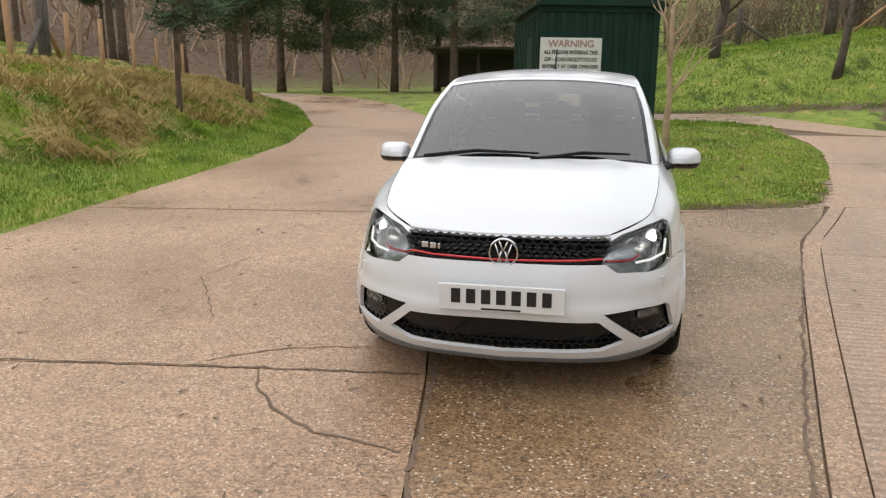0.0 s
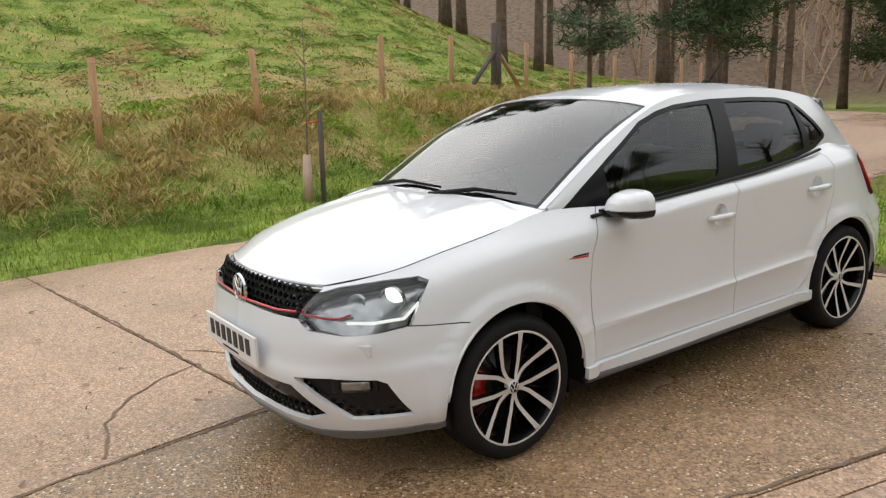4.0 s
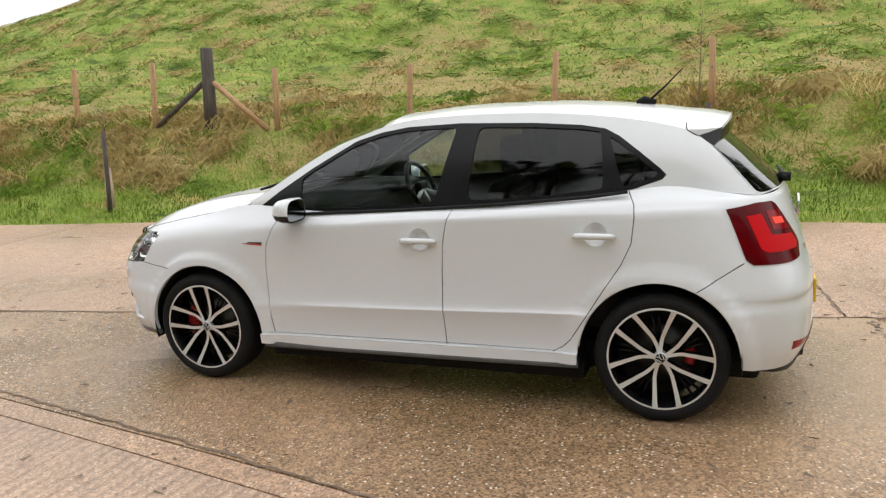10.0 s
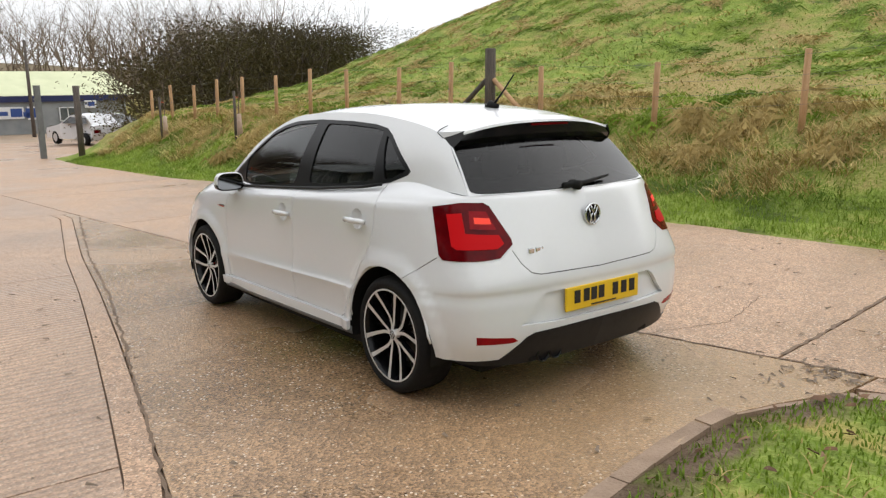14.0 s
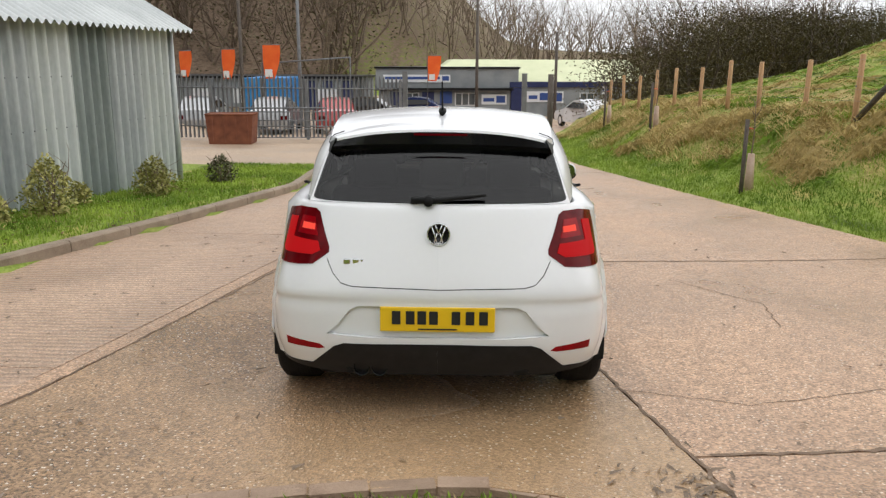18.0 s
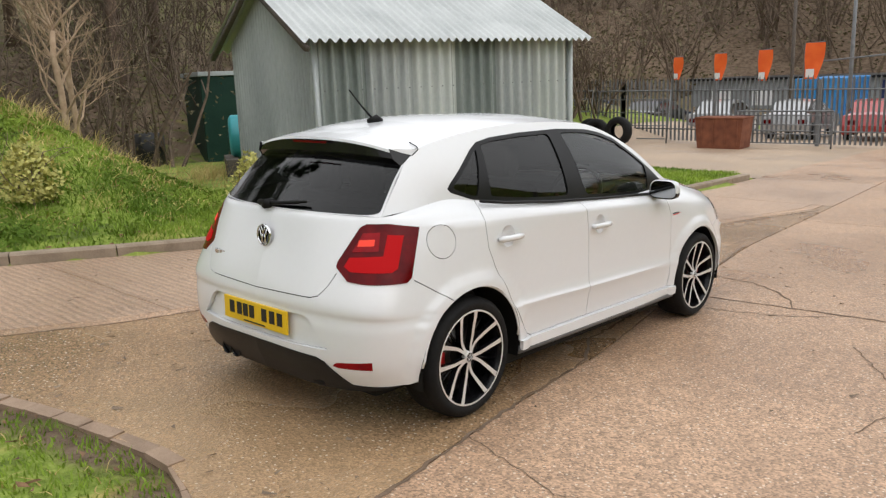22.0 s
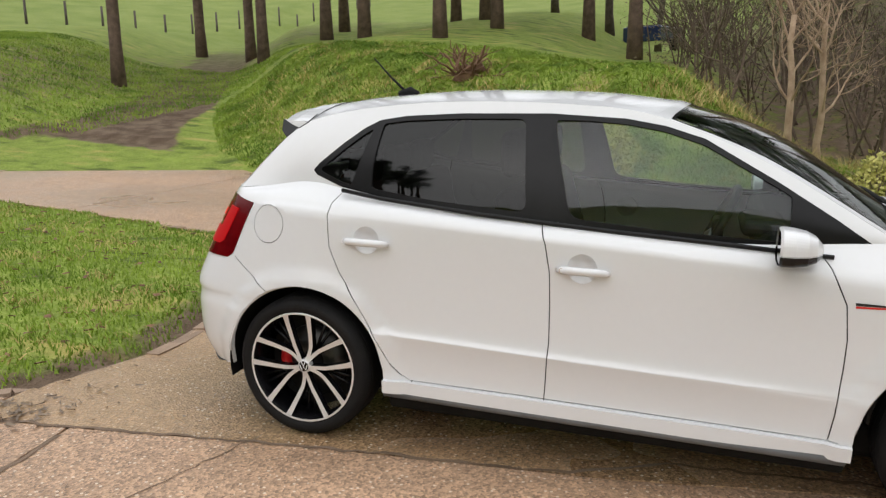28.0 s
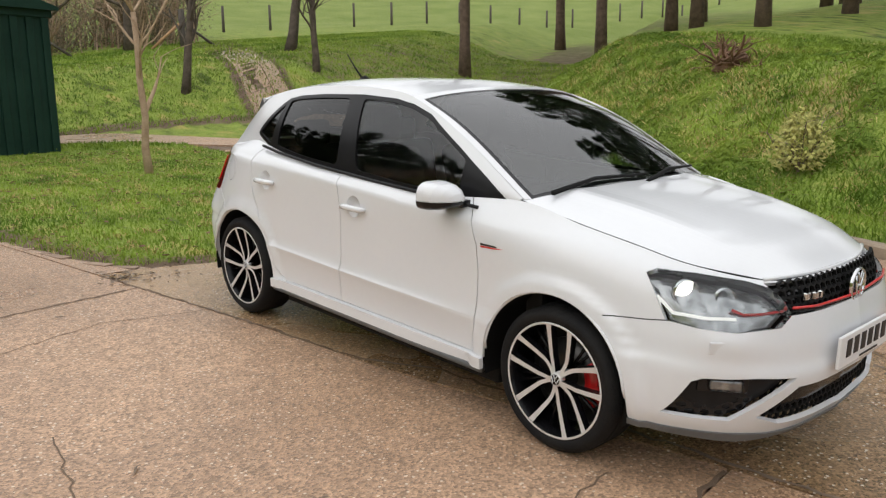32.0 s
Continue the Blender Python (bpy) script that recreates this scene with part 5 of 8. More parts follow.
nose_y = lambda x, z: float(np.interp(abs(x), [0, .33, .55, .75], [-2.03, -2.008, -1.94, -1.76])) - .0 + (0.0 if z > .6 else -.012)
part("grille_mesh", honeycomb(-.45, .45, .685, .775, lambda x, z: inside(GRILLE, (x, z)), lambda x, z: nose_y(x, z) + .018 + .35 * max(0, z - .70), r=.019, bar=.0022), M_RUBBER, car, "black honeycomb grille")
part("intake_mesh", honeycomb(-.6, .6, .255, .412, lambda x, z: inside(LOWER, (x, z)), lambda x, z: nose_y(x, z) + .03, r=.017, bar=.0022), M_RUBBER, car, "black honeycomb lower intake")
part("red_line", tube([(x, nose_y(x, .7) - .008, .690 + .012 * (abs(x) / .45) ** 2) for x in np.linspace(-.44, .44, 23)], .0055, 6), M_RED, car, "thin red line across the grille")
part("chrome_line", tube([(x, nose_y(x, .7) - .006, .677 + .012 * (abs(x) / .45) ** 2) for x in np.linspace(-.44, .44, 23)], .0035, 6), M_GLOSSBLACK, car)


def roundel(parent, y, z, r, face):
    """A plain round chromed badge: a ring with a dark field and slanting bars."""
    back = lathe([(0, 0.001), (0, r * .97), (face * .006, r * .98)], 32)
    ob = part("badge_field", back, M_GLOSSBLACK, parent)
    ob.matrix_basis = pose(0, y, z, 0, 0, 90)
    rg = lathe([(face * .002, r * .86), (face * .010, r * .88), (face * .012, r * .94), (face * .008, r), (0, r * 1.01)], 32)
    ob = part("badge_ring", rg, M_CHROME, parent)
    ob.matrix_basis = pose(0, y, z, 0, 0, 90)
    fw = -face
    for a, b in (((-.55, .62), (-.1, -.75)), ((.55, .62), (.1, -.75)), ((-.12, .1), (-.36, -.72)), ((.12, .1), (.36, -.72)), ((-.28, .78), (0, .12)), ((.28, .78), (0, .12))):
        p = Vector((a[0] * r, y + face * .008, z + a[1] * r))
        q = Vector((b[0] * r, y + face * .008, z + b[1] * r))
        part("badge_bar", tube([p, q], r * .075, 5), M_CHROME, parent)


front_badge = new("front_badge")
front_badge.parent = car
roundel(front_badge, -2.030, .722, .068, -1)
rear_badge = new("rear_badge")
rear_badge.parent = car
roundel(rear_badge, 1.826, .895, .055, 1)
for i, w in enumerate((.032, .030, .012)):
    x = -.385 + (0, .042, .080)[i]
    part("badge_letter_bar", box((x, nose_y(x, .73) - .012, .722), (x + w, nose_y(x, .73) + .004, .748), .003), M_CHROME, car)
    x = .44 - (0, .042, .080)[i] - w
    part("badge_letter_bar", box((x, 1.80, .752), (x + w, 1.842, .776), .003), M_CHROME, car)

for side in (1, -1):
    # projector, daytime strip and red line inside the lamp
    for px, py, pz, r in ((.665, -1.69, .735, .045), (.57, -1.79, .72, .034)):
        bowl = part("projector", lathe([(-.03, .004), (-.022, r * .5), (0, r), (.008, r * 1.08), (-.02, r * 1.12)], 24), M_CHROME, car)
        bowl.matrix_basis = pose(side * px, py, pz, 0, 0, -90 + side * 32)
        if r > .04:
            bulb = lathe([(.000, .001), (-.003, r * .35), (-.010, r * .62), (-.024, r * .7)], 24)
            ob = part("lamp_element", bulb, M_HEADGLOW, car, "lit headlamp element")
            ob.matrix_basis = pose(side * px, py, pz, 0, 0, -90 + side * 32)
    part("day_strip", tube([(side * x, y, z) for x, y, z in ((.585, -1.845, .655), (.66, -1.775, .657), (.722, -1.675, .668), (.73, -1.61, .72))], .0065, 6), M_DAYGLOW, car, "lit daytime running strip")
    part("red_lamp_line", tube([(side * x, y, z) for x, y, z in ((.452, -1.952, .685), (.52, -1.905, .675), (.57, -1.862, .673), (.60, -1.835, .690))], .0055, 6), M_RED, car, "red line across the headlamp")
    part("lamp_brow", tube([(side * x, y, z) for x, y, z in ((.445, -1.925, .745), (.53, -1.83, .775), (.64, -1.70, .797), (.715, -1.60, .805))], .008, 6), M_GLOSSBLACK, car)
    # fog lamp in its recess
    fl = part("fog_lamp", box((-.062, -.016, -.022), (.062, .016, .022), .012, segments=3), M_LENS, car, "fog lamp with a clear lens")
    fl.matrix_basis = pose(side * .655, -1.868, .43, 0, side * -3, side * 44)
    fb = part("fog_reflector", box((-.058, .002, -.019), (.058, .016, .019), .008), M_LAMPCASE, fl)
    fe = part("fog_bezel", box((-.10, .008, -.032), (.085, .03, .034), .01), M_GLOSSBLACK, fl)
    part("fog_mesh", honeycomb(.5, .82, .32, .40, lambda x, z: inside(FOG, (x, z)), lambda x, z: float(np.interp(x, [.45, .6, .7, .78, .82], [-2.01, -1.915, -1.81, -1.70, -1.58])) + .02, r=.016) if side > 0 else honeycomb(-.82, -.5, .32, .40, lambda x, z: inside(FOG, (-x, z)), lambda x, z: float(np.interp(-x, [.45, .6, .7, .78, .82], [-2.01, -1.915, -1.81, -1.70, -1.58])) + .02, r=.016), M_GLOSSBLACK, car)
    # washer cover
    wc = part("washer_cover", box((-.045, -.004, -.024), (.045, .004, .024), .005), M_PAINT, car)
    wc.matrix_basis = pose(side * .692, -1.858, .575, 6, 0, side * 42)
    # mirror
    def shell(z0, h, rows, power):
        return np.array([[(side * (.885 + o + w * np.sign(math.cos(t)) * abs(math.cos(t)) ** .55), y, z0 + h * f * abs(math.sin(t)) ** power) for t in np.linspace(0, math.pi, 21)] for y, w, f, o in rows])
    rows = ((-.555, .088, .92, 0), (-.563, .097, 1.0, 0), (-.60, .095, .98, 0), (-.64, .085, .88, -.008), (-.67, .066, .68, -.020), (-.69, .04, .40, -.034), (-.698, .004, .05, -.045))
    mirror = part("door_mirror", bm_from(shell(.956, .080, rows, .7), side < 0), M_PAINT, car, "white door mirror with a black base")
    part("mirror_base", bm_from(shell(.959, -.046, rows, .7), side > 0), M_GLOSSBLACK, mirror)
    mg = part("mirror_glass", mesh_of("face", [(side * (.885 + .086 * np.sign(math.cos(t)) * abs(math.cos(t)) ** .55), -.558, .958 + (.072 if math.sin(t) > 0 else .036) * np.sign(math.sin(t)) * abs(math.sin(t)) ** .6) for t in np.linspace(0, 2 * math.pi, 36, endpoint=False)], [tuple(range(36))[::side]]), M_MIRROR, mirror, "mirror glass")
    part("mirror_arm", box((side * .77 - .05, -.68, .920), (side * .77 + .06, -.60, .952), .012), M_GLOSSBLACK, mirror)
    # door handles in their bowls
    for hy, hz in ((.083, .822), (.94, .862)):
        h = part("door_handle", tube([(side * .834, hy - .093, hz - .003), (side * .851, hy - .075, hz), (side * .857, hy - .03, hz + .001), (side * .857, hy + .035, hz + .001), (side * .851, hy + .075, hz), (side * .834, hy + .093, hz - .003)], [.010, .014, .015, .015, .015, .011], 10), M_PAINT, car)
        if side < 0 and hy < .5:
            lk = part("key_lock", lathe([(0, .001), (0, .010)], 14), M_CHROME, h)
            lk.location = (side * .863, hy + .075, hz)
    # side badge
    bd = part("side_badge", prism([(-.085, .002), (-.03, -.008), (.055, -.012), (.060, .012), (-.03, .010)], lambda a, b2, d: (side * (.829 + d), -.868 + a, .785 + b2), .004), M_CHROME, car, "chromed side badge with a red blade")
    part("badge_blade", prism([(-.072, .001), (-.03, -.0055), (.053, -.0095), (.054, -.002), (-.03, .000)], lambda a, b2, d: (side * (.833 + d), -.868 + a, .785 + b2), .003), M_RED, bd)
    part("badge_letter_bar", prism([(-.04, .002), (.054, .000), (.056, .009), (-.03, .008)], lambda a, b2, d: (side * (.833 + d), -.868 + a, .785 + b2), .003), M_INK, bd)

# plates with bars for the characters
fp = part("front_plate", box((-.285, -2.103, .462), (.285, -2.09, .585), .004), M_PLATE_W, car, "white plate with black characters drawn as bars")
for i in range(7):
    x = -.205 + i * .0685
    part("character_bar", box((x - .021, -2.106, .498), (x + .021, -2.1035, .565)), M_INK, fp)
part("print_bar", box((-.09, -2.1055, .470), (.09, -2.1035, .478)), M_INK, fp)
rp = part("rear_plate", box((-.265, 1.898, .452), (.265, 1.911, .568), .004), M_PLATE_Y, car, "yellow plate with black characters drawn as bars")
for x in (.19, .125, .072, .018, -.085, -.15, -.212):
    part("character_bar", box((x - .020, 1.9115, .487), (x + .020, 1.914, .550)), M_INK, rp)
part("print_bar", box((-.09, 1.9115, .461), (.09, 1.9135, .468)), M_INK, rp)
# exhausts, aerial, wipers
for x in (.36, .275):
    ex = part("exhaust_tip", lathe([(-.1, .030), (.055, .034), (.06, .037), (.055, .040), (-.1, .040)], 24), M_GLOSSBLACK, car, "dark twin exhaust tip")
    ex.matrix_basis = pose(x, 1.795, .252, 0, 0, 90)
part("diffuser_insert", box((-.44, 1.76, .22), (.44, 1.84, .34), .02), M_RUBBER, car)
aerial = part("aerial", tube([(0, 1.09, 1.435), (0, 1.175, 1.51), (0, 1.26, 1.595)], [.007, .005, .0035], 6), M_RUBBER, car, "black roof aerial leaning back")
part("aerial_foot", tube([(0, 1.03, 1.43), (0, 1.07, 1.443), (0, 1.13, 1.43)], [.012, .022, .012], 8), M_RUBBER, aerial)
rw = part("rear_wiper", tube([(.13, 1.758, 1.04), (.0, 1.76, 1.045), (-.22, 1.735, 1.068)], [.016, .012, .006], 6), M_RUBBER, car)
part("wiper_boss", tube([(.05, 1.73, 1.04), (.05, 1.79, 1.04)], .024, 10), M_RUBBER, rw)
part("cowl", bm_from(np.array([[(u * .70, -.95 - .11 * (1 - abs(u) ** 2.2) - .015, .972 + .028 * (1 - u * u)), (u * .695, -.905 - .115 * (1 - abs(u) ** 2.2), .985 + .028 * (1 - u * u))] for u in np.linspace(-1, 1, 25)]), False), M_RUBBER, car, "black wiper cowl")
for x0, x1, x2 in ((-.60, -.30, .06), (.02, .30, .56)):
    ys = lambda x: -.99 - .07 * (1 - (x / .66) ** 2)
    part("front_wiper", tube([(x0, ys(x0) + .0, 1.008), (x1, ys(x1) + .05, 1.045), (x2, ys(x2) + .04, 1.04)], [.012, .010, .006], 6), M_RUBBER, car)

# ---- wheels: built once, then copied ----


def make_wheel(name):
    w = new(name)
    tw, R, r = .105, .302, .238
    tyre = part("tyre", lathe([(-tw, r), (-tw * 1.02, r + .03), (-tw * .97, R - .02), (-tw * .80, R - .003), (-tw * .4, R), (tw * .4, R), (tw * .80, R - .003), (tw * .97, R - .02), (tw * 1.04, r + .035), (tw * .98, r + .004), (tw * .90, r)], 64), M_TYRE, w, "black low-profile tyre")
    for gx_ in (-.05, 0, .05):
        part("tread_groove", lathe([(gx_ - .006, R + .001), (gx_, R - .004), (gx_ + .006, R + .001)], 48), M_GAP, tyre)
    rim = part("rim", lathe([(tw * .96, r + .006), (tw * 1.0, r), (tw * .93, r - .006), (tw * .60, r - .016), (-tw * .9, r - .022), (-tw, r)], 64), M_RIMBLACK, w, "gloss black alloy wheel with machined spokes")
    part("rim_lip", lathe([(tw * .975, r + .003), (tw * 1.01, r - .0005), (tw * .985, r - .0075)], 64), M_CUT, rim)
    part("brake_disc", lathe([(.0, .05), (.0, .155), (-.022, .155), (-.022, .05)], 40), M_DISC, w)
    part("hub_dark", lathe([(-.03, .001), (-.03, r - .03)], 32), M_RUBBER, w)
    for k in range(5):
        base = 90 + 72 * k
        for s in (1, -1):
            # twin spokes that part towards the rim
            pts = []
            for rad, ang, xx, hw in ((.026, 30, .082, .0085), (.050, 27.5, .076, .0080), (.078, 25.2, .074, .0082), (.098, 23.4, .076, .0086), (.118, 20.6, .079, .0090), (.160, 16.9, .086, .0096), (.205, 14.4, .095, .0108), (.232, 13.2, .100, .0128)):
                a = radians(base + s * ang)
                pts.append((rad, a, xx, hw))
            face_v, face_f, body_v, body_f = [], [], [], []
            for rad, a, xx, hw in pts:
                c, sn = math.cos(a), math.sin(a)
                for d in (-hw, hw):
                    face_v.append((xx, rad * c - d * sn, rad * sn + d * c))
                for d, dx in ((-hw, 0), (-hw * 1.25, -.03), (hw * 1.25, -.03), (hw, 0)):
                    body_v.append((xx - .001 + dx, rad * c - d * sn, rad * sn + d * c))
            for i in range(len(pts) - 1):
                face_f.append((2 * i, 2 * i + 1, 2 * i + 3, 2 * i + 2))
                for j in range(3):
                    body_f.append((4 * i + j, 4 * i + j + 1, 4 * i + 4 + j + 1, 4 * i + 4 + j))
            part("spoke_face", mesh_of("face", face_v, face_f, smooth=False), M_CUT, rim, "machined silver spoke face")
            part("spoke", mesh_of("spoke", body_v, body_f, smooth=False), M_RIMBLACK, rim)
        a = radians(base + 36)
        for dd in (-5, 5):
            a2 = radians(base + 36 + dd)
            part("thin_spoke", tube([(.035, .05 * math.cos(a), .05 * math.sin(a)), (.055, .228 * math.cos(a2), .228 * math.sin(a2))], .007, 5), M_RIMBLACK, rim)
        part("wheel_bolt", tube([(.05, .056 * math.cos(a), .056 * math.sin(a)), (.066, .056 * math.cos(a), .056 * math.sin(a))], .010, 6), M_STEEL, rim)
    part("hub_cap", lathe([(.085, .001), (.086, .0245), (.084, .0275), (.078, .030), (.06, .032)], 24), M_CUT, rim, "silver centre cap")
    part("cap_field", lathe([(.0862, .001), (.0862, .0225)], 20), M_GLOSSBLACK, rim)
    for zig in (((-.009, .019), (0, .002), (.009, .019)), ((-.018, .008), (-.009, -.016), (0, -.002), (.009, -.016), (.018, .008))):
        part("cap_mark", tube([(.087, p, q) for p, q in zig], .0022, 5), M_CUT, rim)
    return w


first = make_wheel("wheel")
first.parent = car
first.matrix_basis = pose(.735, -1.235, .302, 5, 0, 0)
for x, y, turn, spin in ((.735, 1.235, 0, 44), (-.735, -1.235, 180, -4.5), (-.735, 1.235, 180, 5.5)):
    copy_thing(first, pose(x, y, .302, 0, 0, turn) @ pose(0, 0, 0, spin, 0, 0))
for x, y in ((.735, -1.235), (.735, 1.235), (-.735, -1.235), (-.735, 1.235)):
    s = 1 if x > 0 else -1
    front = y < 0
    cb = lathe([(-.03, .095), (.022, .10), (.026, .165), (-.03, .17)] if front else [(-.03, .10), (.015, .105), (.018, .145), (-.03, .15)], 40)
    # a third of the ring makes the caliper
    b2 = bmesh.new()
    b2.from_mesh(cb)
    drop = [f for f in b2.faces if abs((math.degrees(math.atan2(f.calc_center_median().z, f.calc_center_median().y)) ) % 360 - 180) >(36 if front else 20)]
    bmesh.ops.delete(b2, geom=drop, context="FACES")
    ob = part("brake_caliper", b2, M_RED, car, "red brake caliper")
    ob.matrix_basis = pose(x, y, .302, 0, 0, 0) @ (Matrix.Diagonal((s, 1 if front else -1, 1, 1)))

# ---- placing ----


def gz(x, y):
    return float(height(x, y))


def thing(name, label, category, group="", at=None):
    ob = tagged(new(name), label, category, group)
    if at:
        ob.matrix_world = at
    return ob


def ribbon(pts, w, lift=0.003, seed=0, paved_only=True):
    """A thin ragged dark line on the concrete."""
    rnd = random.Random(seed)
    fine = []
    for a, b2 in zip(pts, pts[1:]):
        k = max(2, int(math.hypot(b2[0] - a[0], b2[1] - a[1]) / .06))
        for i in range(k):
            t = i / k
            fine.append((a[0] + (b2[0] - a[0]) * t + rnd.uniform(-.012, .012), a[1] + (b2[1] - a[1]) * t + rnd.uniform(-.012, .012)))
    fine.append(pts[-1])
    verts, faces = [], []
    for i, (x, y) in enumerate(fine):
        a, b2 = fine[max(i - 1, 0)], fine[min(i + 1, len(fine) - 1)]
        L = math.hypot(b2[0] - a[0], b2[1] - a[1]) or 1
        nx_, ny_ = -(b2[1] - a[1]) / L, (b2[0] - a[0]) / L
        for s in (1, -1):
            ww = w * rnd.uniform(.3, 1.2)
            px, py = x + nx_ * ww * s, y + ny_ * ww * s
            verts.append((px, py, float(pad(px, py)) + .004 * math.sin(px * 1.7 + py * 1.1) - .003 + lift))
    faces = [(2 * i, 2 * i + 1, 2 * i + 3, 2 * i + 2) for i in range(len(fine) - 1)]
    return mesh_of("line", verts, faces, M_JOINT)


# joints and cracks of the road
bx, by = np.meshgrid(np.linspace(-9, 9, 60), np.linspace(-30, 17, 120), indexing="ij")
bed = grid_mesh("joint_bed", bx, by, np.where(on_concrete(bx, by), pad(bx, by) - 0.022, pad(bx, by) - 0.3))
part("joint_bed", bed, M_JOINT, road)
for i, (pts, w) in enumerate((
    ([(-5.0, -2.33), (-3.1, -2.08), (-2.0, -1.97), (-.9, -1.84), (-.45, -1.80)], .013),
    ([(-.27, -2.75), (-.36, -1.87), (-.57, -.25), (-.78, .1), (-.92, 1.15), (-1.2, 2.7)], .013),
    ([(-.02, -4.1), (-.27, -2.75)], .013),
    ([(-1.28, -1.9), (-1.2, -2.1), (-1.0, -2.35), (-.75, -2.5), (-.35, -2.6)], .009),
    ([(-1.6, -1.85), (-1.35, -1.65), (-1.0, -1.52), (-.8, -1.5)], .006),
    ([(1.0, -4.1), (1.3, -2.3), (1.63, -.65), (1.86, .4), (2.1, 1.6), (2.5, 2.6)], .011),
    ([(.3, -7.5), (1.0, -4.1)], .012),
    ([(-4.4, 1.8), (-1.2, 2.2)], .014),
    ([(-2.9, -13), (.5, -12.3)], .014),
    ([(-1.9, -1.2), (-2.4, -.4), (-2.3, .2)], .005),
    ([(-.9, 1.4), (-1.6, 1.6), (-2.4, 1.35)], .004),
)):
    part("crack", ribbon(pts, w, seed=i), None, road)

# scraps of bark, mud and leaves on the concrete
rnd = random.Random(5)
verts, faces = [], []
spots = [(-1.1, 2.55, .14, 60), (-.9, 2.4, .25, 25), (-4.9, 0, 2.5, 90), (.5, 2.2, 1.6, 70), (-1.2, -2.6, 1.8, 60), (2.5, .5, 1.8, 50), (-2.5, 2.5, 2.0, 50), (1.5, -2.2, 1.6, 50)]
for cx, cy, r, k in spots:
    for _ in range(k):
        x, y = cx + rnd.gauss(0, r * .6), cy + rnd.gauss(0, r * .6)
        if not on_concrete(x, y):
            continue
        z = float(pad(x, y)) + .004
        L, wd, a = rnd.uniform(.006, .035), rnd.uniform(.003, .009), rnd.uniform(0, 6.28)
        c, s = math.cos(a), math.sin(a)
        i = len(verts)
        for p, q, h in ((-L, -wd, 0), (L, -wd * .5, .004), (L, wd * .5, .006), (-L, wd, .009)):
            verts.append((x + p * c - q * s, y + p * s + q * c, z + h))
        faces.append((i, i + 1, i + 2, i + 3))
tagged(new("leaf_litter", mesh_of("leaf_litter", verts, faces, M_TWIG, False)), "scraps of dark bark and dead leaves on concrete", "litter", kind="stuff")

# ---- kerb and island edging ----
kerb = tagged(new("kerb"), "weathered concrete kerb stones along the shed's verge", "kerb", kind="structure")


def kerb_stone(p, q, wid=.13, top=.105):
    verts, faces = [], []
    d = (Vector(q) - Vector(p)).normalized()
    nrm = Vector((d.y, -d.x))
    for e, (x, y) in enumerate((Vector(p) + d * .006, Vector(q) - d * .006)):
        z = float(pad(x, y))
        for o, h in ((0, -.05), (0, top - .02), (.02, top), (wid, top), (wid, -.05)):
            verts.append((x + nrm.x * o, y + nrm.y * o, z + h))
    faces = [(i, i + 1, i + 6, i + 5) for i in range(4)] + [(0, 1, 2, 3, 4), (9, 8, 7, 6, 5)]
    return mesh_of("stone", verts, faces, M_KERB, False)


ys = np.arange(-10.9, 4.4, .88)
for a, b2 in zip(ys, ys[1:]):
    part("kerb_stone", kerb_stone((float(kerb_x(a)), a), (float(kerb_x(b2)), b2)), None, kerb)
edging = tagged(new("edging"), "worn brick edging round the grass island", "edging", kind="structure")
ring_pts = [(-1.42, 4.4), (-1.22, 3.45), (-1.05, 2.98), (-.8, 2.72), (-.3, 2.5), (.1, 2.50), (.75, 2.62), (1.1, 2.70), (1.94, 2.95), (2.45, 3.08), (2.72, 3.4), (3.0, 4.34), (3.18, 5.2)]
dense = spline(np.array(ring_pts), 12)
acc, last = 0.0, dense[0]
for p in dense[1:]:
    d = math.hypot(*(p - last))
    if d > .215:
        t = (p - last) / d
        m_ = (p + last) / 2
        n_ = np.array([-t[1], t[0]]) * (-1 if m_[0] > -9 else 1)
        z = float(pad(*m_))
        L, wd = d * .48, .042
        verts = []
        jig = rnd.uniform(-.006, .006)
        for h in (-.05, .0 + jig):
            for a, b2 in ((-L, -wd), (L, -wd), (L, wd), (-L, wd)):
                verts.append((m_[0] + t[0] * a + n_[0] * b2, m_[1] + t[1] * a + n_[1] * b2, z + h))
        part("brick", mesh_of("brick", verts, [(4, 5, 6, 7), (0, 1, 5, 4), (1, 2, 6, 5), (2, 3, 7, 6), (3, 0, 4, 7)], M_BRICK, False), None, edging)
        last = p

# ---- corrugated shed ----


def wave_sheet(p, q, z0, z1, pitch, depth, top=None, lean=None):
    """An upright corrugated sheet from plan point p to q; top(t): its upper edge."""
    p, q = Vector(p), Vector(q)
    L = (q - p).length
    d = (q - p) / L
    nrm = Vector((d.y, -d.x))
    n = max(6, int(L / pitch * 12))
    verts = []
    for i in range(n + 1):
        t = i / n
        o = depth * .5 * math.tanh(2.6 * (math.sin(2 * math.pi * t * L / pitch) + .25))
        x, y = p.x + d.x * L * t + nrm.x * o, p.y + d.y * L * t + nrm.y * o
        verts += [(x, y, z0), (x, y, top(t) if top else z1)]
    return mesh_of("sheet", verts, [(2 * i, 2 * i + 2, 2 * i + 3, 2 * i + 1) for i in range(n)])


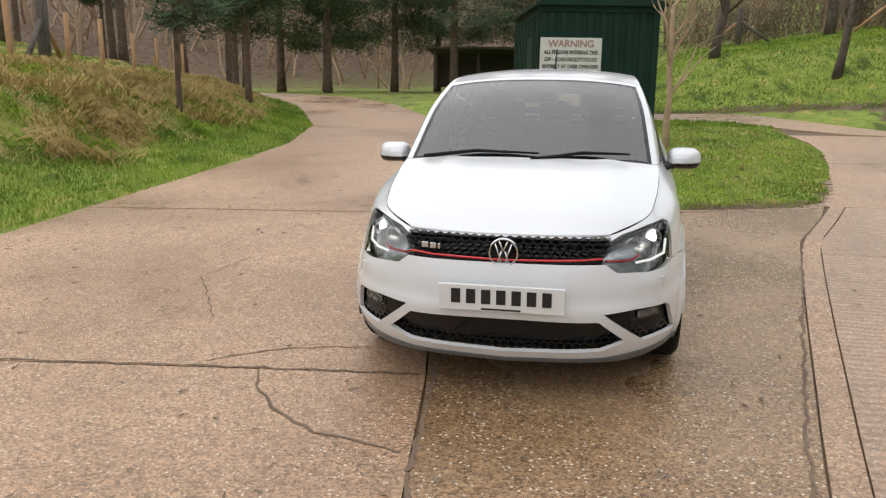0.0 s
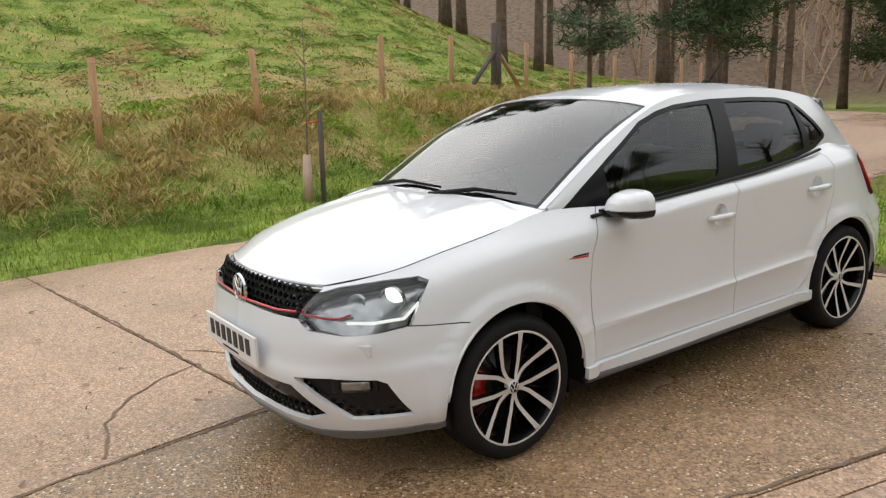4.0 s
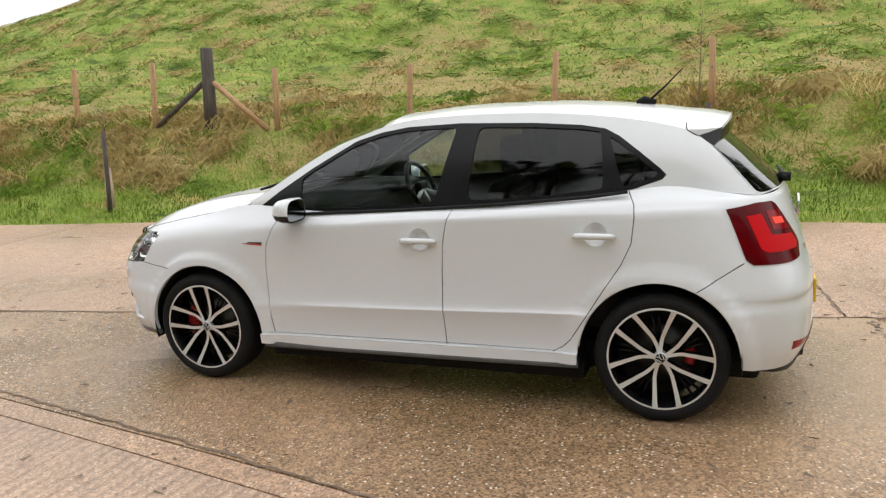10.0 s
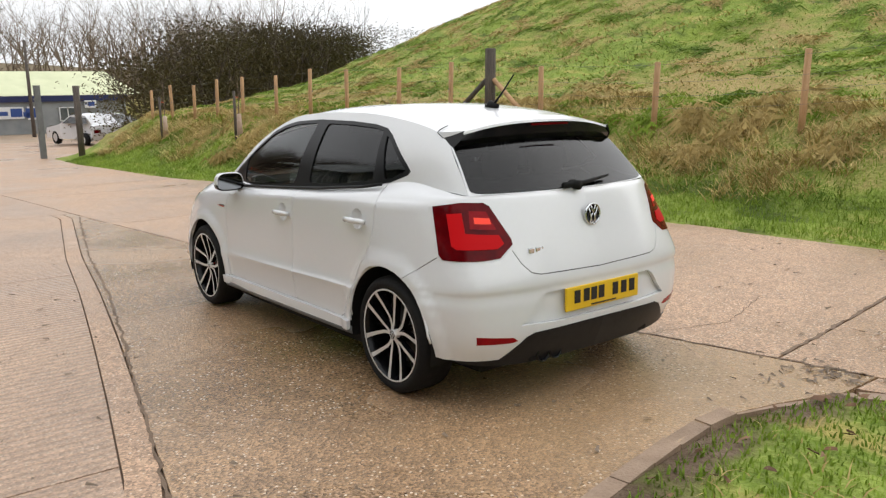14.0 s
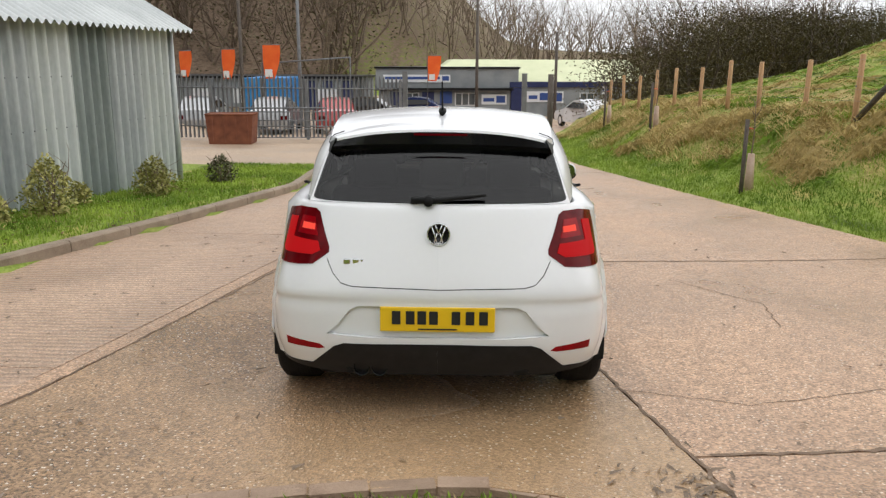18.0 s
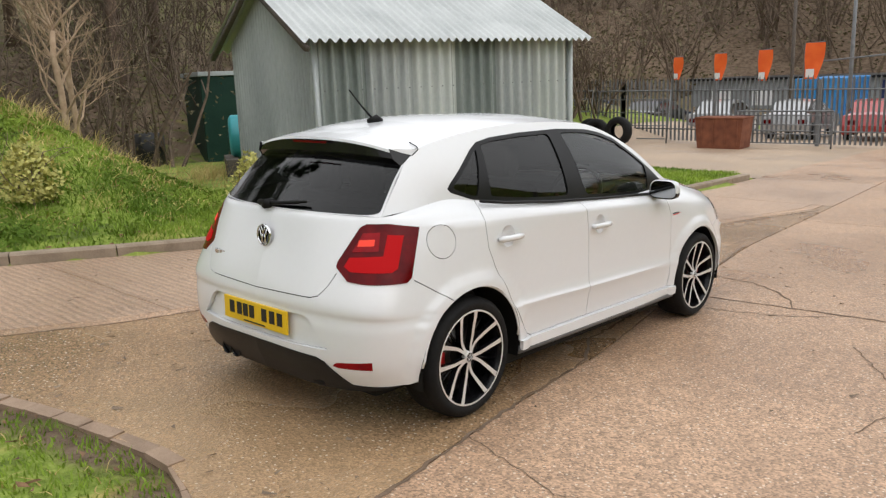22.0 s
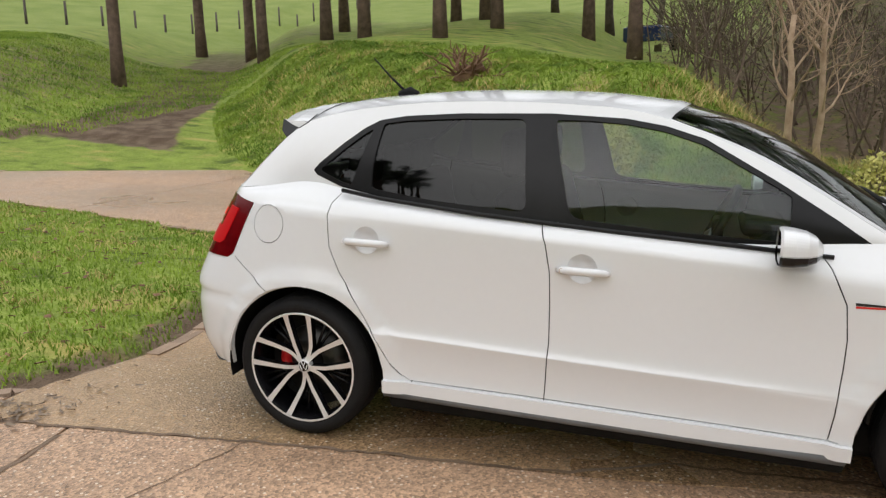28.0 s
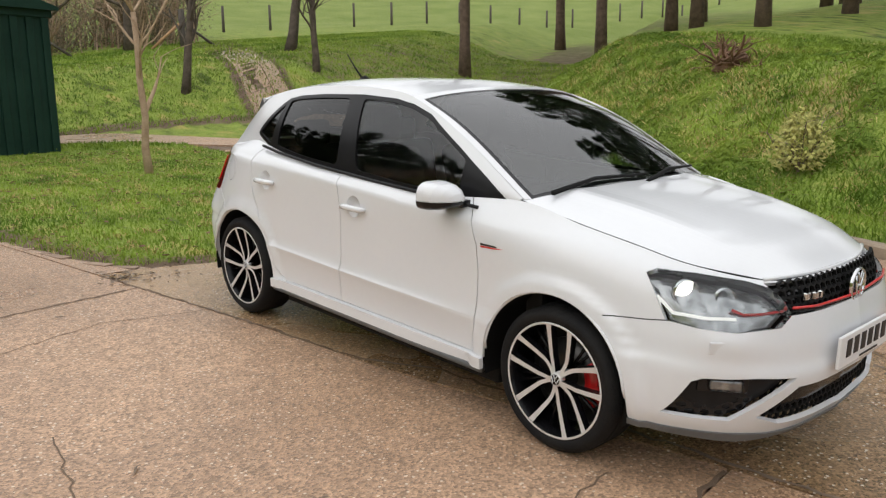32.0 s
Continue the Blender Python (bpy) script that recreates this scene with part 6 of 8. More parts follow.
shed = thing("corrugated_shed", "grey corrugated iron shed with a pale sheet roof beside the road", "shed")
A, B_ = Vector((4.52, -7.62)), Vector((5.44, -2.92))
gw = Vector((B_.y - A.y, -(B_.x - A.x))).normalized()
C_, D_ = B_ + gw * 2.85, A + gw * 2.85
ez, rz = 2.30, 3.12
k = 6
M_ZINCS = [M_ZINC, mat("greenish galvanised sheet", (0.19, 0.225, 0.22), (0.32, 0.355, 0.345), 1.3, 0.5, 0.05, 30, metal=0.35, rough2=0.62, stretch=(1, 1, .35)), mat("bright galvanised sheet", (0.44, 0.48, 0.47), (0.62, 0.65, 0.64), 1.3, 0.45, 0.05, 30, metal=0.35, rough2=0.6, stretch=(1, 1, .35))]
for i in range(k):
    a, b2 = A.lerp(B_, i / k), A.lerp(B_, (i + 1) / k + (.012 if i < k - 1 else 0))
    part("wall_sheet", wave_sheet(a, b2, -.45, ez + .02, .196, .1), M_ZINCS[(2, 0, 1, 2, 0, 1)[i]], shed, "corrugated galvanised wall sheet")
for i in range(3):
    a, b2 = B_.lerp(C_, i / 3), B_.lerp(C_, (i + 1) / 3)
    part("gable_sheet", wave_sheet(a, b2, -.3, ez, .095, .05, top=lambda t, i=i: ez + (rz - ez) * (1 - abs((i + t) / 3 * 2 - 1))), M_ZINC, shed, "finely corrugated gable sheet")
    part("gable_sheet", wave_sheet(D_.lerp(A, i / 3), D_.lerp(A, (i + 1) / 3), -.6, ez, .095, .05, top=lambda t, i=i: ez + (rz - ez) * (1 - abs((i + t) / 3 * 2 - 1))), M_ZINC, shed)
for i in range(k):
    part("wall_sheet", wave_sheet(C_.lerp(D_, i / k), C_.lerp(D_, (i + 1) / k), -.45, ez, .196, .075), M_ZINC, shed)
ax_ = (B_ - A).normalized()


def roof_sheet(side_, t0, t1):
    pitch_, n = .15, int((t1 - t0) * 5.4 / .15 * 8)
    verts = []
    mid_ = gw * 1.425
    for i in range(n + 1):
        t = t0 + (t1 - t0) * i / n
        s = -.30 + t * (4.79 + .60)
        h = .03 * math.sin(2 * math.pi * s / pitch_)
        base = A + ax_ * s
        o0, o1 = (mid_ - gw * 0.0, mid_ - gw * (1.425 + .28)) if side_ == 0 else (mid_, mid_ + gw * (1.425 + .28))
        e = ez + .07 - (rz - ez) * .28 / 1.425
        verts += [(base.x + o0.x, base.y + o0.y, rz + .06 + h), (base.x + o1.x, base.y + o1.y, e + h)]
    return mesh_of("sheet", verts, [(2 * i, 2 * i + 2, 2 * i + 3, 2 * i + 1) for i in range(n)])


for s in (0, 1):
    for i in range(5):
        part("roof_sheet", roof_sheet(s, i / 5, (i + 1) / 5), M_ROOFZINC, shed, "pale corrugated roof sheet")
for s in (-1, 1):
    e = B_ + ax_ * .24
    mid_ = e + gw * 1.425
    end = mid_ + gw * s * 1.7
    part("barge_board", tube([(mid_.x, mid_.y, rz - .02), (end.x, end.y, ez - .2)], .05, 4), M_OLDPOST, shed, "dark barge board under the roof")
part("corner_post", tube([(A.x - .02, A.y, -.5), (A.x - .02, A.y, ez)], .05, 4), M_ZINC, shed)
part("corner_post", tube([(B_.x - .02, B_.y + .02, -.4), (B_.x - .02, B_.y + .02, ez)], .04, 4), M_ZINC, shed)
for z in (.9, 1.55):
    for i in range(24):
        p = A.lerp(B_, (i + .5) / 24)
        part("fixing", box((p.x - .035, p.y - .008, z - .008), (p.x - .02, p.y + .008, z + .008)), M_STEEL, shed)

# ---- green hut with its sign ----
hut = thing("green_hut", "dark green ribbed steel hut with a shallow roof on the grass", "hut")
hut_turn = pose(-.98, 11.02, 0, 0, 0, 13) @ pose(.98, -11.02, 0)
hut.matrix_world = hut_turn
hx0, hx1, hy0, hy1, hz0, hz1 = -.98, 1.42, 11.02, 15.6, .3, 2.95
part("hut_wall", box((hx0, hy0, hz0), (hx1, hy0 + .06, hz1)), M_GREENMETAL, hut)
part("hut_wall", box((hx0, hy0 + .06, hz0), (hx0 + .06, hy1, hz1)), M_GREENMETAL, hut)
part("hut_wall", box((hx1 - .06, hy0 + .06, hz0), (hx1, hy1, hz1)), M_GREENMETAL, hut)
part("hut_wall", box((hx0 + .06, hy1 - .06, hz0), (hx1 - .06, hy1, hz1)), M_GREENMETAL, hut)
for i in range(9):
    x = hx0 + .14 + i * .265
    part("rib", box((x, hy0 - .035, hz0), (x + .13, hy0 - .001, hz1 - .2), .012), M_GREENMETAL, hut)
for i in range(16):
    y = hy0 + .14 + i * .28
    part("rib", box((hx0 - .03, y, hz0), (hx0 - .001, y + .13, hz1 - .2), .01), M_GREENMETAL, hut)
    part("rib", box((hx1 + .001, y, hz0), (hx1 + .03, y + .13, hz1 - .2), .01), M_GREENMETAL, hut)
part("hut_roof", mesh_of("roof", [(hx0 - .12, hy0 - .15, hz1 - .02), (.22, hy0 - .15, hz1 + .38), (hx1 + .12, hy0 - .15, hz1 - .02), (hx0 - .12, hy1 + .1, hz1 - .02), (.22, hy1 + .1, hz1 + .38), (hx1 + .12, hy1 + .1, hz1 - .02), (hx0 - .12, hy0 - .15, hz1 - .08), (hx1 + .12, hy0 - .15, hz1 - .08), (hx0 - .12, hy1 + .1, hz1 - .08), (hx1 + .12, hy1 + .1, hz1 - .08)], [(0, 1, 4, 3), (1, 2, 5, 4), (6, 7, 2, 1, 0), (8, 3, 4, 5, 9), (6, 0, 3, 8), (7, 9, 5, 2), (6, 8, 9, 7)], smooth=False), M_GREENMETAL, hut)
part("hut_fascia", box((hx0 - .05, hy0 - .05, hz1 - .2), (hx1 + .05, hy0 - .002, hz1 - .05), .01), M_GREENMETAL, hut)
part("hut_door", box((hx0 - .045, 11.9, .5), (hx0 - .032, 12.7, 2.3), .004), M_GREENMETAL, hut)

M_SIGN = mat("weathered white sign", (0.62, 0.61, 0.57), (0.72, 0.71, 0.68), 6, 0.6)
M_SIGNRED = mat("faded red print", (0.30, 0.14, 0.12), (0.38, 0.2, 0.17), 20, 0.7)
sign = thing("warning_sign", "white warning sign with faded red heading and black lines", "sign")
sign.matrix_world = hut_turn @ pose(-.375, 10.95, 1.91, 90, 0, 0)
part("sign_board", box((-.62, -.335, 0), (.62, .335, .03), .005), M_SIGN, sign)


def letters(text, size, x, y, m, parent, squeeze=1.0):
    cu = bpy.data.curves.new("letters", "FONT")
    cu.body, cu.size, cu.align_x, cu.align_y, cu.extrude = text, size, "CENTER", "CENTER", .002
    cu.offset = .003
    cu.materials.append(m)
    ob = new("letters", cu)
    ob.parent = parent
    ob.location = (x, y, .033)
    ob.scale = (squeeze, 1, 1)
    return ob


letters("WARNING", .19, 0, .21, M_SIGNRED, sign, 1.0)
letters("ALL PERSONS ENTERING THIS", .105, 0, .045, M_INK, sign, .77)
letters("OFF - ROAD FACILITY DO SO", .105, 0, -.095, M_INK, sign, .77)
letters("ENTIRELY AT THEIR OWN RISK", .105, 0, -.235, M_INK, sign, .77)

# ---- fences ----
# plan of the field fence's posts along the hill
POSTS = [(-5.0, -20.6), (-5.15, -19.2), (-5.29, -17.8), (-5.44, -16.5), (-5.6, -15.2), (-5.77, -13.6), (-5.95, -12.2), (-6.1, -10.8), (-6.29, -9.1), (-6.46, -7.6), (-6.71, -5.42), (-6.95, -3.24), (-7.2, -1.05), (-7.45, 1.12), (-7.75, 3.3), (-8.35, 5.1), (-9.15, 7.5), (-9.7, 9.3), (-10.2, 11.2), (-10.8, 13.2), (-11.6, 15.4), (-12.6, 17.6), (-14, 20), (-15.8, 22.4), (-17.8, 24.6)]
for i, (x, y) in enumerate(POSTS):
    h = 1.02 + .05 * math.sin(i * 2.3)
    lean_x, lean_y = rnd.gauss(0, .7), rnd.gauss(0, .7)
    p = thing("fence_post", "round pale orange softwood fence post on the hillside", "post", "hill fence posts", pose(x, y, gz(x, y) - .15, lean_x, lean_y, rnd.uniform(0, 360)))
    part("shaft", tube([(0, 0, 0), (0, 0, .5), (0, 0, h + .14), (0, 0, h + .15)], [.048, .046, .045, .03], 9), M_POST, p)
    part("staple", box((.04, -.01, .7), (.052, .01, .73)), M_STEEL, p)
wires = thing("fence_wire", "thin galvanised wires of the hill fence", "wire")
wires["kind"] = "stuff"
for h in (.98, .72, .52, .34):
    for (x0, y0), (x1, y1) in zip(POSTS, POSTS[1:]):
        z0, z1 = gz(x0, y0) + h, gz(x1, y1) + h
        part("strand", tube([(x0 + .05, y0, z0), ((x0 + x1) / 2 + .05, (y0 + y1) / 2, (z0 + z1) / 2 - .015), (x1 + .05, y1, z1)], .0022, 4), M_STEEL, wires)


def strainer(x, y, yaw, dark=M_OLDPOST, h=1.28):
    p = thing("straining_post", "thick dark timber straining post with two pale raking struts", "post", "", pose(x, y, gz(x, y) - .2, 0, 0, yaw))
    part("shaft", tube([(0, 0, 0), (0, 0, h * .6), (0, 0, h + .2), (0, 0, h + .215)], [.105, .10, .098, .08], 10), dark, p)
    for s in (1, -1):
        x1, y1 = x + s * -.95 * math.sin(radians(yaw)), y + s * .95 * math.cos(radians(yaw))
        z1 = gz(x1, y1) - gz(x, y) + .22
        part("strut", tube([(0, s * .09, .95), (0, s * 1.0, z1)], .045, 8), M_POST if s > 0 else M_OLDPOST, p, "raking strut")
    return p


strainer(-6.57, -6.58, 6)
strainer(-8.86, 6.5, 20)


def sapling(x, y, h, guard, seed, lean=0.0):
    rn = random.Random(seed)
    s = thing("sapling", "young bare sapling in a pale tree guard tied to a stake", "sapling", "roadside saplings", pose(x, y, gz(x, y) - .05))
    pts = [(0, 0, 0), (.01 + lean * .3, 0, h * .3), (-.01 + lean * .6, .015, h * .6), (lean, 0, h)]
    part("stem", tube(pts, [.016, .013, .009, .003], 6), M_TWIG, s)
    for i in range(9):
        t = rn.uniform(.45, .95)
        a = rn.uniform(0, 6.28)
        z = h * t
        l = .35 * (1.1 - t)+.1
        bx_, by_ = lean * t, 0
        part("twig", tube([(bx_, by_, z), (bx_ + l * .5 * math.cos(a), l * .5 * math.sin(a), z + l * .5), (bx_ + l * .8 * math.cos(a), l * .8 * math.sin(a), z + l * 1.1)], [.006, .004, .002], 4), M_TWIG, s)
    if guard:
        part("tree_guard", tube([(0, 0, 0), (lean * .1, 0, .3), (lean * .2, 0, .62)], [.075, .065, .05], 6), M_GUARD, s, "pale pinkish tree guard")
    part("stake", tube([(.16, .13, -.1), (.15, .13, 1.15)], .032, 7), M_OLDPOST, s)
    part("tie", tube([(.15, .13, 1.02), (lean * .4, 0, 1.0)], .012, 5), M_TIE, s, "orange tie")


M_GUARD = mat("tree guard plastic", (0.42, 0.28, 0.2), (0.55, 0.42, 0.33), 8, 0.6)
M_TIE = mat("orange tie", (0.6, 0.1, 0.03), None, 8, 0.6)
sapling(-5.75, 1.0, 2.2, True, 1, .06)
sapling(-4.65, -7.0, 1.5, True, 2)
sapling(-4.75, -13.5, 1.6, True, 3)
sapling(-4.5, -18.0, 1.6, True, 4)

# far wooden fence and field posts on the rise behind the hut
for i in range(26):
    x, y = 3.0 + i * 2.3, 31.0 - i * .15
    p = thing("field_post", "weathered post of the far field fence", "post", "far field posts", pose(x, y, gz(x, y) - .2, 0, 0, i * 31))
    part("shaft", tube([(0, 0, 0), (0, 0, 1.35)], [.07, .06], 6), M_OLDPOST, p)
strainer(4.6, 23.5, 75, h=1.2)
strainer(8.9, 22.5, 75, h=1.2)

# ---- trees ----


def grow(rn, base, direction, length, radius, depth, out, spread=.55, sides=5, curl=.18, shrink=.72, kids=(2, 3), up=.12):
    """Bare limbs as tapered bars, gathered into out (verts, faces)."""
    pts, rs = [Vector(base)], [radius]
    d = Vector(direction).normalized()
    steps = 4
    for i in range(steps):
        d = (d + Vector((rn.gauss(0, curl), rn.gauss(0, curl), rn.gauss(0, curl) + up * (depth > 0)))).normalized()
        pts.append(pts[-1] + d * length / steps)
        rs.append(radius * (1 - .5 * (i + 1) / steps))
    verts, faces = out
    s = max(3, sides)
    off = len(verts)
    a = d.orthogonal().normalized()
    for i, p in enumerate(pts):
        t = (pts[min(i + 1, steps)] - pts[max(i - 1, 0)]).normalized()
        a = (a - t * a.dot(t)).normalized()
        b2 = t.cross(a)
        for q in range(s):
            w = 2 * math.pi * q / s
            verts.append(p + (a * math.cos(w) + b2 * math.sin(w)) * rs[i])
    for i in range(steps):
        for q in range(s):
            faces.append((off + i * s + q, off + i * s + (q + 1) % s, off + (i + 1) * s + (q + 1) % s, off + (i + 1) * s + q))
    if depth <= 0:
        return
    for _ in range(rn.randint(*kids)):
        i = rn.randint(2, steps)
        n_ = Vector((rn.gauss(0, 1), rn.gauss(0, 1), rn.gauss(0.2, .6))).normalized()
        grow(rn, pts[i], d * (1 - spread) + n_ * spread, length * shrink * rn.uniform(.75, 1.1), rs[i] * .72, depth - 1, out, spread, sides - 1, curl, shrink, kids, up)


def bare_tree(name, label, x, y, h, seed, depth=4, r=.14, m=None, group="", lean=(0, 0), kids=(2, 3), spread=.55):
    rn = random.Random(seed)
    t = thing(name, label, "tree", group, pose(x, y, gz(x, y) - .1))
    trunk, limbs = ([], []), ([], [])
    top_ = Vector((lean[0], lean[1], 1)).normalized()
    pts = [Vector((0, 0, 0))]
    for i in range(5):
        pts.append(pts[-1] + (top_ + Vector((rn.gauss(0, .06), rn.gauss(0, .06), 0))) * h * .11)
    part("trunk", tube(pts, [r * 1.35, r * 1.05, r * .95, r * .88, r * .8, r * .7], 9), m or M_BARK, t)
    for i in range(2, 6):
        for _ in range(2 if i < 5 else 3):
            n_ = Vector((rn.gauss(0, 1), rn.gauss(0, 1), rn.uniform(.3, 1.2))).normalized()
            grow(rn, pts[i], n_ + top_ * .5, h * .22, r * .42, depth - 1, limbs, spread, 5, .16, .74, kids)
    part("branching", mesh_of("branching", *limbs), m or M_BARK, t)["kind"] = "stuff"
    return t


def needles(rn, centre, size, n, verts, faces, length=.16, flat=.5):
    for _ in range(n):
        p = Vector(centre) + Vector((rn.gauss(0, size), rn.gauss(0, size), rn.gauss(0, size * flat)))
        d = Vector((rn.gauss(0, 1), rn.gauss(0, 1), rn.gauss(.35, .6))).normalized()
        w = d.orthogonal().normalized() * length * .07
        i = len(verts)
        verts += [p - w, p + w, p + d * length]
        faces.append((i, i + 1, i + 2))


def pine(x, y, h, seed, low=.22, spread=.30, dense=1.0, group="pines", r=None, label="dark green pine with a bare lower trunk"):
    rn = random.Random(seed)
    t = thing("pine_tree", label, "tree", group, pose(x, y, gz(x, y) - .1, 0, 0, rn.uniform(0, 360)))
    r = r or h * .017
    bend = rn.gauss(0, .01)
    part("trunk", tube([(bend * h * k, 0, h * k) for k in (0, .1, .3, .6, .85, 1.0)], [r * 1.3, r, r * .9, r * .6, r * .3, .01], 9), M_PINEBARK, t)
    limbs, crown = ([], []), ([], [])
    k = int(15 + 5 * dense)
    for i in range(k):
        f = low + (1 - low) * (i + rn.random()) / k
        for _ in range(rn.randint(2, 4)):
            a = rn.uniform(0, 6.28)
            L = h * spread * (1.12 - f) * rn.uniform(.55, 1.1) + .15
            d = Vector((math.cos(a), math.sin(a), rn.uniform(-.1, .45)))
            b0 = Vector((bend * h * f, 0, h * f))
            grow(rn, b0, d, L, .012 + .012 * (1 - f), 0, limbs, sides=4, curl=.08)
            for q in (.45, .7, .95, 1.1):
                if rn.random() < .9:
                    needles(rn, b0 + d * L * q, L * .15 + .05, int(58 * dense), *crown, length=.19 + h * .008)
    part("branching", mesh_of("branching", *limbs), M_PINEBARK, t)["kind"] = "stuff"
    part("crown", mesh_of("crown", *crown, smooth=False), M_NEEDLE, t, "clumps of dark needles")
    return t


# by the road to the north
pine(-6.5, 6.6, 3.4, 21, .42, .24, .3, r=.05)
pine(-7.2, 10.7, 4.6, 22, .34, .25, .5, r=.075)
pine(-8.9, 13.6, 5.0, 27, .30, .27, .6, r=.085)
for i, (x, y, h) in enumerate(((-11.2, 27, 9), (-9.4, 31, 10), (-6.2, 29, 10.5), (-8.0, 34, 9.5), (-13.5, 33, 9), (-3.5, 33, 10), (-1.5, 27, 8.5), (2.2, 33, 9))):
    pine(x, y, h, 30 + i, .2, .26, 1.2)
for i in range(22):
    rn = random.Random(100 + i)
    x, y = -11.5 - rn.random() * 17, 10 + rn.random() * 22
    pine(x, y, rn.uniform(7, 11), 60 + i, .5, .2, .6, group="hillside pines", label="tall slim pine on the slope above the road")
# park trees on the rise beyond the island
for i, (x, y, h, r) in enumerate(((14.9, 15.3, 12, .17), (24.5, 19.2, 13, .2), (22.5, 12.6, 14, .2), (16.6, 6.4, 13, .17), (21, 6.0, 14, .18), (28, 9.5, 14, .19), (19.0, 9.6, 14, .18), (18.6, 1.6, 14.5, .18), (20.5, -2.4, 14, .18), (17.6, -6.0, 13, .17), (22.0, -9.5, 14, .19), (24.0, 3.6, 15, .19), (26.0, -3.0, 15, .19), (25.5, 7.6, 15, .19), (23.0, 16.0, 14, .18), (19.5, 13.4, 13.5, .17), (27.0, 14.0, 15, .2), (16.8, -10.0, 13, .17), (23.5, -5.6, 15, .19))):
    pine(x, y, h, 140 + i, .40, .27, 1.3, group="park pines", r=r, label="pine with a thick bare trunk on the grassy rise")
for i, (x, y, h, r, lean) in enumerate(((6.0, 16.4, 5.5, .10, (.1, 0)), (7.4, 23.3, 6.5, .15, (0, 0)), (10.4, 18.4, 6, .15, (.25, .1)), (9.2, 15.2, 5, .09, (0, .1)), (33, 6.4, 8, .16, (0, 0)), (30, 3.6, 8, .16, (0, 0)), (35, 2.0, 8, .14, (0, 0)), (36, 12, 8, .15, (0, 0)), (3.4, 19.5, 6, .13, (.1, 0)), (40, 6, 8, .16, (0, 0)))):
    bare_tree("bare_tree", "bare winter tree with dark grey limbs on grass", x, y, h, 200 + i, 3, r, group="park trees", lean=lean)
birch = bare_tree("birch_sapling", "slender pale birch sapling on the grass island", 1.39, 7.9, 4.2, 11, 2, .05, M_PALETWIG, spread=.35, kids=(1, 2))
bare_tree("bare_shrub", "tall bare shrub with pale branching stems", 10.6, -1.6, 4.2, 12, 4, .06, M_PALETWIG, kids=(3, 4))
bare_tree("bare_shrub", "tall bare shrub with pale branching stems", 11.6, -2.2, 4.6, 13, 4, .06, M_PALETWIG, kids=(3, 4))


def leafy(name, label, x, y, w, h, n, m, seed, leaf=.035, stems=10, stem_m=None):
    rn = random.Random(seed)
    b2 = thing(name, label, "shrub", "", pose(x, y, gz(x, y) - .02))
    limbs, leaves = ([], []), ([], [])
    for i in range(stems):
        a = rn.uniform(0, 6.28)
        d = Vector((math.cos(a) * .5, math.sin(a) * .5, 1))
        grow(rn, (rn.gauss(0, w * .08), rn.gauss(0, w * .08), 0), d, h * rn.uniform(.55, .85), .012, 1, limbs, .5, 4, .15, .6)
    V, F = leaves
    for i in range(n):
        a, q = rn.uniform(0, 6.28), math.sqrt(rn.random())
        t = rn.random()
        rad = w * (.35 + .65 * math.sin(math.pi * min(1, t * .75 + .18))) * q * rn.uniform(.7, 1.12)
        p = Vector((math.cos(a) * rad, math.sin(a) * rad, h * (.08 + .92 * t * (1 - .35 * q * q))))
        d = Vector((rn.gauss(0, 1), rn.gauss(0, 1), rn.gauss(.5, .6))).normalized()
        s = d.orthogonal().normalized() * leaf * .42 * rn.uniform(.7, 1.2)
        L = leaf * rn.uniform(.8, 1.5)
        i0 = len(V)
        V += [p, p + d * L * .5 + s, p + d * L, p + d * L * .5 - s]
        F.append((i0, i0 + 1, i0 + 2, i0 + 3))
    part("stem_mass", mesh_of("stem_mass", *limbs), stem_m or M_TWIG, b2)
    part("foliage", mesh_of("foliage", V, F, smooth=False), m, b2)
    return b2


leafy("variegated_shrub", "rounded shrub with cream and green variegated leaves on the bank", 5.95, .72, .36, .78, 1300, M_GOLDLEAF, 3, .05)
leafy("variegated_shrub", "small variegated shrub with cream leaves by the shed corner", 5.95, -2.1, .3, .75, 900, M_GOLDLEAF, 4, .05)
leafy("shrub", "dull green shrub in front of the shed wall", 4.62, -3.6, .33, .75, 1300, M_GREENLEAF, 5, .04)
leafy("shrub", "dull green shrub in front of the shed wall", 4.15, -5.6, .33, .6, 1200, M_GREENLEAF, 6, .04)
leafy("shrub", "sparse brownish shrub at the end of the verge", 3.75, -7.4, .28, .5, 700, M_LEAF, 7, .04)
for i, (x, y) in enumerate(((4.9, -3.0), (4.75, -4.6), (4.4, -6.4))):
    leafy("weed_tuft", "tuft of weeds at the foot of the shed", x, y, .16, .35, 260, M_GREENLEAF, 20 + i, .05, 4)

# torn stump with upturned roots
stump = thing("tree_stump", "torn brown tree stump with tangled upturned roots on the bank", "stump", "", pose(9.75, 3.7, gz(9.75, 3.7) - .1) @ Matrix.Diagonal((1, 1, .68, 1)))
lim = ([], [])
rn = random.Random(8)
for i in range(26):
    d = Vector((rn.gauss(0, .8), rn.gauss(-.4, .8), rn.uniform(.1, 1)))
    grow(rn, (rn.gauss(0, .12), rn.gauss(0, .12), rn.uniform(.1, .35)), d, rn.uniform(.3, .75), .035, 1, lim, .6, 5, .35, .6)
M_ROOT = mat("torn root wood", (0.12, 0.06, 0.035), (0.26, 0.15, 0.09), 8, .85, .4, 60)
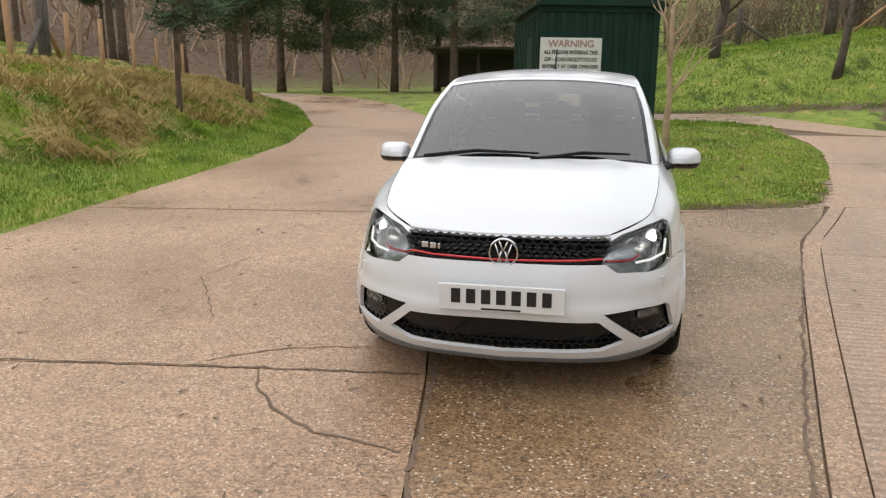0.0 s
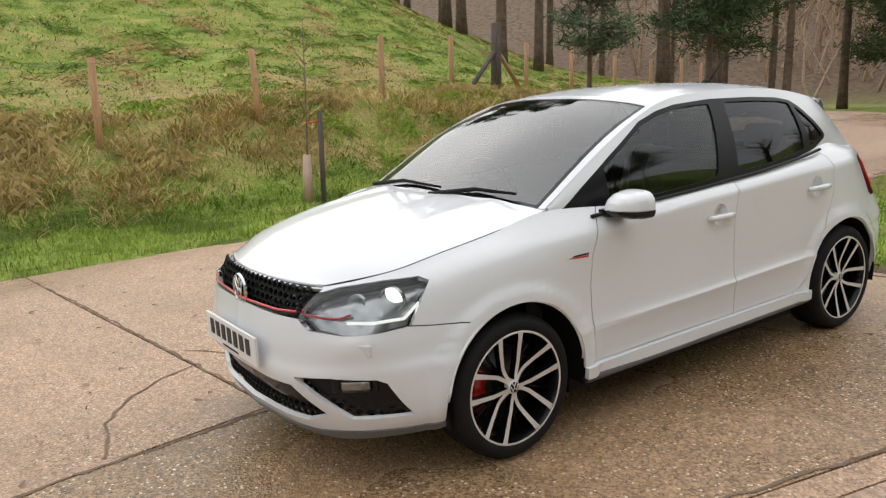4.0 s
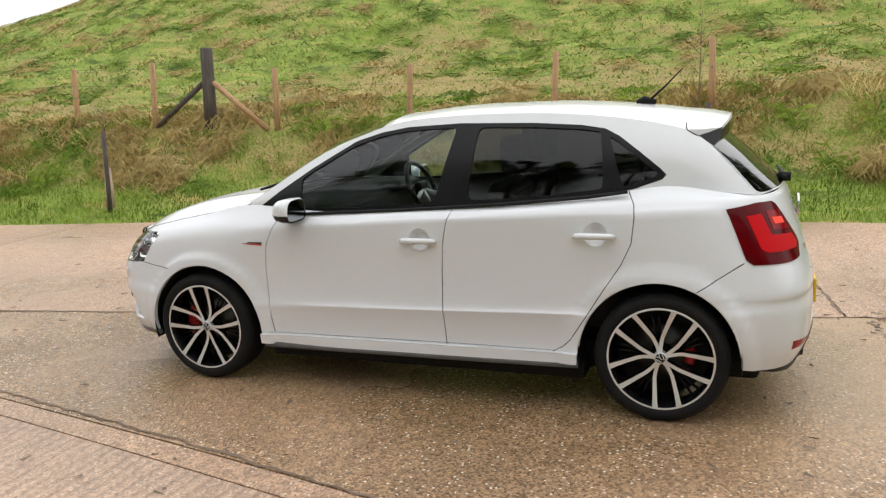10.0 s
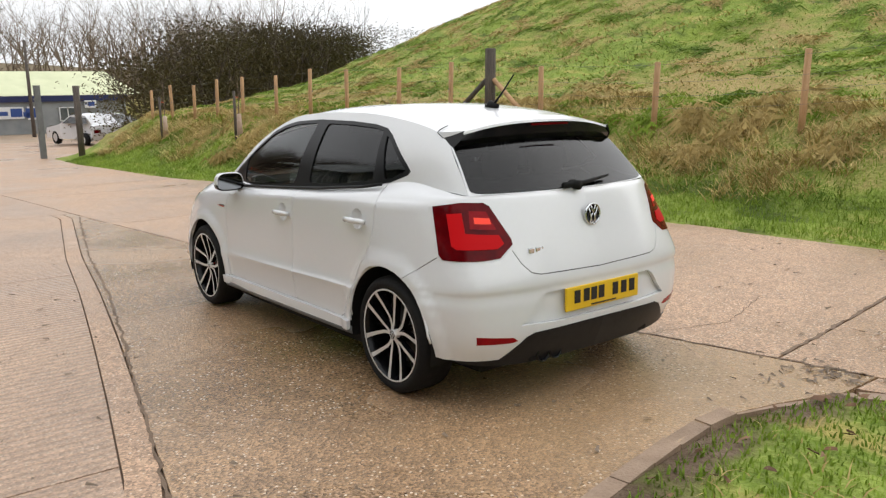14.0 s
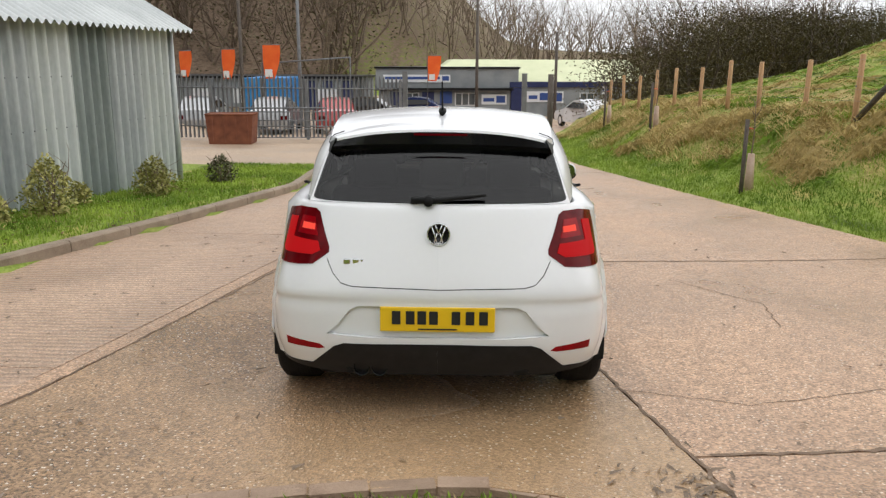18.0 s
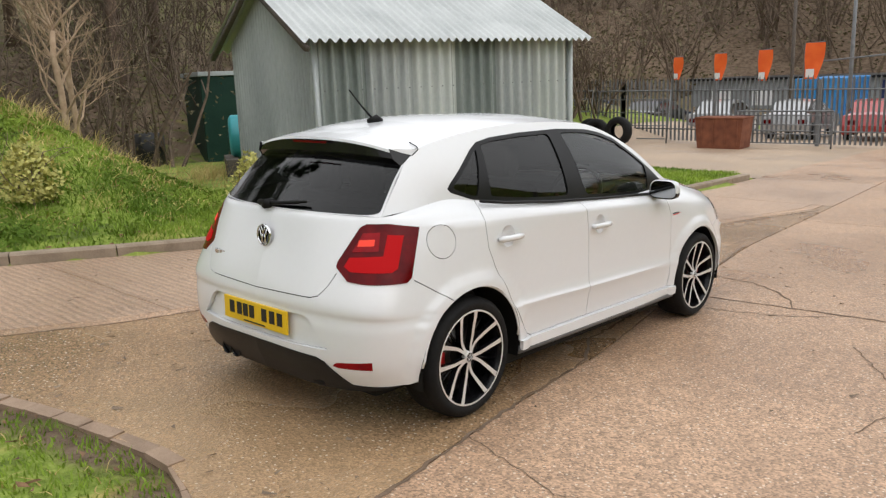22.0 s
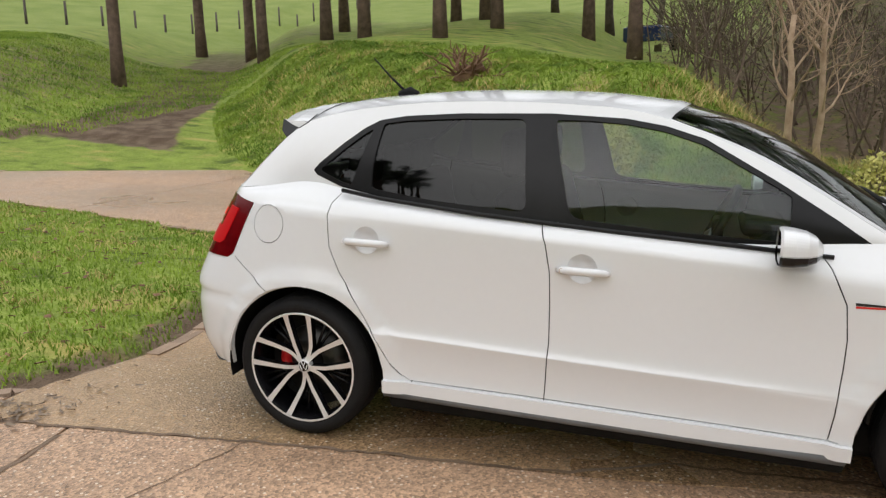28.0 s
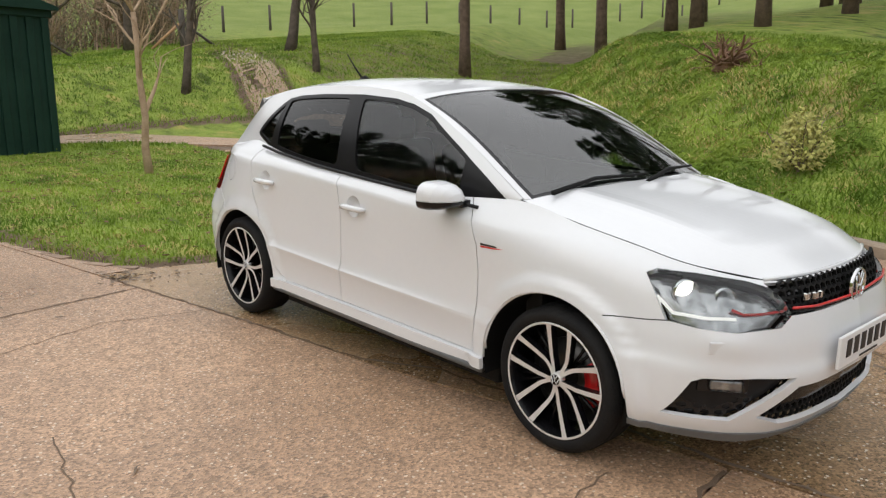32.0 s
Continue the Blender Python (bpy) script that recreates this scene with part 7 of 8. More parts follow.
part("root_mass", mesh_of("root_mass", *lim), M_ROOT, stump)
part("butt", tube([(-.1, 0, 0), (0, -.1, .3), (.05, -.35, .42)], [.2, .17, .12], 9), M_ROOT, stump)

# ---- thickets and woods far off ----


def thicket(name, label, spots, seed, m_twig, m_leaf=None, leaf_n=0, h=(2, 4), depth=2, stems=3, leaf=.22):
    rn = random.Random(seed)
    limbs, leaves = ([], []), ([], [])
    for x, y in spots:
        z = gz(x, y) - .1
        H = rn.uniform(*h)
        for _ in range(stems):
            grow(rn, (x + rn.gauss(0, .3), y + rn.gauss(0, .3), z), (rn.gauss(0, .35), rn.gauss(0, .35), 1), H * .6, .012 * H, depth, limbs, .5, 4, .14, .68, (2, 3))
        for _ in range(leaf_n):
            p = Vector((x + rn.gauss(0, H * .25), y + rn.gauss(0, H * .25), z + rn.uniform(.05, .8) * H))
            d = Vector((rn.gauss(0, 1), rn.gauss(0, 1), rn.gauss(.3, .6))).normalized()
            s = d.orthogonal().normalized() * leaf * .27
            i0 = len(leaves[0])
            leaves[0].extend([p - s, p + d * leaf, p + s])
            leaves[1].append((i0, i0 + 1, i0 + 2))
    ob = tagged(new(name, mesh_of(name, *limbs, m_twig)), label, "woodland", kind="stuff")
    if leaf_n:
        part("foliage", mesh_of("foliage", *leaves, smooth=False), m_leaf, ob)
    return ob


rn = random.Random(77)
spots = [(12.5 + rn.random() ** 1.5 * 20, -22 + rn.random() * 22.5) for _ in range(210)]
thicket("bramble_thicket", "brown tangled thicket of brambles and bare shrubs on a slope", [p for p in spots if p[1] < .5 - (p[0] < 14) * 2], 78, M_BRAMBLE, M_SCRUB, 150, (1.8, 4.2), 2, 4, .09)
spots = [(-40 + rn.random() * 120, -66 - rn.random() * 45) for _ in range(330)]
thicket("far_woods", "bare grey-brown winter woods on the far hillside", [p for p in spots if p[0] > 6], 79, M_BRAMBLE, M_SCRUB, 120, (9, 15), 3, 3, .34)
thicket("far_woods", "low bare winter trees on the skyline", [p for p in spots if p[0] <= 6], 84, M_TWIG, M_SCRUB, 30, (7, 11), 3, 2)
spots = [(25 + rn.random() * 40, -62 + rn.random() * 45) for _ in range(110)]
thicket("far_woods", "bare brown winter woods behind the yard", spots, 80, M_BRAMBLE, M_SCRUB, 150, (6, 11), 3, 3, .34)
spots = [(-7.2 - 15 * q + rn.gauss(0, .9), -29 - 9 * q + rn.gauss(0, 1.5)) for q in (rn.random() for _ in range(58))] + [(-30 + rn.gauss(0, 8), -72 + rn.gauss(0, 7)) for _ in range(16)]
thicket("evergreen_thicket", "dark rounded bushes along the hill's skyline", spots, 81, M_BARK, M_SCRUB, 1500, (3.6, 5.6), 2, 3, .13)
spots = [(2.6 + rn.random() * 8.6, 24 + rn.random() * 7) for _ in range(76)]
thicket("brushwood", "brown tangle of bare brushwood beyond the grassy rise", spots, 85, M_PALETWIG, M_SCRUB, 200, (1.6, 3.5), 2, 4, .1)
spots = [(-42 + rn.random() * 46, 40 + rn.random() * 40) for _ in range(190)]
thicket("far_woods", "bare reddish brown woods on the valley side", spots, 82, M_PALETWIG, M_LEAF, 14, (6, 11), 3, 2)

# ---- yard to the south ----


def flat_box(parent, name, lo, hi, m, bev=0.0, label=""):
    return part(name, box(lo, hi, bev), m, parent, label)


palisade = thing("palisade_fence", "grey galvanised palisade fence round the sales yard", "fence")


def palisade_run(p, q, h=2.15):
    p, q = Vector(p), Vector(q)
    L = (q - p).length
    d = (q - p) / L
    n = int(L / .145)
    for i in range(n + 1):
        c = p + d * i * .145
        z = float(pad(c.x, c.y))
        me = PALE_ME
        ob = new("pale", me)
        ob.parent = palisade
        ob.matrix_basis = pose(c.x, c.y, z + .05, 0, 0, math.degrees(math.atan2(d.y, d.x)))
    for h_ in (.45, 1.75):
        part("rail", tube([(p.x, p.y + .05, float(pad(*p)) + h_), (q.x, q.y + .05, float(pad(*q)) + h_)], .03, 4), M_STEEL, palisade)
    k = max(1, int(L / 2.75))
    for i in range(k + 1):
        c = p + d * L * i / k
        z = float(pad(c.x, c.y))
        part("post", box((c.x - .05, c.y + .06, z - .05), (c.x + .05, c.y + .16, z + h - .1)), M_STEEL, palisade)


b = bmesh.new()
v = [b.verts.new(c) for c in ((-.036, 0, 0), (0, -.02, 0), (.036, 0, 0), (-.036, 0, 2.0), (0, -.02, 2.0), (.036, 0, 2.0), (0, -.01, 2.15))]
for f in ((0, 1, 4, 3), (1, 2, 5, 4), (3, 4, 6), (4, 5, 6)):
    b.faces.new([v[i] for i in f])
PALE_ME = bpy.data.meshes.new("pale")
b.to_mesh(PALE_ME)
b.free()
PALE_ME.materials.append(M_STEEL)
palisade_run((1.9, -22.8), (11.5, -21.6))
palisade_run((11.5, -21.6), (25, -20.5))

for x, y, nm in ((1.75, -22.9, "gate_post"), (-2.55, -24.4, "gate_post")):
    z = float(pad(x, y))
    g = thing(nm, "tall square galvanised steel gate post", "post", "gate posts")
    flat_box(g, "shaft", (x - .09, y - .09, z - .1), (x + .09, y + .09, z + 2.35), M_STEEL, .005)
    flat_box(g, "cap", (x - .10, y - .10, z + 2.35), (x + .10, y + .10, z + 2.37), M_STEEL)
leaf = thing("yard_gate", "open galvanised palisade gate leaf folded back", "gate")
z = float(pad(-2.6, -25))
for i in range(9):
    c = (-2.62 - .02 * i, -24.6 - .33 * i * .55)
    ob = new("pale", PALE_ME)
    ob.parent = leaf
    ob.matrix_basis = pose(c[0], c[1], z + .1, 0, 0, 80)
for h_ in (.3, 1.9):
    part("rail", tube([(-2.62, -24.6, z + h_), (-2.8, -26.3, z + h_)], .03, 4), M_STEEL, leaf)
tp = thing("timber_gate_post", "weathered brown timber post beside the gate", "post")
part("shaft", tube([(-3.3, -22.5, float(pad(-3.3, -22.5))), (-3.3, -22.5, float(pad(-3.3, -22.5)) + 2.3)], .1, 8), M_OLDPOST, tp)

# sales building
M_BLOCK = mat("grey painted blockwork", (0.2, 0.215, 0.225), (0.28, 0.295, 0.3), 1.5, .8, .2, 30)
M_NAVY = mat("navy cladding", (0.012, 0.018, 0.075), (0.02, 0.03, 0.11), 2, .5)
M_CREAM = mat("pale yellow green roof", (0.52, 0.55, 0.34), (0.62, 0.64, 0.42), 1.0, .7)
M_SIGNW = mat("white sign face", (0.66, 0.67, 0.68), (0.72, 0.73, 0.74), 3, .5)
M_SIGNB = mat("blue print", (0.03, 0.07, 0.25), None, 3, .6)
M_FLAGW = mat("white flag cloth", (0.7, 0.68, 0.66), None, 3, .7)
M_ORANGE = mat("orange flag cloth", (0.78, 0.10, 0.012), (0.85, 0.15, 0.02), 3, .7)
BLD = thing("sales_building", "low grey and navy sales building with white signs", "building")
BLD.matrix_world = pose(0, -47.5, float(pad(0, -42)) - .05, 0, 0, 3) @ Matrix.Diagonal((.97, 1, .76, 1))
flat_box(BLD, "wall", (-12.5, -6, 0), (-3.6, 0, 2.55), M_BLOCK)
flat_box(BLD, "wall", (-3.6, -6, 0), (5.2, .25, 2.5), M_BLOCK)
flat_box(BLD, "upper_wall", (-4.2, -6, 2.5), (5.4, .1, 4.1), M_BLOCK, 0, "grey upper storey band")
flat_box(BLD, "parapet", (-4.3, -6, 4.1), (5.5, .2, 4.25), M_TRIM)
flat_box(BLD, "fascia", (-12.6, -.1, 2.55), (-3.6, .15, 3.0), M_NAVY, 0, "navy fascia board")
flat_box(BLD, "canopy", (-3.8, .05, 2.3), (5.4, .75, 2.5), M_TRIM)
part("roof", prism([(-14, 3.0), (2, 3.0), (2, 3.2), (0, 4.9), (-13, 4.9)], lambda a, b_, d: (a, -1.2 - 2.0 * (b_ - 3.0) - d, b_), 9), M_CREAM, BLD, "pale cream roof")
flat_box(BLD, "navy_panel", (-4.6, .02, 0), (-3.7, .12, 2.5), M_NAVY)
flat_box(BLD, "navy_door", (3.6, .26, 0), (4.4, .32, 2.15), M_NAVY)
flat_box(BLD, "navy_door", (1.5, .26, 0), (2.3, .32, 2.15), M_NAVY)
M_PANE = mat("dull window pane", (0.05, 0.06, 0.065), (0.12, 0.13, 0.135), 2, .15)
for x0, x1, y_ in ((-1.3, .1, .27), (2.5, 3.4, .27), (-9.4, -8.4, .02)):
    wdw = part("window", box((x0, y_, 1.0), (x1, y_ + .05, 2.1)), M_SIGNW, BLD, "white framed window")
    n = 3 if x1 - x0 > 1.2 else 2
    for i in range(n):
        a = x0 + .06 + (x1 - x0 - .06) / n * i
        part("pane", box((a, y_ + .052, 1.07), (a + (x1 - x0) / n - .09, y_ + .06, 2.03)), M_PANE, wdw)
for x0, x1, z0, z1, y_ in ((.4, 4.9, 2.95, 3.6, .12), (-3.4, -1.7, 1.1, 1.95, .27), (-6.4, -4.8, 1.3, 2.2, .02), (-7.3, -6.6, 1.2, 2.2, .02), (-10.6, -9.9, 2.0, 2.6, .16)):
    sg = part("sign", box((x0, y_, z0), (x1, y_ + .05, z1)), M_SIGNW, BLD, "white sign with dark bars for its writing")
    part("mark", box((x0 + .1, y_ + .052, z0 + .15), (x0 + .1 + (z1 - z0) * .7, y_ + .058, z1 - .12)), M_SIGNB, sg)
    part("print_bar", box((x0 + .25 + (z1 - z0) * .7, y_ + .052, z0 + .25), (x1 - .12, y_ + .058, z0 + .25 + (z1 - z0) * .35)), M_SIGNB, sg)
flat_box(BLD, "notice", (.3, .27, 1.2), (1.1, .33, 2.2), M_SIGNB, 0, "blue notice board")
EAST = thing("navy_workshop", "low grey and navy workshop behind the palisade fence", "building", "", pose(14, -50, -1.9, 0, 0, -6) @ Matrix.Diagonal((1, 1, .7, 1)))
flat_box(EAST, "wall", (-7, -7, 0), (9, 0, 3.6), M_BLOCK)
for i in range(4):
    flat_box(EAST, "navy_panel", (-7 + i * 1.3, .02, 0), (-6.3 + i * 1.3, .07, 3.4), M_NAVY)
flat_box(EAST, "roof", (-7.3, -7.3, 3.6), (9.3, .3, 3.85), M_TRIM, .02)
for i in range(5):
    flat_box(EAST, "window", (-6 + i * 3, .02, 1.2), (-4.6 + i * 3, .08, 2.6), M_SIGNW)
cont = thing("blue_container", "bright blue steel container in the yard", "container", "", pose(11.3, -44, float(pad(11, -42)), 0, 0, 93))
flat_box(cont, "body", (-3, -1.2, .1), (3, 1.2, 2.5), mat("blue steel", (0.02, 0.16, 0.42), (0.03, 0.22, 0.5), 2, .5), .03)
for i in range(20):
    flat_box(cont, "rib", (-2.9 + i * .3, 1.2, .2), (-2.78 + i * .3, 1.24, 2.4), cont.children[0].data.materials[0], .01)

# flags, lamp column, pole, frame
for i, (x, y, h, w_, hf) in enumerate(((14.2, -30.6, 3.3, .45, 1.0), (12.4, -30.9, 3.4, .55, 1.15), (10.6, -31.3, 3.5, .6, 1.3), (8.9, -32.0, 3.75, .8, 1.5), (1.5, -37.5, 3.6, .7, 1.3))):
    z = float(pad(x, y))
    f = thing("sales_flag", "orange upright sales flag with pale lower print on a pole", "flag", "sales flags", pose(x, y, z, 0, 0, 0))
    part("pole", tube([(0, 0, 0), (0, 0, h), (-w_, 0, h + .03)], .02, 6), M_STEEL, f)
    k = 10
    V = []
    for j in range(k + 1):
        t = j / k
        for u in (0, .33, .66, 1):
            V.append((-w_ * u * (1 - .35 * t * t) - .02, .06 * math.sin(5 * t + 3 * u), h - hf * t))
    F = [(j * 4 + q, j * 4 + q + 1, j * 4 + q + 5, j * 4 + q + 4) for j in range(k) for q in range(3)]
    part("cloth", mesh_of("cloth", V, F), M_ORANGE, f)
    part("print_bar", box((-w_ * .55, .07, h - hf * .95), (-w_ * .12, .08, h - hf * .72)), M_FLAGW, f)
col = thing("lamp_column", "tall grey steel lamp column in the yard", "lamp post", "", pose(7.6, -34, -1.5))
part("shaft", tube([(0, 0, 0), (0, 0, 3), (0, 0, 8.5)], [.1, .085, .06], 10), M_STEEL, col)
part("lamp_head", box((-.6, -.12, 8.4), (.1, .12, 8.55), .03), M_STEEL, col)
for x, y, h in ((-1.3, -45.6, 7.5), (-6.3, -46, 5.5), (11.5, -38, 8)):
    p = thing("timber_pole", "dark timber service pole", "pole", "service poles", pose(x, y, -1.9))
    part("shaft", tube([(0, 0, 0), (0, 0, h)], [.11, .08], 8), M_OLDPOST, p)
# a plain steel frame, two uprights and a crossbar, not for any game
fr = thing("goalpost", "thin grey steel frame standing over the yard", "goalpost")
part("bar", tube([(9.2, -33, -1.4), (9.2, -33, 1.65), (5.0, -33, 1.95), (5.0, -33, -1.4)], .05, 6), M_STEEL, fr)

# rusty skip, tyres, hurdles
skip = thing("rusty_skip", "rust brown steel skip on the yard's edge", "skip", "", pose(7.0, -19.7, float(pad(7.1, -19.7)), 0, 0, 3) @ Matrix.Diagonal((.72, .8, .88, 1)))
b = box((-1.0, -.55, 0), (1.0, .55, 1.05))
for v in b.verts:
    v.co.x *= .9 if v.co.z < .5 else 1.02
part("body", b, M_RUST, skip)
part("rim", tube([(-1.02, -.56, 1.05), (1.02, -.56, 1.05), (1.02, .56, 1.05), (-1.02, .56, 1.05), (-1.02, -.56, 1.05)], .03, 4), M_RUST, skip)
for i in range(4):
    flat_box(skip, "rib", (-.8 + i * .5, .55, .1), (-.74 + i * .5, .585, 1.0), M_RUST)
for x, y, r, turn in ((11.0, -18.9, .42, 8), (11.35, -19.1, .42, 4), (10.1, -18.8, .46, -6)):
    t = thing("old_tyre", "large worn black tyre leaning upright on the grass", "tyre", "old tyres", pose(x, y, float(pad(x, y)) + r, 0, 0, 90 + turn))
    part("carcass", lathe([(-.12, r * .55), (-.14, r * .75), (-.11, r * .97), (0, r), (.11, r * .97), (.14, r * .75), (.12, r * .55), (.1, r * .53)], 36), M_TYRE, t)
for i, (x, y, w_, tilt) in enumerate(((10.6, -20.4, 2.6, 10), (5.6, -20.6, 2.8, 6), (13.5, -20.3, 2.6, 8))):
    z = float(pad(x, y))
    hd = thing("steel_hurdle", "galvanised tubular hurdle leaning on the palisade", "hurdle", "hurdles", pose(x, y, z, tilt, 0, 4))
    hh = 1.75 if i != 1 else 1.1
    part("frame", tube([(-w_ / 2, 0, 0), (-w_ / 2, 0, hh), (w_ / 2, 0, hh), (w_ / 2, 0, 0)], .028, 6), M_STEEL, hd)
    for j in range(4):
        part("bar", tube([(-w_ / 2, 0, .15 + j * hh * .25), (w_ / 2, 0, .15 + j * hh * .25)], .018, 5), M_STEEL, hd)


# parked cars in the yard


def parked_car(x, y, yaw, paint, label, s=1.0):
    c = thing("parked_car", label, "car", "parked cars", pose(x, y, float(pad(x, y)), 0, 0, yaw))
    prof = [(-2.1, .35), (-2.15, .6), (-2.0, .78), (-1.2, .9), (-.75, .98), (-.2, 1.38), (.5, 1.46), (1.2, 1.4), (1.75, 1.05), (2.05, .98), (2.15, .6), (2.1, .35)]
    rows = []
    for a, h in prof:
        w_ = .86 if h < 1.0 else .62
        rows.append([(-w_ * .97, a, .28), (-w_, a, min(h, .6)), (-w_, a, h - .02), (-w_ * .6, a, h), (0, a, h + .015), (w_ * .6, a, h), (w_, a, h - .02), (w_, a, min(h, .6)), (w_ * .97, a, .28)])
    part("body", bm_from(np.array(rows) * s, False), paint, c)
    for sd in (1, -1):
        part("side_window", prism([(-.72, 1.0), (-.25, 1.34), (.5, 1.4), (1.15, 1.34), (1.6, 1.05)], lambda a, b_, d, sd=sd: (sd * (.80 - .25 * (b_ - 1.0) / .4 + d) * s, a * s, b_ * s), .01), M_GLOSSBLACK, c)
        for a in (-1.3, 1.28):
            w = part("wheel", lathe([(-.09, .18), (-.1, .3), (0, .32), (.1, .3), (.1, .2)], 24), M_TYRE, c)
            w.location = (sd * .76 * s, a * s, .32)
            r_ = part("rim", lathe([(.09, .001), (.1, .19)], 12) if sd > 0 else lathe([(-.09, .001), (-.1, .19)], 12), M_CUT, w)
    part("lamp", box((-.75, 2.1 * s, .65), (-.45, 2.16 * s, .8)), M_DARKRED, c)
    part("lamp", box((.45, 2.1 * s, .65), (.75, 2.16 * s, .8)), M_DARKRED, c)
    return c


P_BLUE = mat("dark blue paint", (0.012, 0.025, 0.10), (0.015, 0.03, 0.12), 3, .25, coat=1)
P_SILVER = mat("silver paint", (0.35, 0.36, 0.37), (0.4, 0.41, 0.42), 3, .3, metal=.5, coat=.8)
P_BLACK = mat("black paint", (0.012, 0.012, 0.014), None, 3, .25, coat=1)
P_REDC = mat("red car paint", (0.35, 0.02, 0.02), None, 3, .3, coat=1)
for x, y, yaw, p_, lb in ((2.9, -42.8, 82, P_BLUE, "dark blue saloon car parked by the sales building"), (5.2, -36.5, 80, P_BLACK, "black car parked behind the palisade fence"), (-6.6, -35.5, 14, M_PAINT, "white car parked beyond the gate"), (-9.0, -41, 20, P_BLACK, "dark car parked beyond the gate"), (10.3, -27.4, 8, P_SILVER, "silver car parked in the yard"), (13.2, -27.2, 6, P_BLACK, "black car parked in the yard"), (7.4, -27.6, 4, P_SILVER, "grey car parked in the yard"), (5.0, -28.2, 10, P_REDC, "red car parked in the yard"), (16.2, -27, 2, P_BLUE, "blue car parked in the yard"), (19.2, -26.8, 2, M_PAINT, "white car parked in the yard"), (13.7, -17.2, 60, P_SILVER, "silver green estate car parked past the shed")):
    parked_car(x, y, yaw, p_, lb)
# tank, box and trailer behind the shed
tank = thing("water_tank", "turquoise plastic tank on a timber stand", "tank", "", pose(9.9, -4.9, gz(9.9, -4.9) + .35))
M_TURQ = mat("turquoise plastic", (0.03, 0.26, 0.30), (0.05, 0.34, 0.38), 2, .45)
part("body", lathe([(-.5, .001), (-.5, .34), (-.45, .40), (.45, .40), (.5, .34), (.5, .001)], 28), M_TURQ, tank)
tank.matrix_world = pose(9.9, -4.9, gz(9.9, -4.9) + .77, 0, 0, 60)
for a in (-.35, 0, .35):
    part("band", lathe([(a * .62 - .04, .405), (a * .62, .415), (a * .62 + .04, .405)], 28), M_TURQ, tank)
stand = thing("timber_stand", "rough timber stand under the tank", "stand", "", pose(9.9, -4.9, gz(9.9, -4.9), 0, 0, 60))
for a in (-.5, .5):
    flat_box(stand, "sleeper", (a - .12, -.6, -.2), (a + .12, .6, .37), M_OLDPOST, .01)
dk = thing("dark_green_container", "dark green steel box container behind the shed", "container", "", pose(13.4, -8.5, gz(13.4, -8.5) - .5, 0, 0, 70))
flat_box(dk, "body", (-2.5, -1.1, 0), (2.5, 1.1, 2.4), M_GREENMETAL, .02)
flat_box(dk, "lid", (-2.55, -1.15, 2.4), (2.55, 1.15, 2.5), M_ZINC, .01)
bin_ = thing("black_bin", "black plastic water butt among brambles", "bin", "", pose(13.6, -4.6, gz(13.6, -4.6) - .05) @ Matrix.Diagonal((.7, .7, .75, 1)))
part("body", lathe([(0, .001), (0, .42), (.5, .46), (1.0, .44), (1.05, .001)], 24, "z"), M_BLACK, bin_)
trailer = thing("blue_trailer", "small dark blue trailer far off on the field", "trailer", "", pose(31, 1.9, gz(31, 1.9), 0, 0, 70))
b = box((-.8, -1.3, .35), (.8, 1.3, .95), .05)
part("body", b, P_BLUE, trailer)
part("deck", box((-.7, -1.2, .9), (.7, 1.2, .99)), M_BLACK, trailer)
for s_ in (-1, 1):
    w = part("wheel", lathe([(-.08, .1), (-.08, .28), (.08, .28), (.08, .1)], 18), M_TYRE, trailer)
    w.location = (s_ * .85, .1, .28)
# low barn to the north
barn = thing("dark_shelter", "low dark timber field shelter among the pines", "shelter", "", pose(-4.8, 33, gz(-4.8, 33), 0, 0, 8))
flat_box(barn, "back_wall", (-3, 1.4, 0), (3, 1.5, 1.7), M_OLDPOST)
for x in (-3, -1, 1, 2.9):
    flat_box(barn, "post", (x, -1.5, 0), (x + .12, -1.38, 1.6), M_OLDPOST)
part("roof", prism([(-3.3, 0), (3.3, 0), (3.3, .1), (-3.3, .1)], lambda a, b_, d: (a, -1.8 + d, 1.75 + b_ - .05 * d), 3.5), M_OLDPOST, barn)

# ---- grass ----


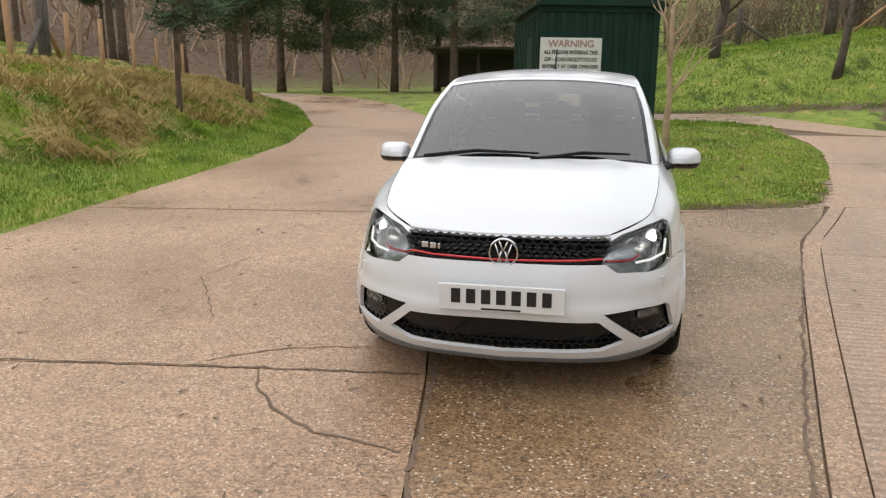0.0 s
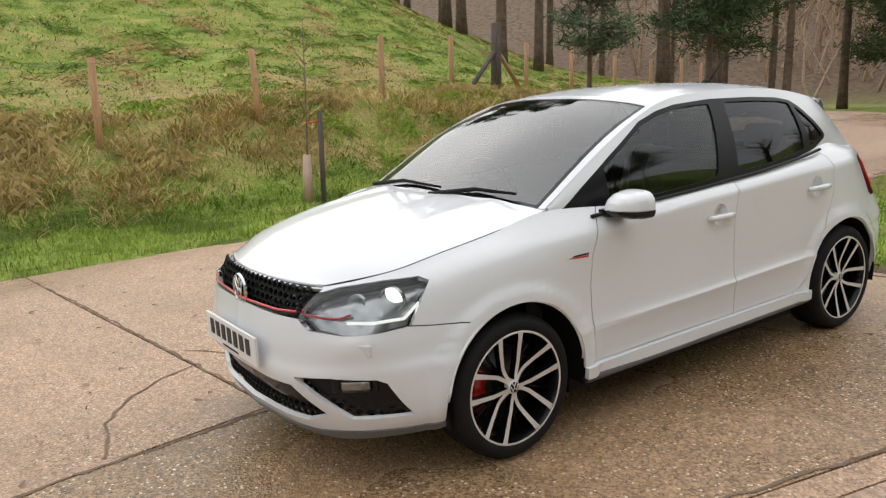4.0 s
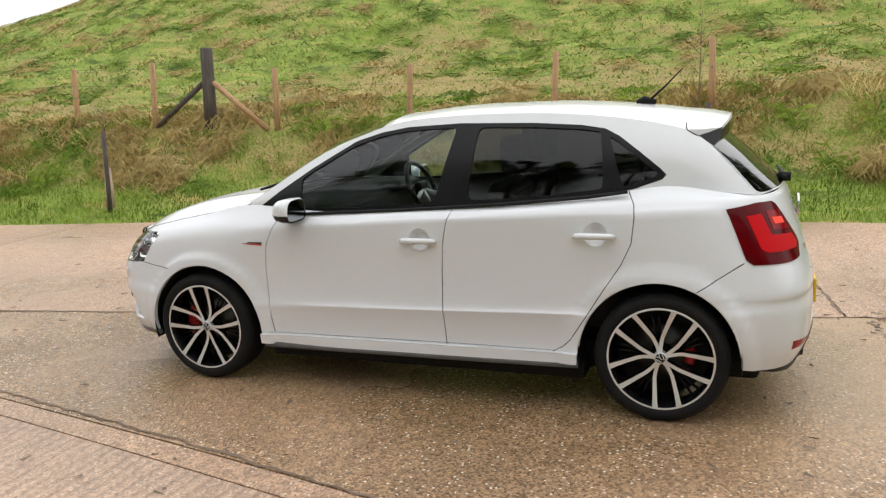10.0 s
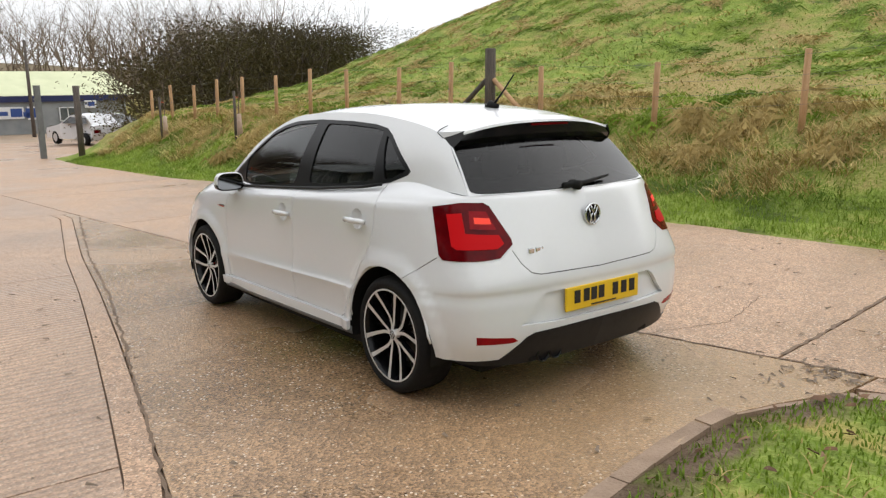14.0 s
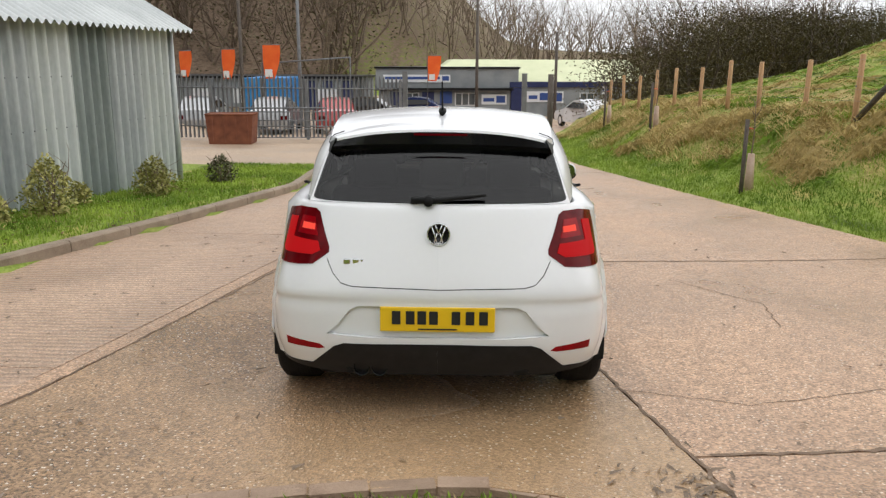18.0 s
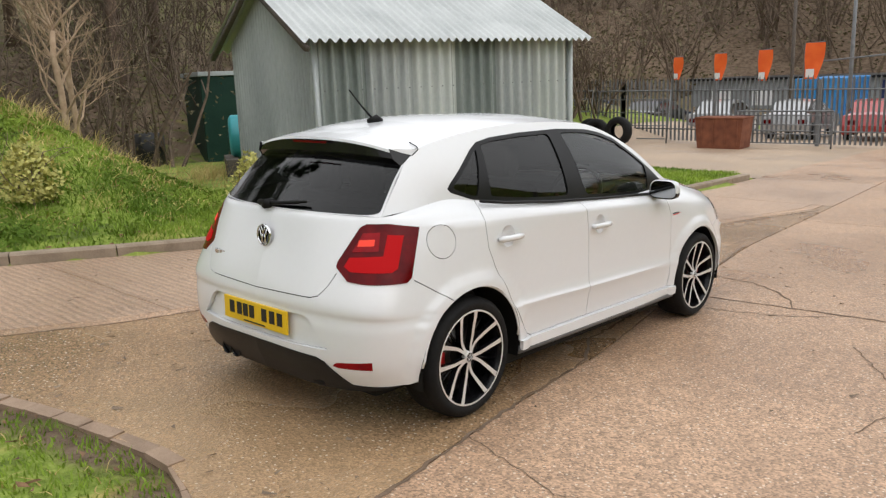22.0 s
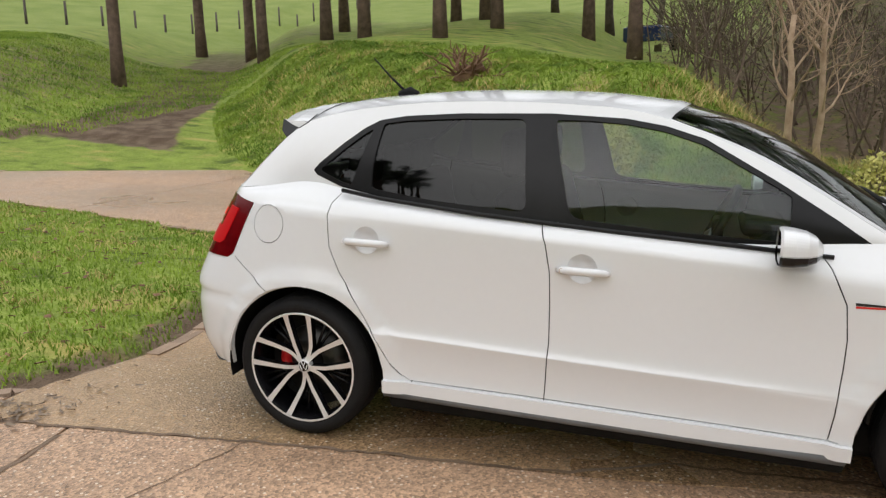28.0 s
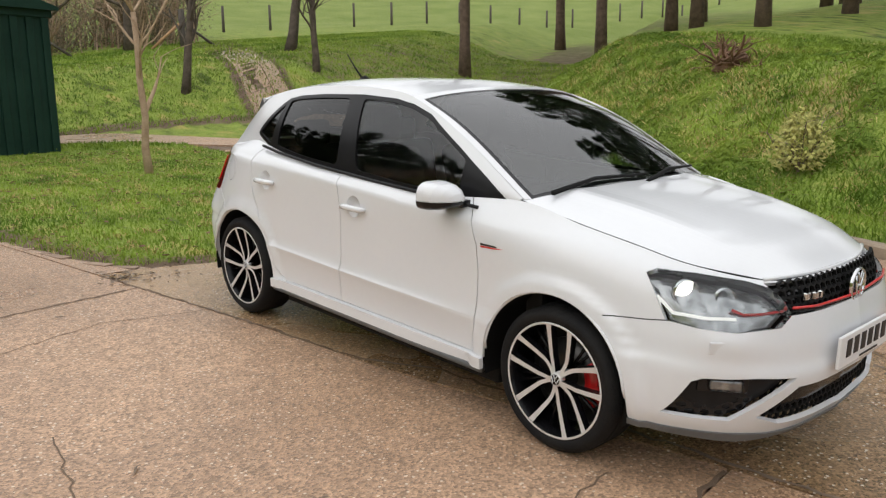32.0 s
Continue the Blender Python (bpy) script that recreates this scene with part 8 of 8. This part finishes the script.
def blades(name, label, pts, hgt, wid, m, seed, lean=.5):
    """Bent three-triangle blades at the given places, as one mesh."""
    rs = np.random.RandomState(seed)
    n = len(pts)
    z = pts[:, 2]
    a = rs.uniform(0, 2 * np.pi, n)
    b_ = rs.uniform(0, 2 * np.pi, n)
    h = hgt * rs.uniform(.55, 1.3, n)
    w = wid * rs.uniform(.7, 1.3, n)
    l = lean * h * rs.uniform(.2, 1.3, n)
    sx, sy = np.cos(a) * w / 2, np.sin(a) * w / 2
    lx, ly = np.cos(b_) * l, np.sin(b_) * l
    V = np.zeros((n, 5, 3), np.float32)
    for k, (fx, fh, fl) in enumerate(((-1, 0, 0), (1, 0, 0), (-.75, .6, .4), (.75, .6, .4), (0, 1, 1))):
        V[:, k, 0] = pts[:, 0] + sx * fx + lx * fl
        V[:, k, 1] = pts[:, 1] + sy * fx + ly * fl
        V[:, k, 2] = z + h * fh * (1 - .25 * fl * lean)
    tri = np.array([(0, 1, 3), (0, 3, 2), (2, 3, 4)])
    T = (np.arange(n)[:, None, None] * 5 + tri[None]).reshape(-1, 3)
    me = bpy.data.meshes.new(name)
    me.vertices.add(n * 5)
    me.vertices.foreach_set("co", V.ravel())
    me.loops.add(len(T) * 3)
    me.loops.foreach_set("vertex_index", T.ravel().astype(np.int32))
    me.polygons.add(len(T))
    me.polygons.foreach_set("loop_start", (np.arange(len(T)) * 3).astype(np.int32))
    me.update(calc_edges=True)
    me.validate()
    me.materials.append(m)
    return tagged(new(name, me), label, "grass", kind="stuff")


GZI = GZ


def lie(x, y):
    """Height of the ground sheet itself at a place."""
    i = np.clip(np.searchsorted(gx, x) - 1, 0, len(gx) - 2)
    j = np.clip(np.searchsorted(gy, y) - 1, 0, len(gy) - 2)
    tx, ty = (x - gx[i]) / (gx[i + 1] - gx[i]), (y - gy[j]) / (gy[j + 1] - gy[j])
    return GZI[i, j] * (1 - tx) * (1 - ty) + GZI[i + 1, j] * tx * (1 - ty) + GZI[i, j + 1] * (1 - tx) * ty + GZI[i + 1, j + 1] * tx * ty


def scatter(n, x0, x1, y0, y1, keep, seed):
    rs = np.random.RandomState(seed)
    x, y = rs.uniform(x0, x1, n), rs.uniform(y0, y1, n)
    ok = keep(x, y, rs.uniform(0, 1, n))
    x, y = x[ok], y[ok]
    return np.stack([x, y, lie(x, y) - .01], 1)


def clump(n, per, r, x0, x1, y0, y1, keep, seed):
    rs = np.random.RandomState(seed)
    c = scatter(n, x0, x1, y0, y1, keep, seed)
    k = np.repeat(np.arange(len(c)), per)
    rad = rs.uniform(.5, 1.5, len(c))[k] * r
    x, y = c[k, 0] + rs.normal(0, 1, len(k)) * rad, c[k, 1] + rs.normal(0, 1, len(k)) * rad
    return np.stack([x, y, lie(x, y) - .02], 1)


U = lambda x, y: west_edge(y) - x


def mounds(name, label, centres, per, hgt, reach, wid, m, seed):
    """Rank grass: blades that rise from a tuft and droop outwards all round, as one mesh."""
    rs = np.random.RandomState(seed)
    k = np.repeat(np.arange(len(centres)), per)
    n = len(k)
    size = rs.uniform(.55, 1.35, len(centres))[k] * rs.uniform(.7, 1.2, n)
    a = rs.uniform(0, 2 * np.pi, n)
    ca, sa = np.cos(a), np.sin(a)
    x0, y0 = centres[k, 0] + rs.normal(0, reach * .38, n), centres[k, 1] + rs.normal(0, reach * .38, n)
    V = np.zeros((n, 5, 3), np.float32)
    w = wid * rs.uniform(.7, 1.3, n) / 2
    for q, (out, up, f) in enumerate(((0, 0, -1), (0, 0, 1), (.35, 1, -.9), (.35, 1, .9), (.8, .5, 0))):
        px, py = x0 + ca * reach * size * out - sa * w * f, y0 + sa * reach * size * out + ca * w * f
        V[:, q, 0], V[:, q, 1] = px, py
        V[:, q, 2] = lie(px, py) - .015 + hgt * size * up * rs.uniform(.7, 1.1, n)
    tri = np.array([(0, 1, 3), (0, 3, 2), (2, 3, 4)])
    T = (np.arange(n)[:, None, None] * 5 + tri[None]).reshape(-1, 3)
    me = bpy.data.meshes.new(name)
    me.from_pydata(V.reshape(-1, 3).tolist(), [], T.tolist())
    me.materials.append(m)
    return tagged(new(name, me), label, "grass", kind="stuff")


Vv = lambda x, y: x - kerb_x(y)
blades("verge_grass", "short green verge grass beside the road", scatter(210000, -8.4, -2.3, -22, 14, lambda x, y, r: (U(x, y) > -.03) & (U(x, y) < 2.3) & (r < 1.25 - .4 * U(x, y)), 1), .075, .011, M_BLADE, 1)
blades("bank_grass", "long straw-coloured tussock grass on the roadside bank", clump(6200, 40, .10, -12, -3, -22, 16, lambda x, y, r: (U(x, y) > 1.15 + .3 * np.sin(y * 1.3)) & (U(x, y) < 3.7 + .5 * np.sin(y * .8)) & (r < .62 + .45 * np.sin(x * 1.5 + y * .9) + .4 * np.sin(y * 2.1 - x * .7)), 2), .27, .012, M_STRAW, 2, 1.9)
blades("bank_grass", "green blades among the bank's straw", clump(1700, 24, .10, -12, -3, -22, 16, lambda x, y, r: (U(x, y) > .55) & (U(x, y) < 4.5), 3), .17, .011, M_BLADE, 3, 1.5)
blades("hill_grass", "rough green pasture grass on the hill", scatter(105000, -26, -6, -24, 20, lambda x, y, r: (U(x, y) > 2.5) & (r < np.clip(1.3 - U(x, y) / 18, .1, 1)), 4), .065, .022, M_BLADE, 4, 1.3)
blades("hill_tussock", "straw tussocks dotted over the hill pasture", clump(2600, 26, .2, -30, -6.5, -26, 24, lambda x, y, r: (U(x, y) > 3.2) & (r < .5 + .5 * np.sin(x * .7 + y * 1.3) * np.cos(y * .5)), 5), .13, .024, M_STRAW, 5, 2.0)
blades("island_grass", "short green grass on the island", scatter(105000, -3, 4, 2.4, 13, lambda x, y, r: (~on_concrete(x, y)) & (x > island_w(y) - .02) & (x < island_e(np.clip(y, 3.2, 10.2)) + .03) & (y > island_s(np.clip(x, -1.45, 3.3)) + .05) & (r < 1.25 - .07 * y), 6), .05, .010, M_BLADE, 6)
blades("verge_grass", "green grass on the shed's verge", scatter(46000, 2.4, 7.0, -11, 0, lambda x, y, r: (Vv(x, y) > .12) & (Vv(x, y) < 2.2 + .2 * (y > -4)), 7), .08, .012, M_BLADE, 7)
blades("bank_green", "rough green grass on the bank beyond the kerb", scatter(95000, 4.2, 15, -2.8, 11, lambda x, y, r: (Vv(x, y) > .1) & (r < np.clip(1.25 - Vv(x, y) / 11, .15, 1)), 8), .09, .017, M_BLADE, 8, .8)
blades("bank_straw", "straw tufts on the green bank", clump(620, 22, .12, 5, 15, -2.4, 10, lambda x, y, r: (Vv(x, y) > .9) & (Vv(x, y) < 7) & (r < .35 + .6 * np.sin(x * 1.1) * np.cos(y * .8)), 9), .15, .014, M_STRAW, 9, 1.0)
blades("rise_grass", "green grass on the rise beyond the path", scatter(70000, -1, 20, 11.5, 24, lambda x, y, r: (~on_concrete(x, y)) & (U(x, y) < 0), 10), .08, .022, M_BLADE, 10)
blades("road_edge_grass", "grass by the road to the north", scatter(30000, -14, -4, 9, 22, lambda x, y, r: (U(x, y) > -.02) & (U(x, y) < 3), 11), .09, .016, M_BLADE, 11)
blades("hill_tussock", "darker green grass tussocks over the hill pasture", clump(900, 18, .2, -26, -6, -24, 20, lambda x, y, r: (U(x, y) > 2.8) & (r < .45 + .4 * np.sin(x * 1.1 - y * .6)), 12), .10, .02, M_BLADE, 12, 1.8)
blades("bank_tuft", "longer green tufts on the bank beyond the kerb", clump(1300, 22, .10, 4.5, 14, -2.6, 10, lambda x, y, r: (Vv(x, y) > .25) & (r < .5 + .4 * np.sin(x * 1.7 + y * 1.1)), 13), .17, .014, M_BLADE, 13, 1.1)
blades("bank_straw", "withered straw stalks lying on the bank", clump(1000, 22, .14, 4.8, 13, -2.6, 9, lambda x, y, r: (Vv(x, y) > .7) & (Vv(x, y) < 6) & (r < .35 + .55 * np.sin(x * 1.3 - y * .9)), 14), .14, .011, M_STRAW, 14, 1.8)
blades("island_tuft", "scruffy pale tufts in the island's turf", clump(420, 18, .07, -2.2, 3.8, 2.5, 11, lambda x, y, r: (~on_concrete(x, y)) & (x > island_w(y) + .05) & (x < island_e(np.clip(y, 3.2, 10.2))) & (y > island_s(np.clip(x, -1.45, 3.3)) + .1), 15), .085, .009, M_STRAW, 15, 1.3)
for k, (n, x0, x1, y0, y1, f) in enumerate(((900, -2.4, 3.8, 2.5, 11, lambda x, y, r: ~on_concrete(x, y)), (2600, 4.6, 14, -2.5, 11, lambda x, y, r: Vv(x, y) > .15), (3800, 3, 20, 12, 20, lambda x, y, r: (~on_concrete(x, y)) & (U(x, y) < 0)), (700, 2.6, 6.5, -10.5, -1, lambda x, y, r: (Vv(x, y) > .12) & (Vv(x, y) < 2.2)))):
    pts = scatter(n, x0, x1, y0, y1, f, 40 + k)
    pts[:, 2] += .035
    blades("leaf_litter", "brown fallen leaves lying in the grass", pts, .022, .05, M_DEADLEAF, 50 + k, 2.6)
blades("bank_grass", "tawny tussocks under the fence posts to the north", clump(700, 34, .10, -13, -5, 2.5, 14, lambda x, y, r: (U(x, y) > 1.1) & (U(x, y) < 3.6), 16), .3, .011, M_STRAW, 16, 1.2)
blades("dry_grass", "tall dry tan grass at the edge of the brambles", clump(150, 30, .16, 7.6, 12.5, -4.6, .2, lambda x, y, r: (Vv(x, y) > 3.2) & (r < .5 + .5 * np.sin(x * 1.9 + y * 1.3)), 61), .34, .010, M_STRAW, 61, 1.0)
mounds("grass_mound", "drooping tawny mounds of rank grass below the fence", scatter(900, -12, -3, -22, 15, lambda x, y, r: (U(x, y) > 1.3 + .25 * np.sin(y * 1.1)) & (U(x, y) < 3.5 + .5 * np.sin(y * .7)) & (r < .6 + .4 * np.sin(y * 1.7 + x)), 71), 130, .17, .30, .008, M_STRAW, 71)
mounds("grass_mound", "green mounds of rank grass below the fence", scatter(700, -12, -3, -22, 15, lambda x, y, r: (U(x, y) > 1.0) & (U(x, y) < 4.2) & (r < .6), 72), 100, .12, .28, .008, M_BLADE, 72)
mounds("hill_mound", "low straw mounds dotted over the hill pasture", scatter(900, -26, -6.5, -24, 20, lambda x, y, r: (U(x, y) > 3.4) & (r < .45 + .45 * np.sin(x * .9 + y * 1.2)), 73), 80, .085, .34, .014, M_STRAW, 73)
mounds("hill_mound", "low green mounds over the hill pasture", scatter(1500, -26, -6.5, -24, 20, lambda x, y, r: (U(x, y) > 3.2) & (r < .6), 74), 70, .07, .36, .014, M_BLADE, 74)
mounds("bank_mound", "rough green mounds on the bank beyond the kerb", scatter(420, 4.8, 14, -2.6, 10.5, lambda x, y, r: (Vv(x, y) > .5) & (r < .7), 75), 110, .085, .26, .009, M_BLADE, 75)
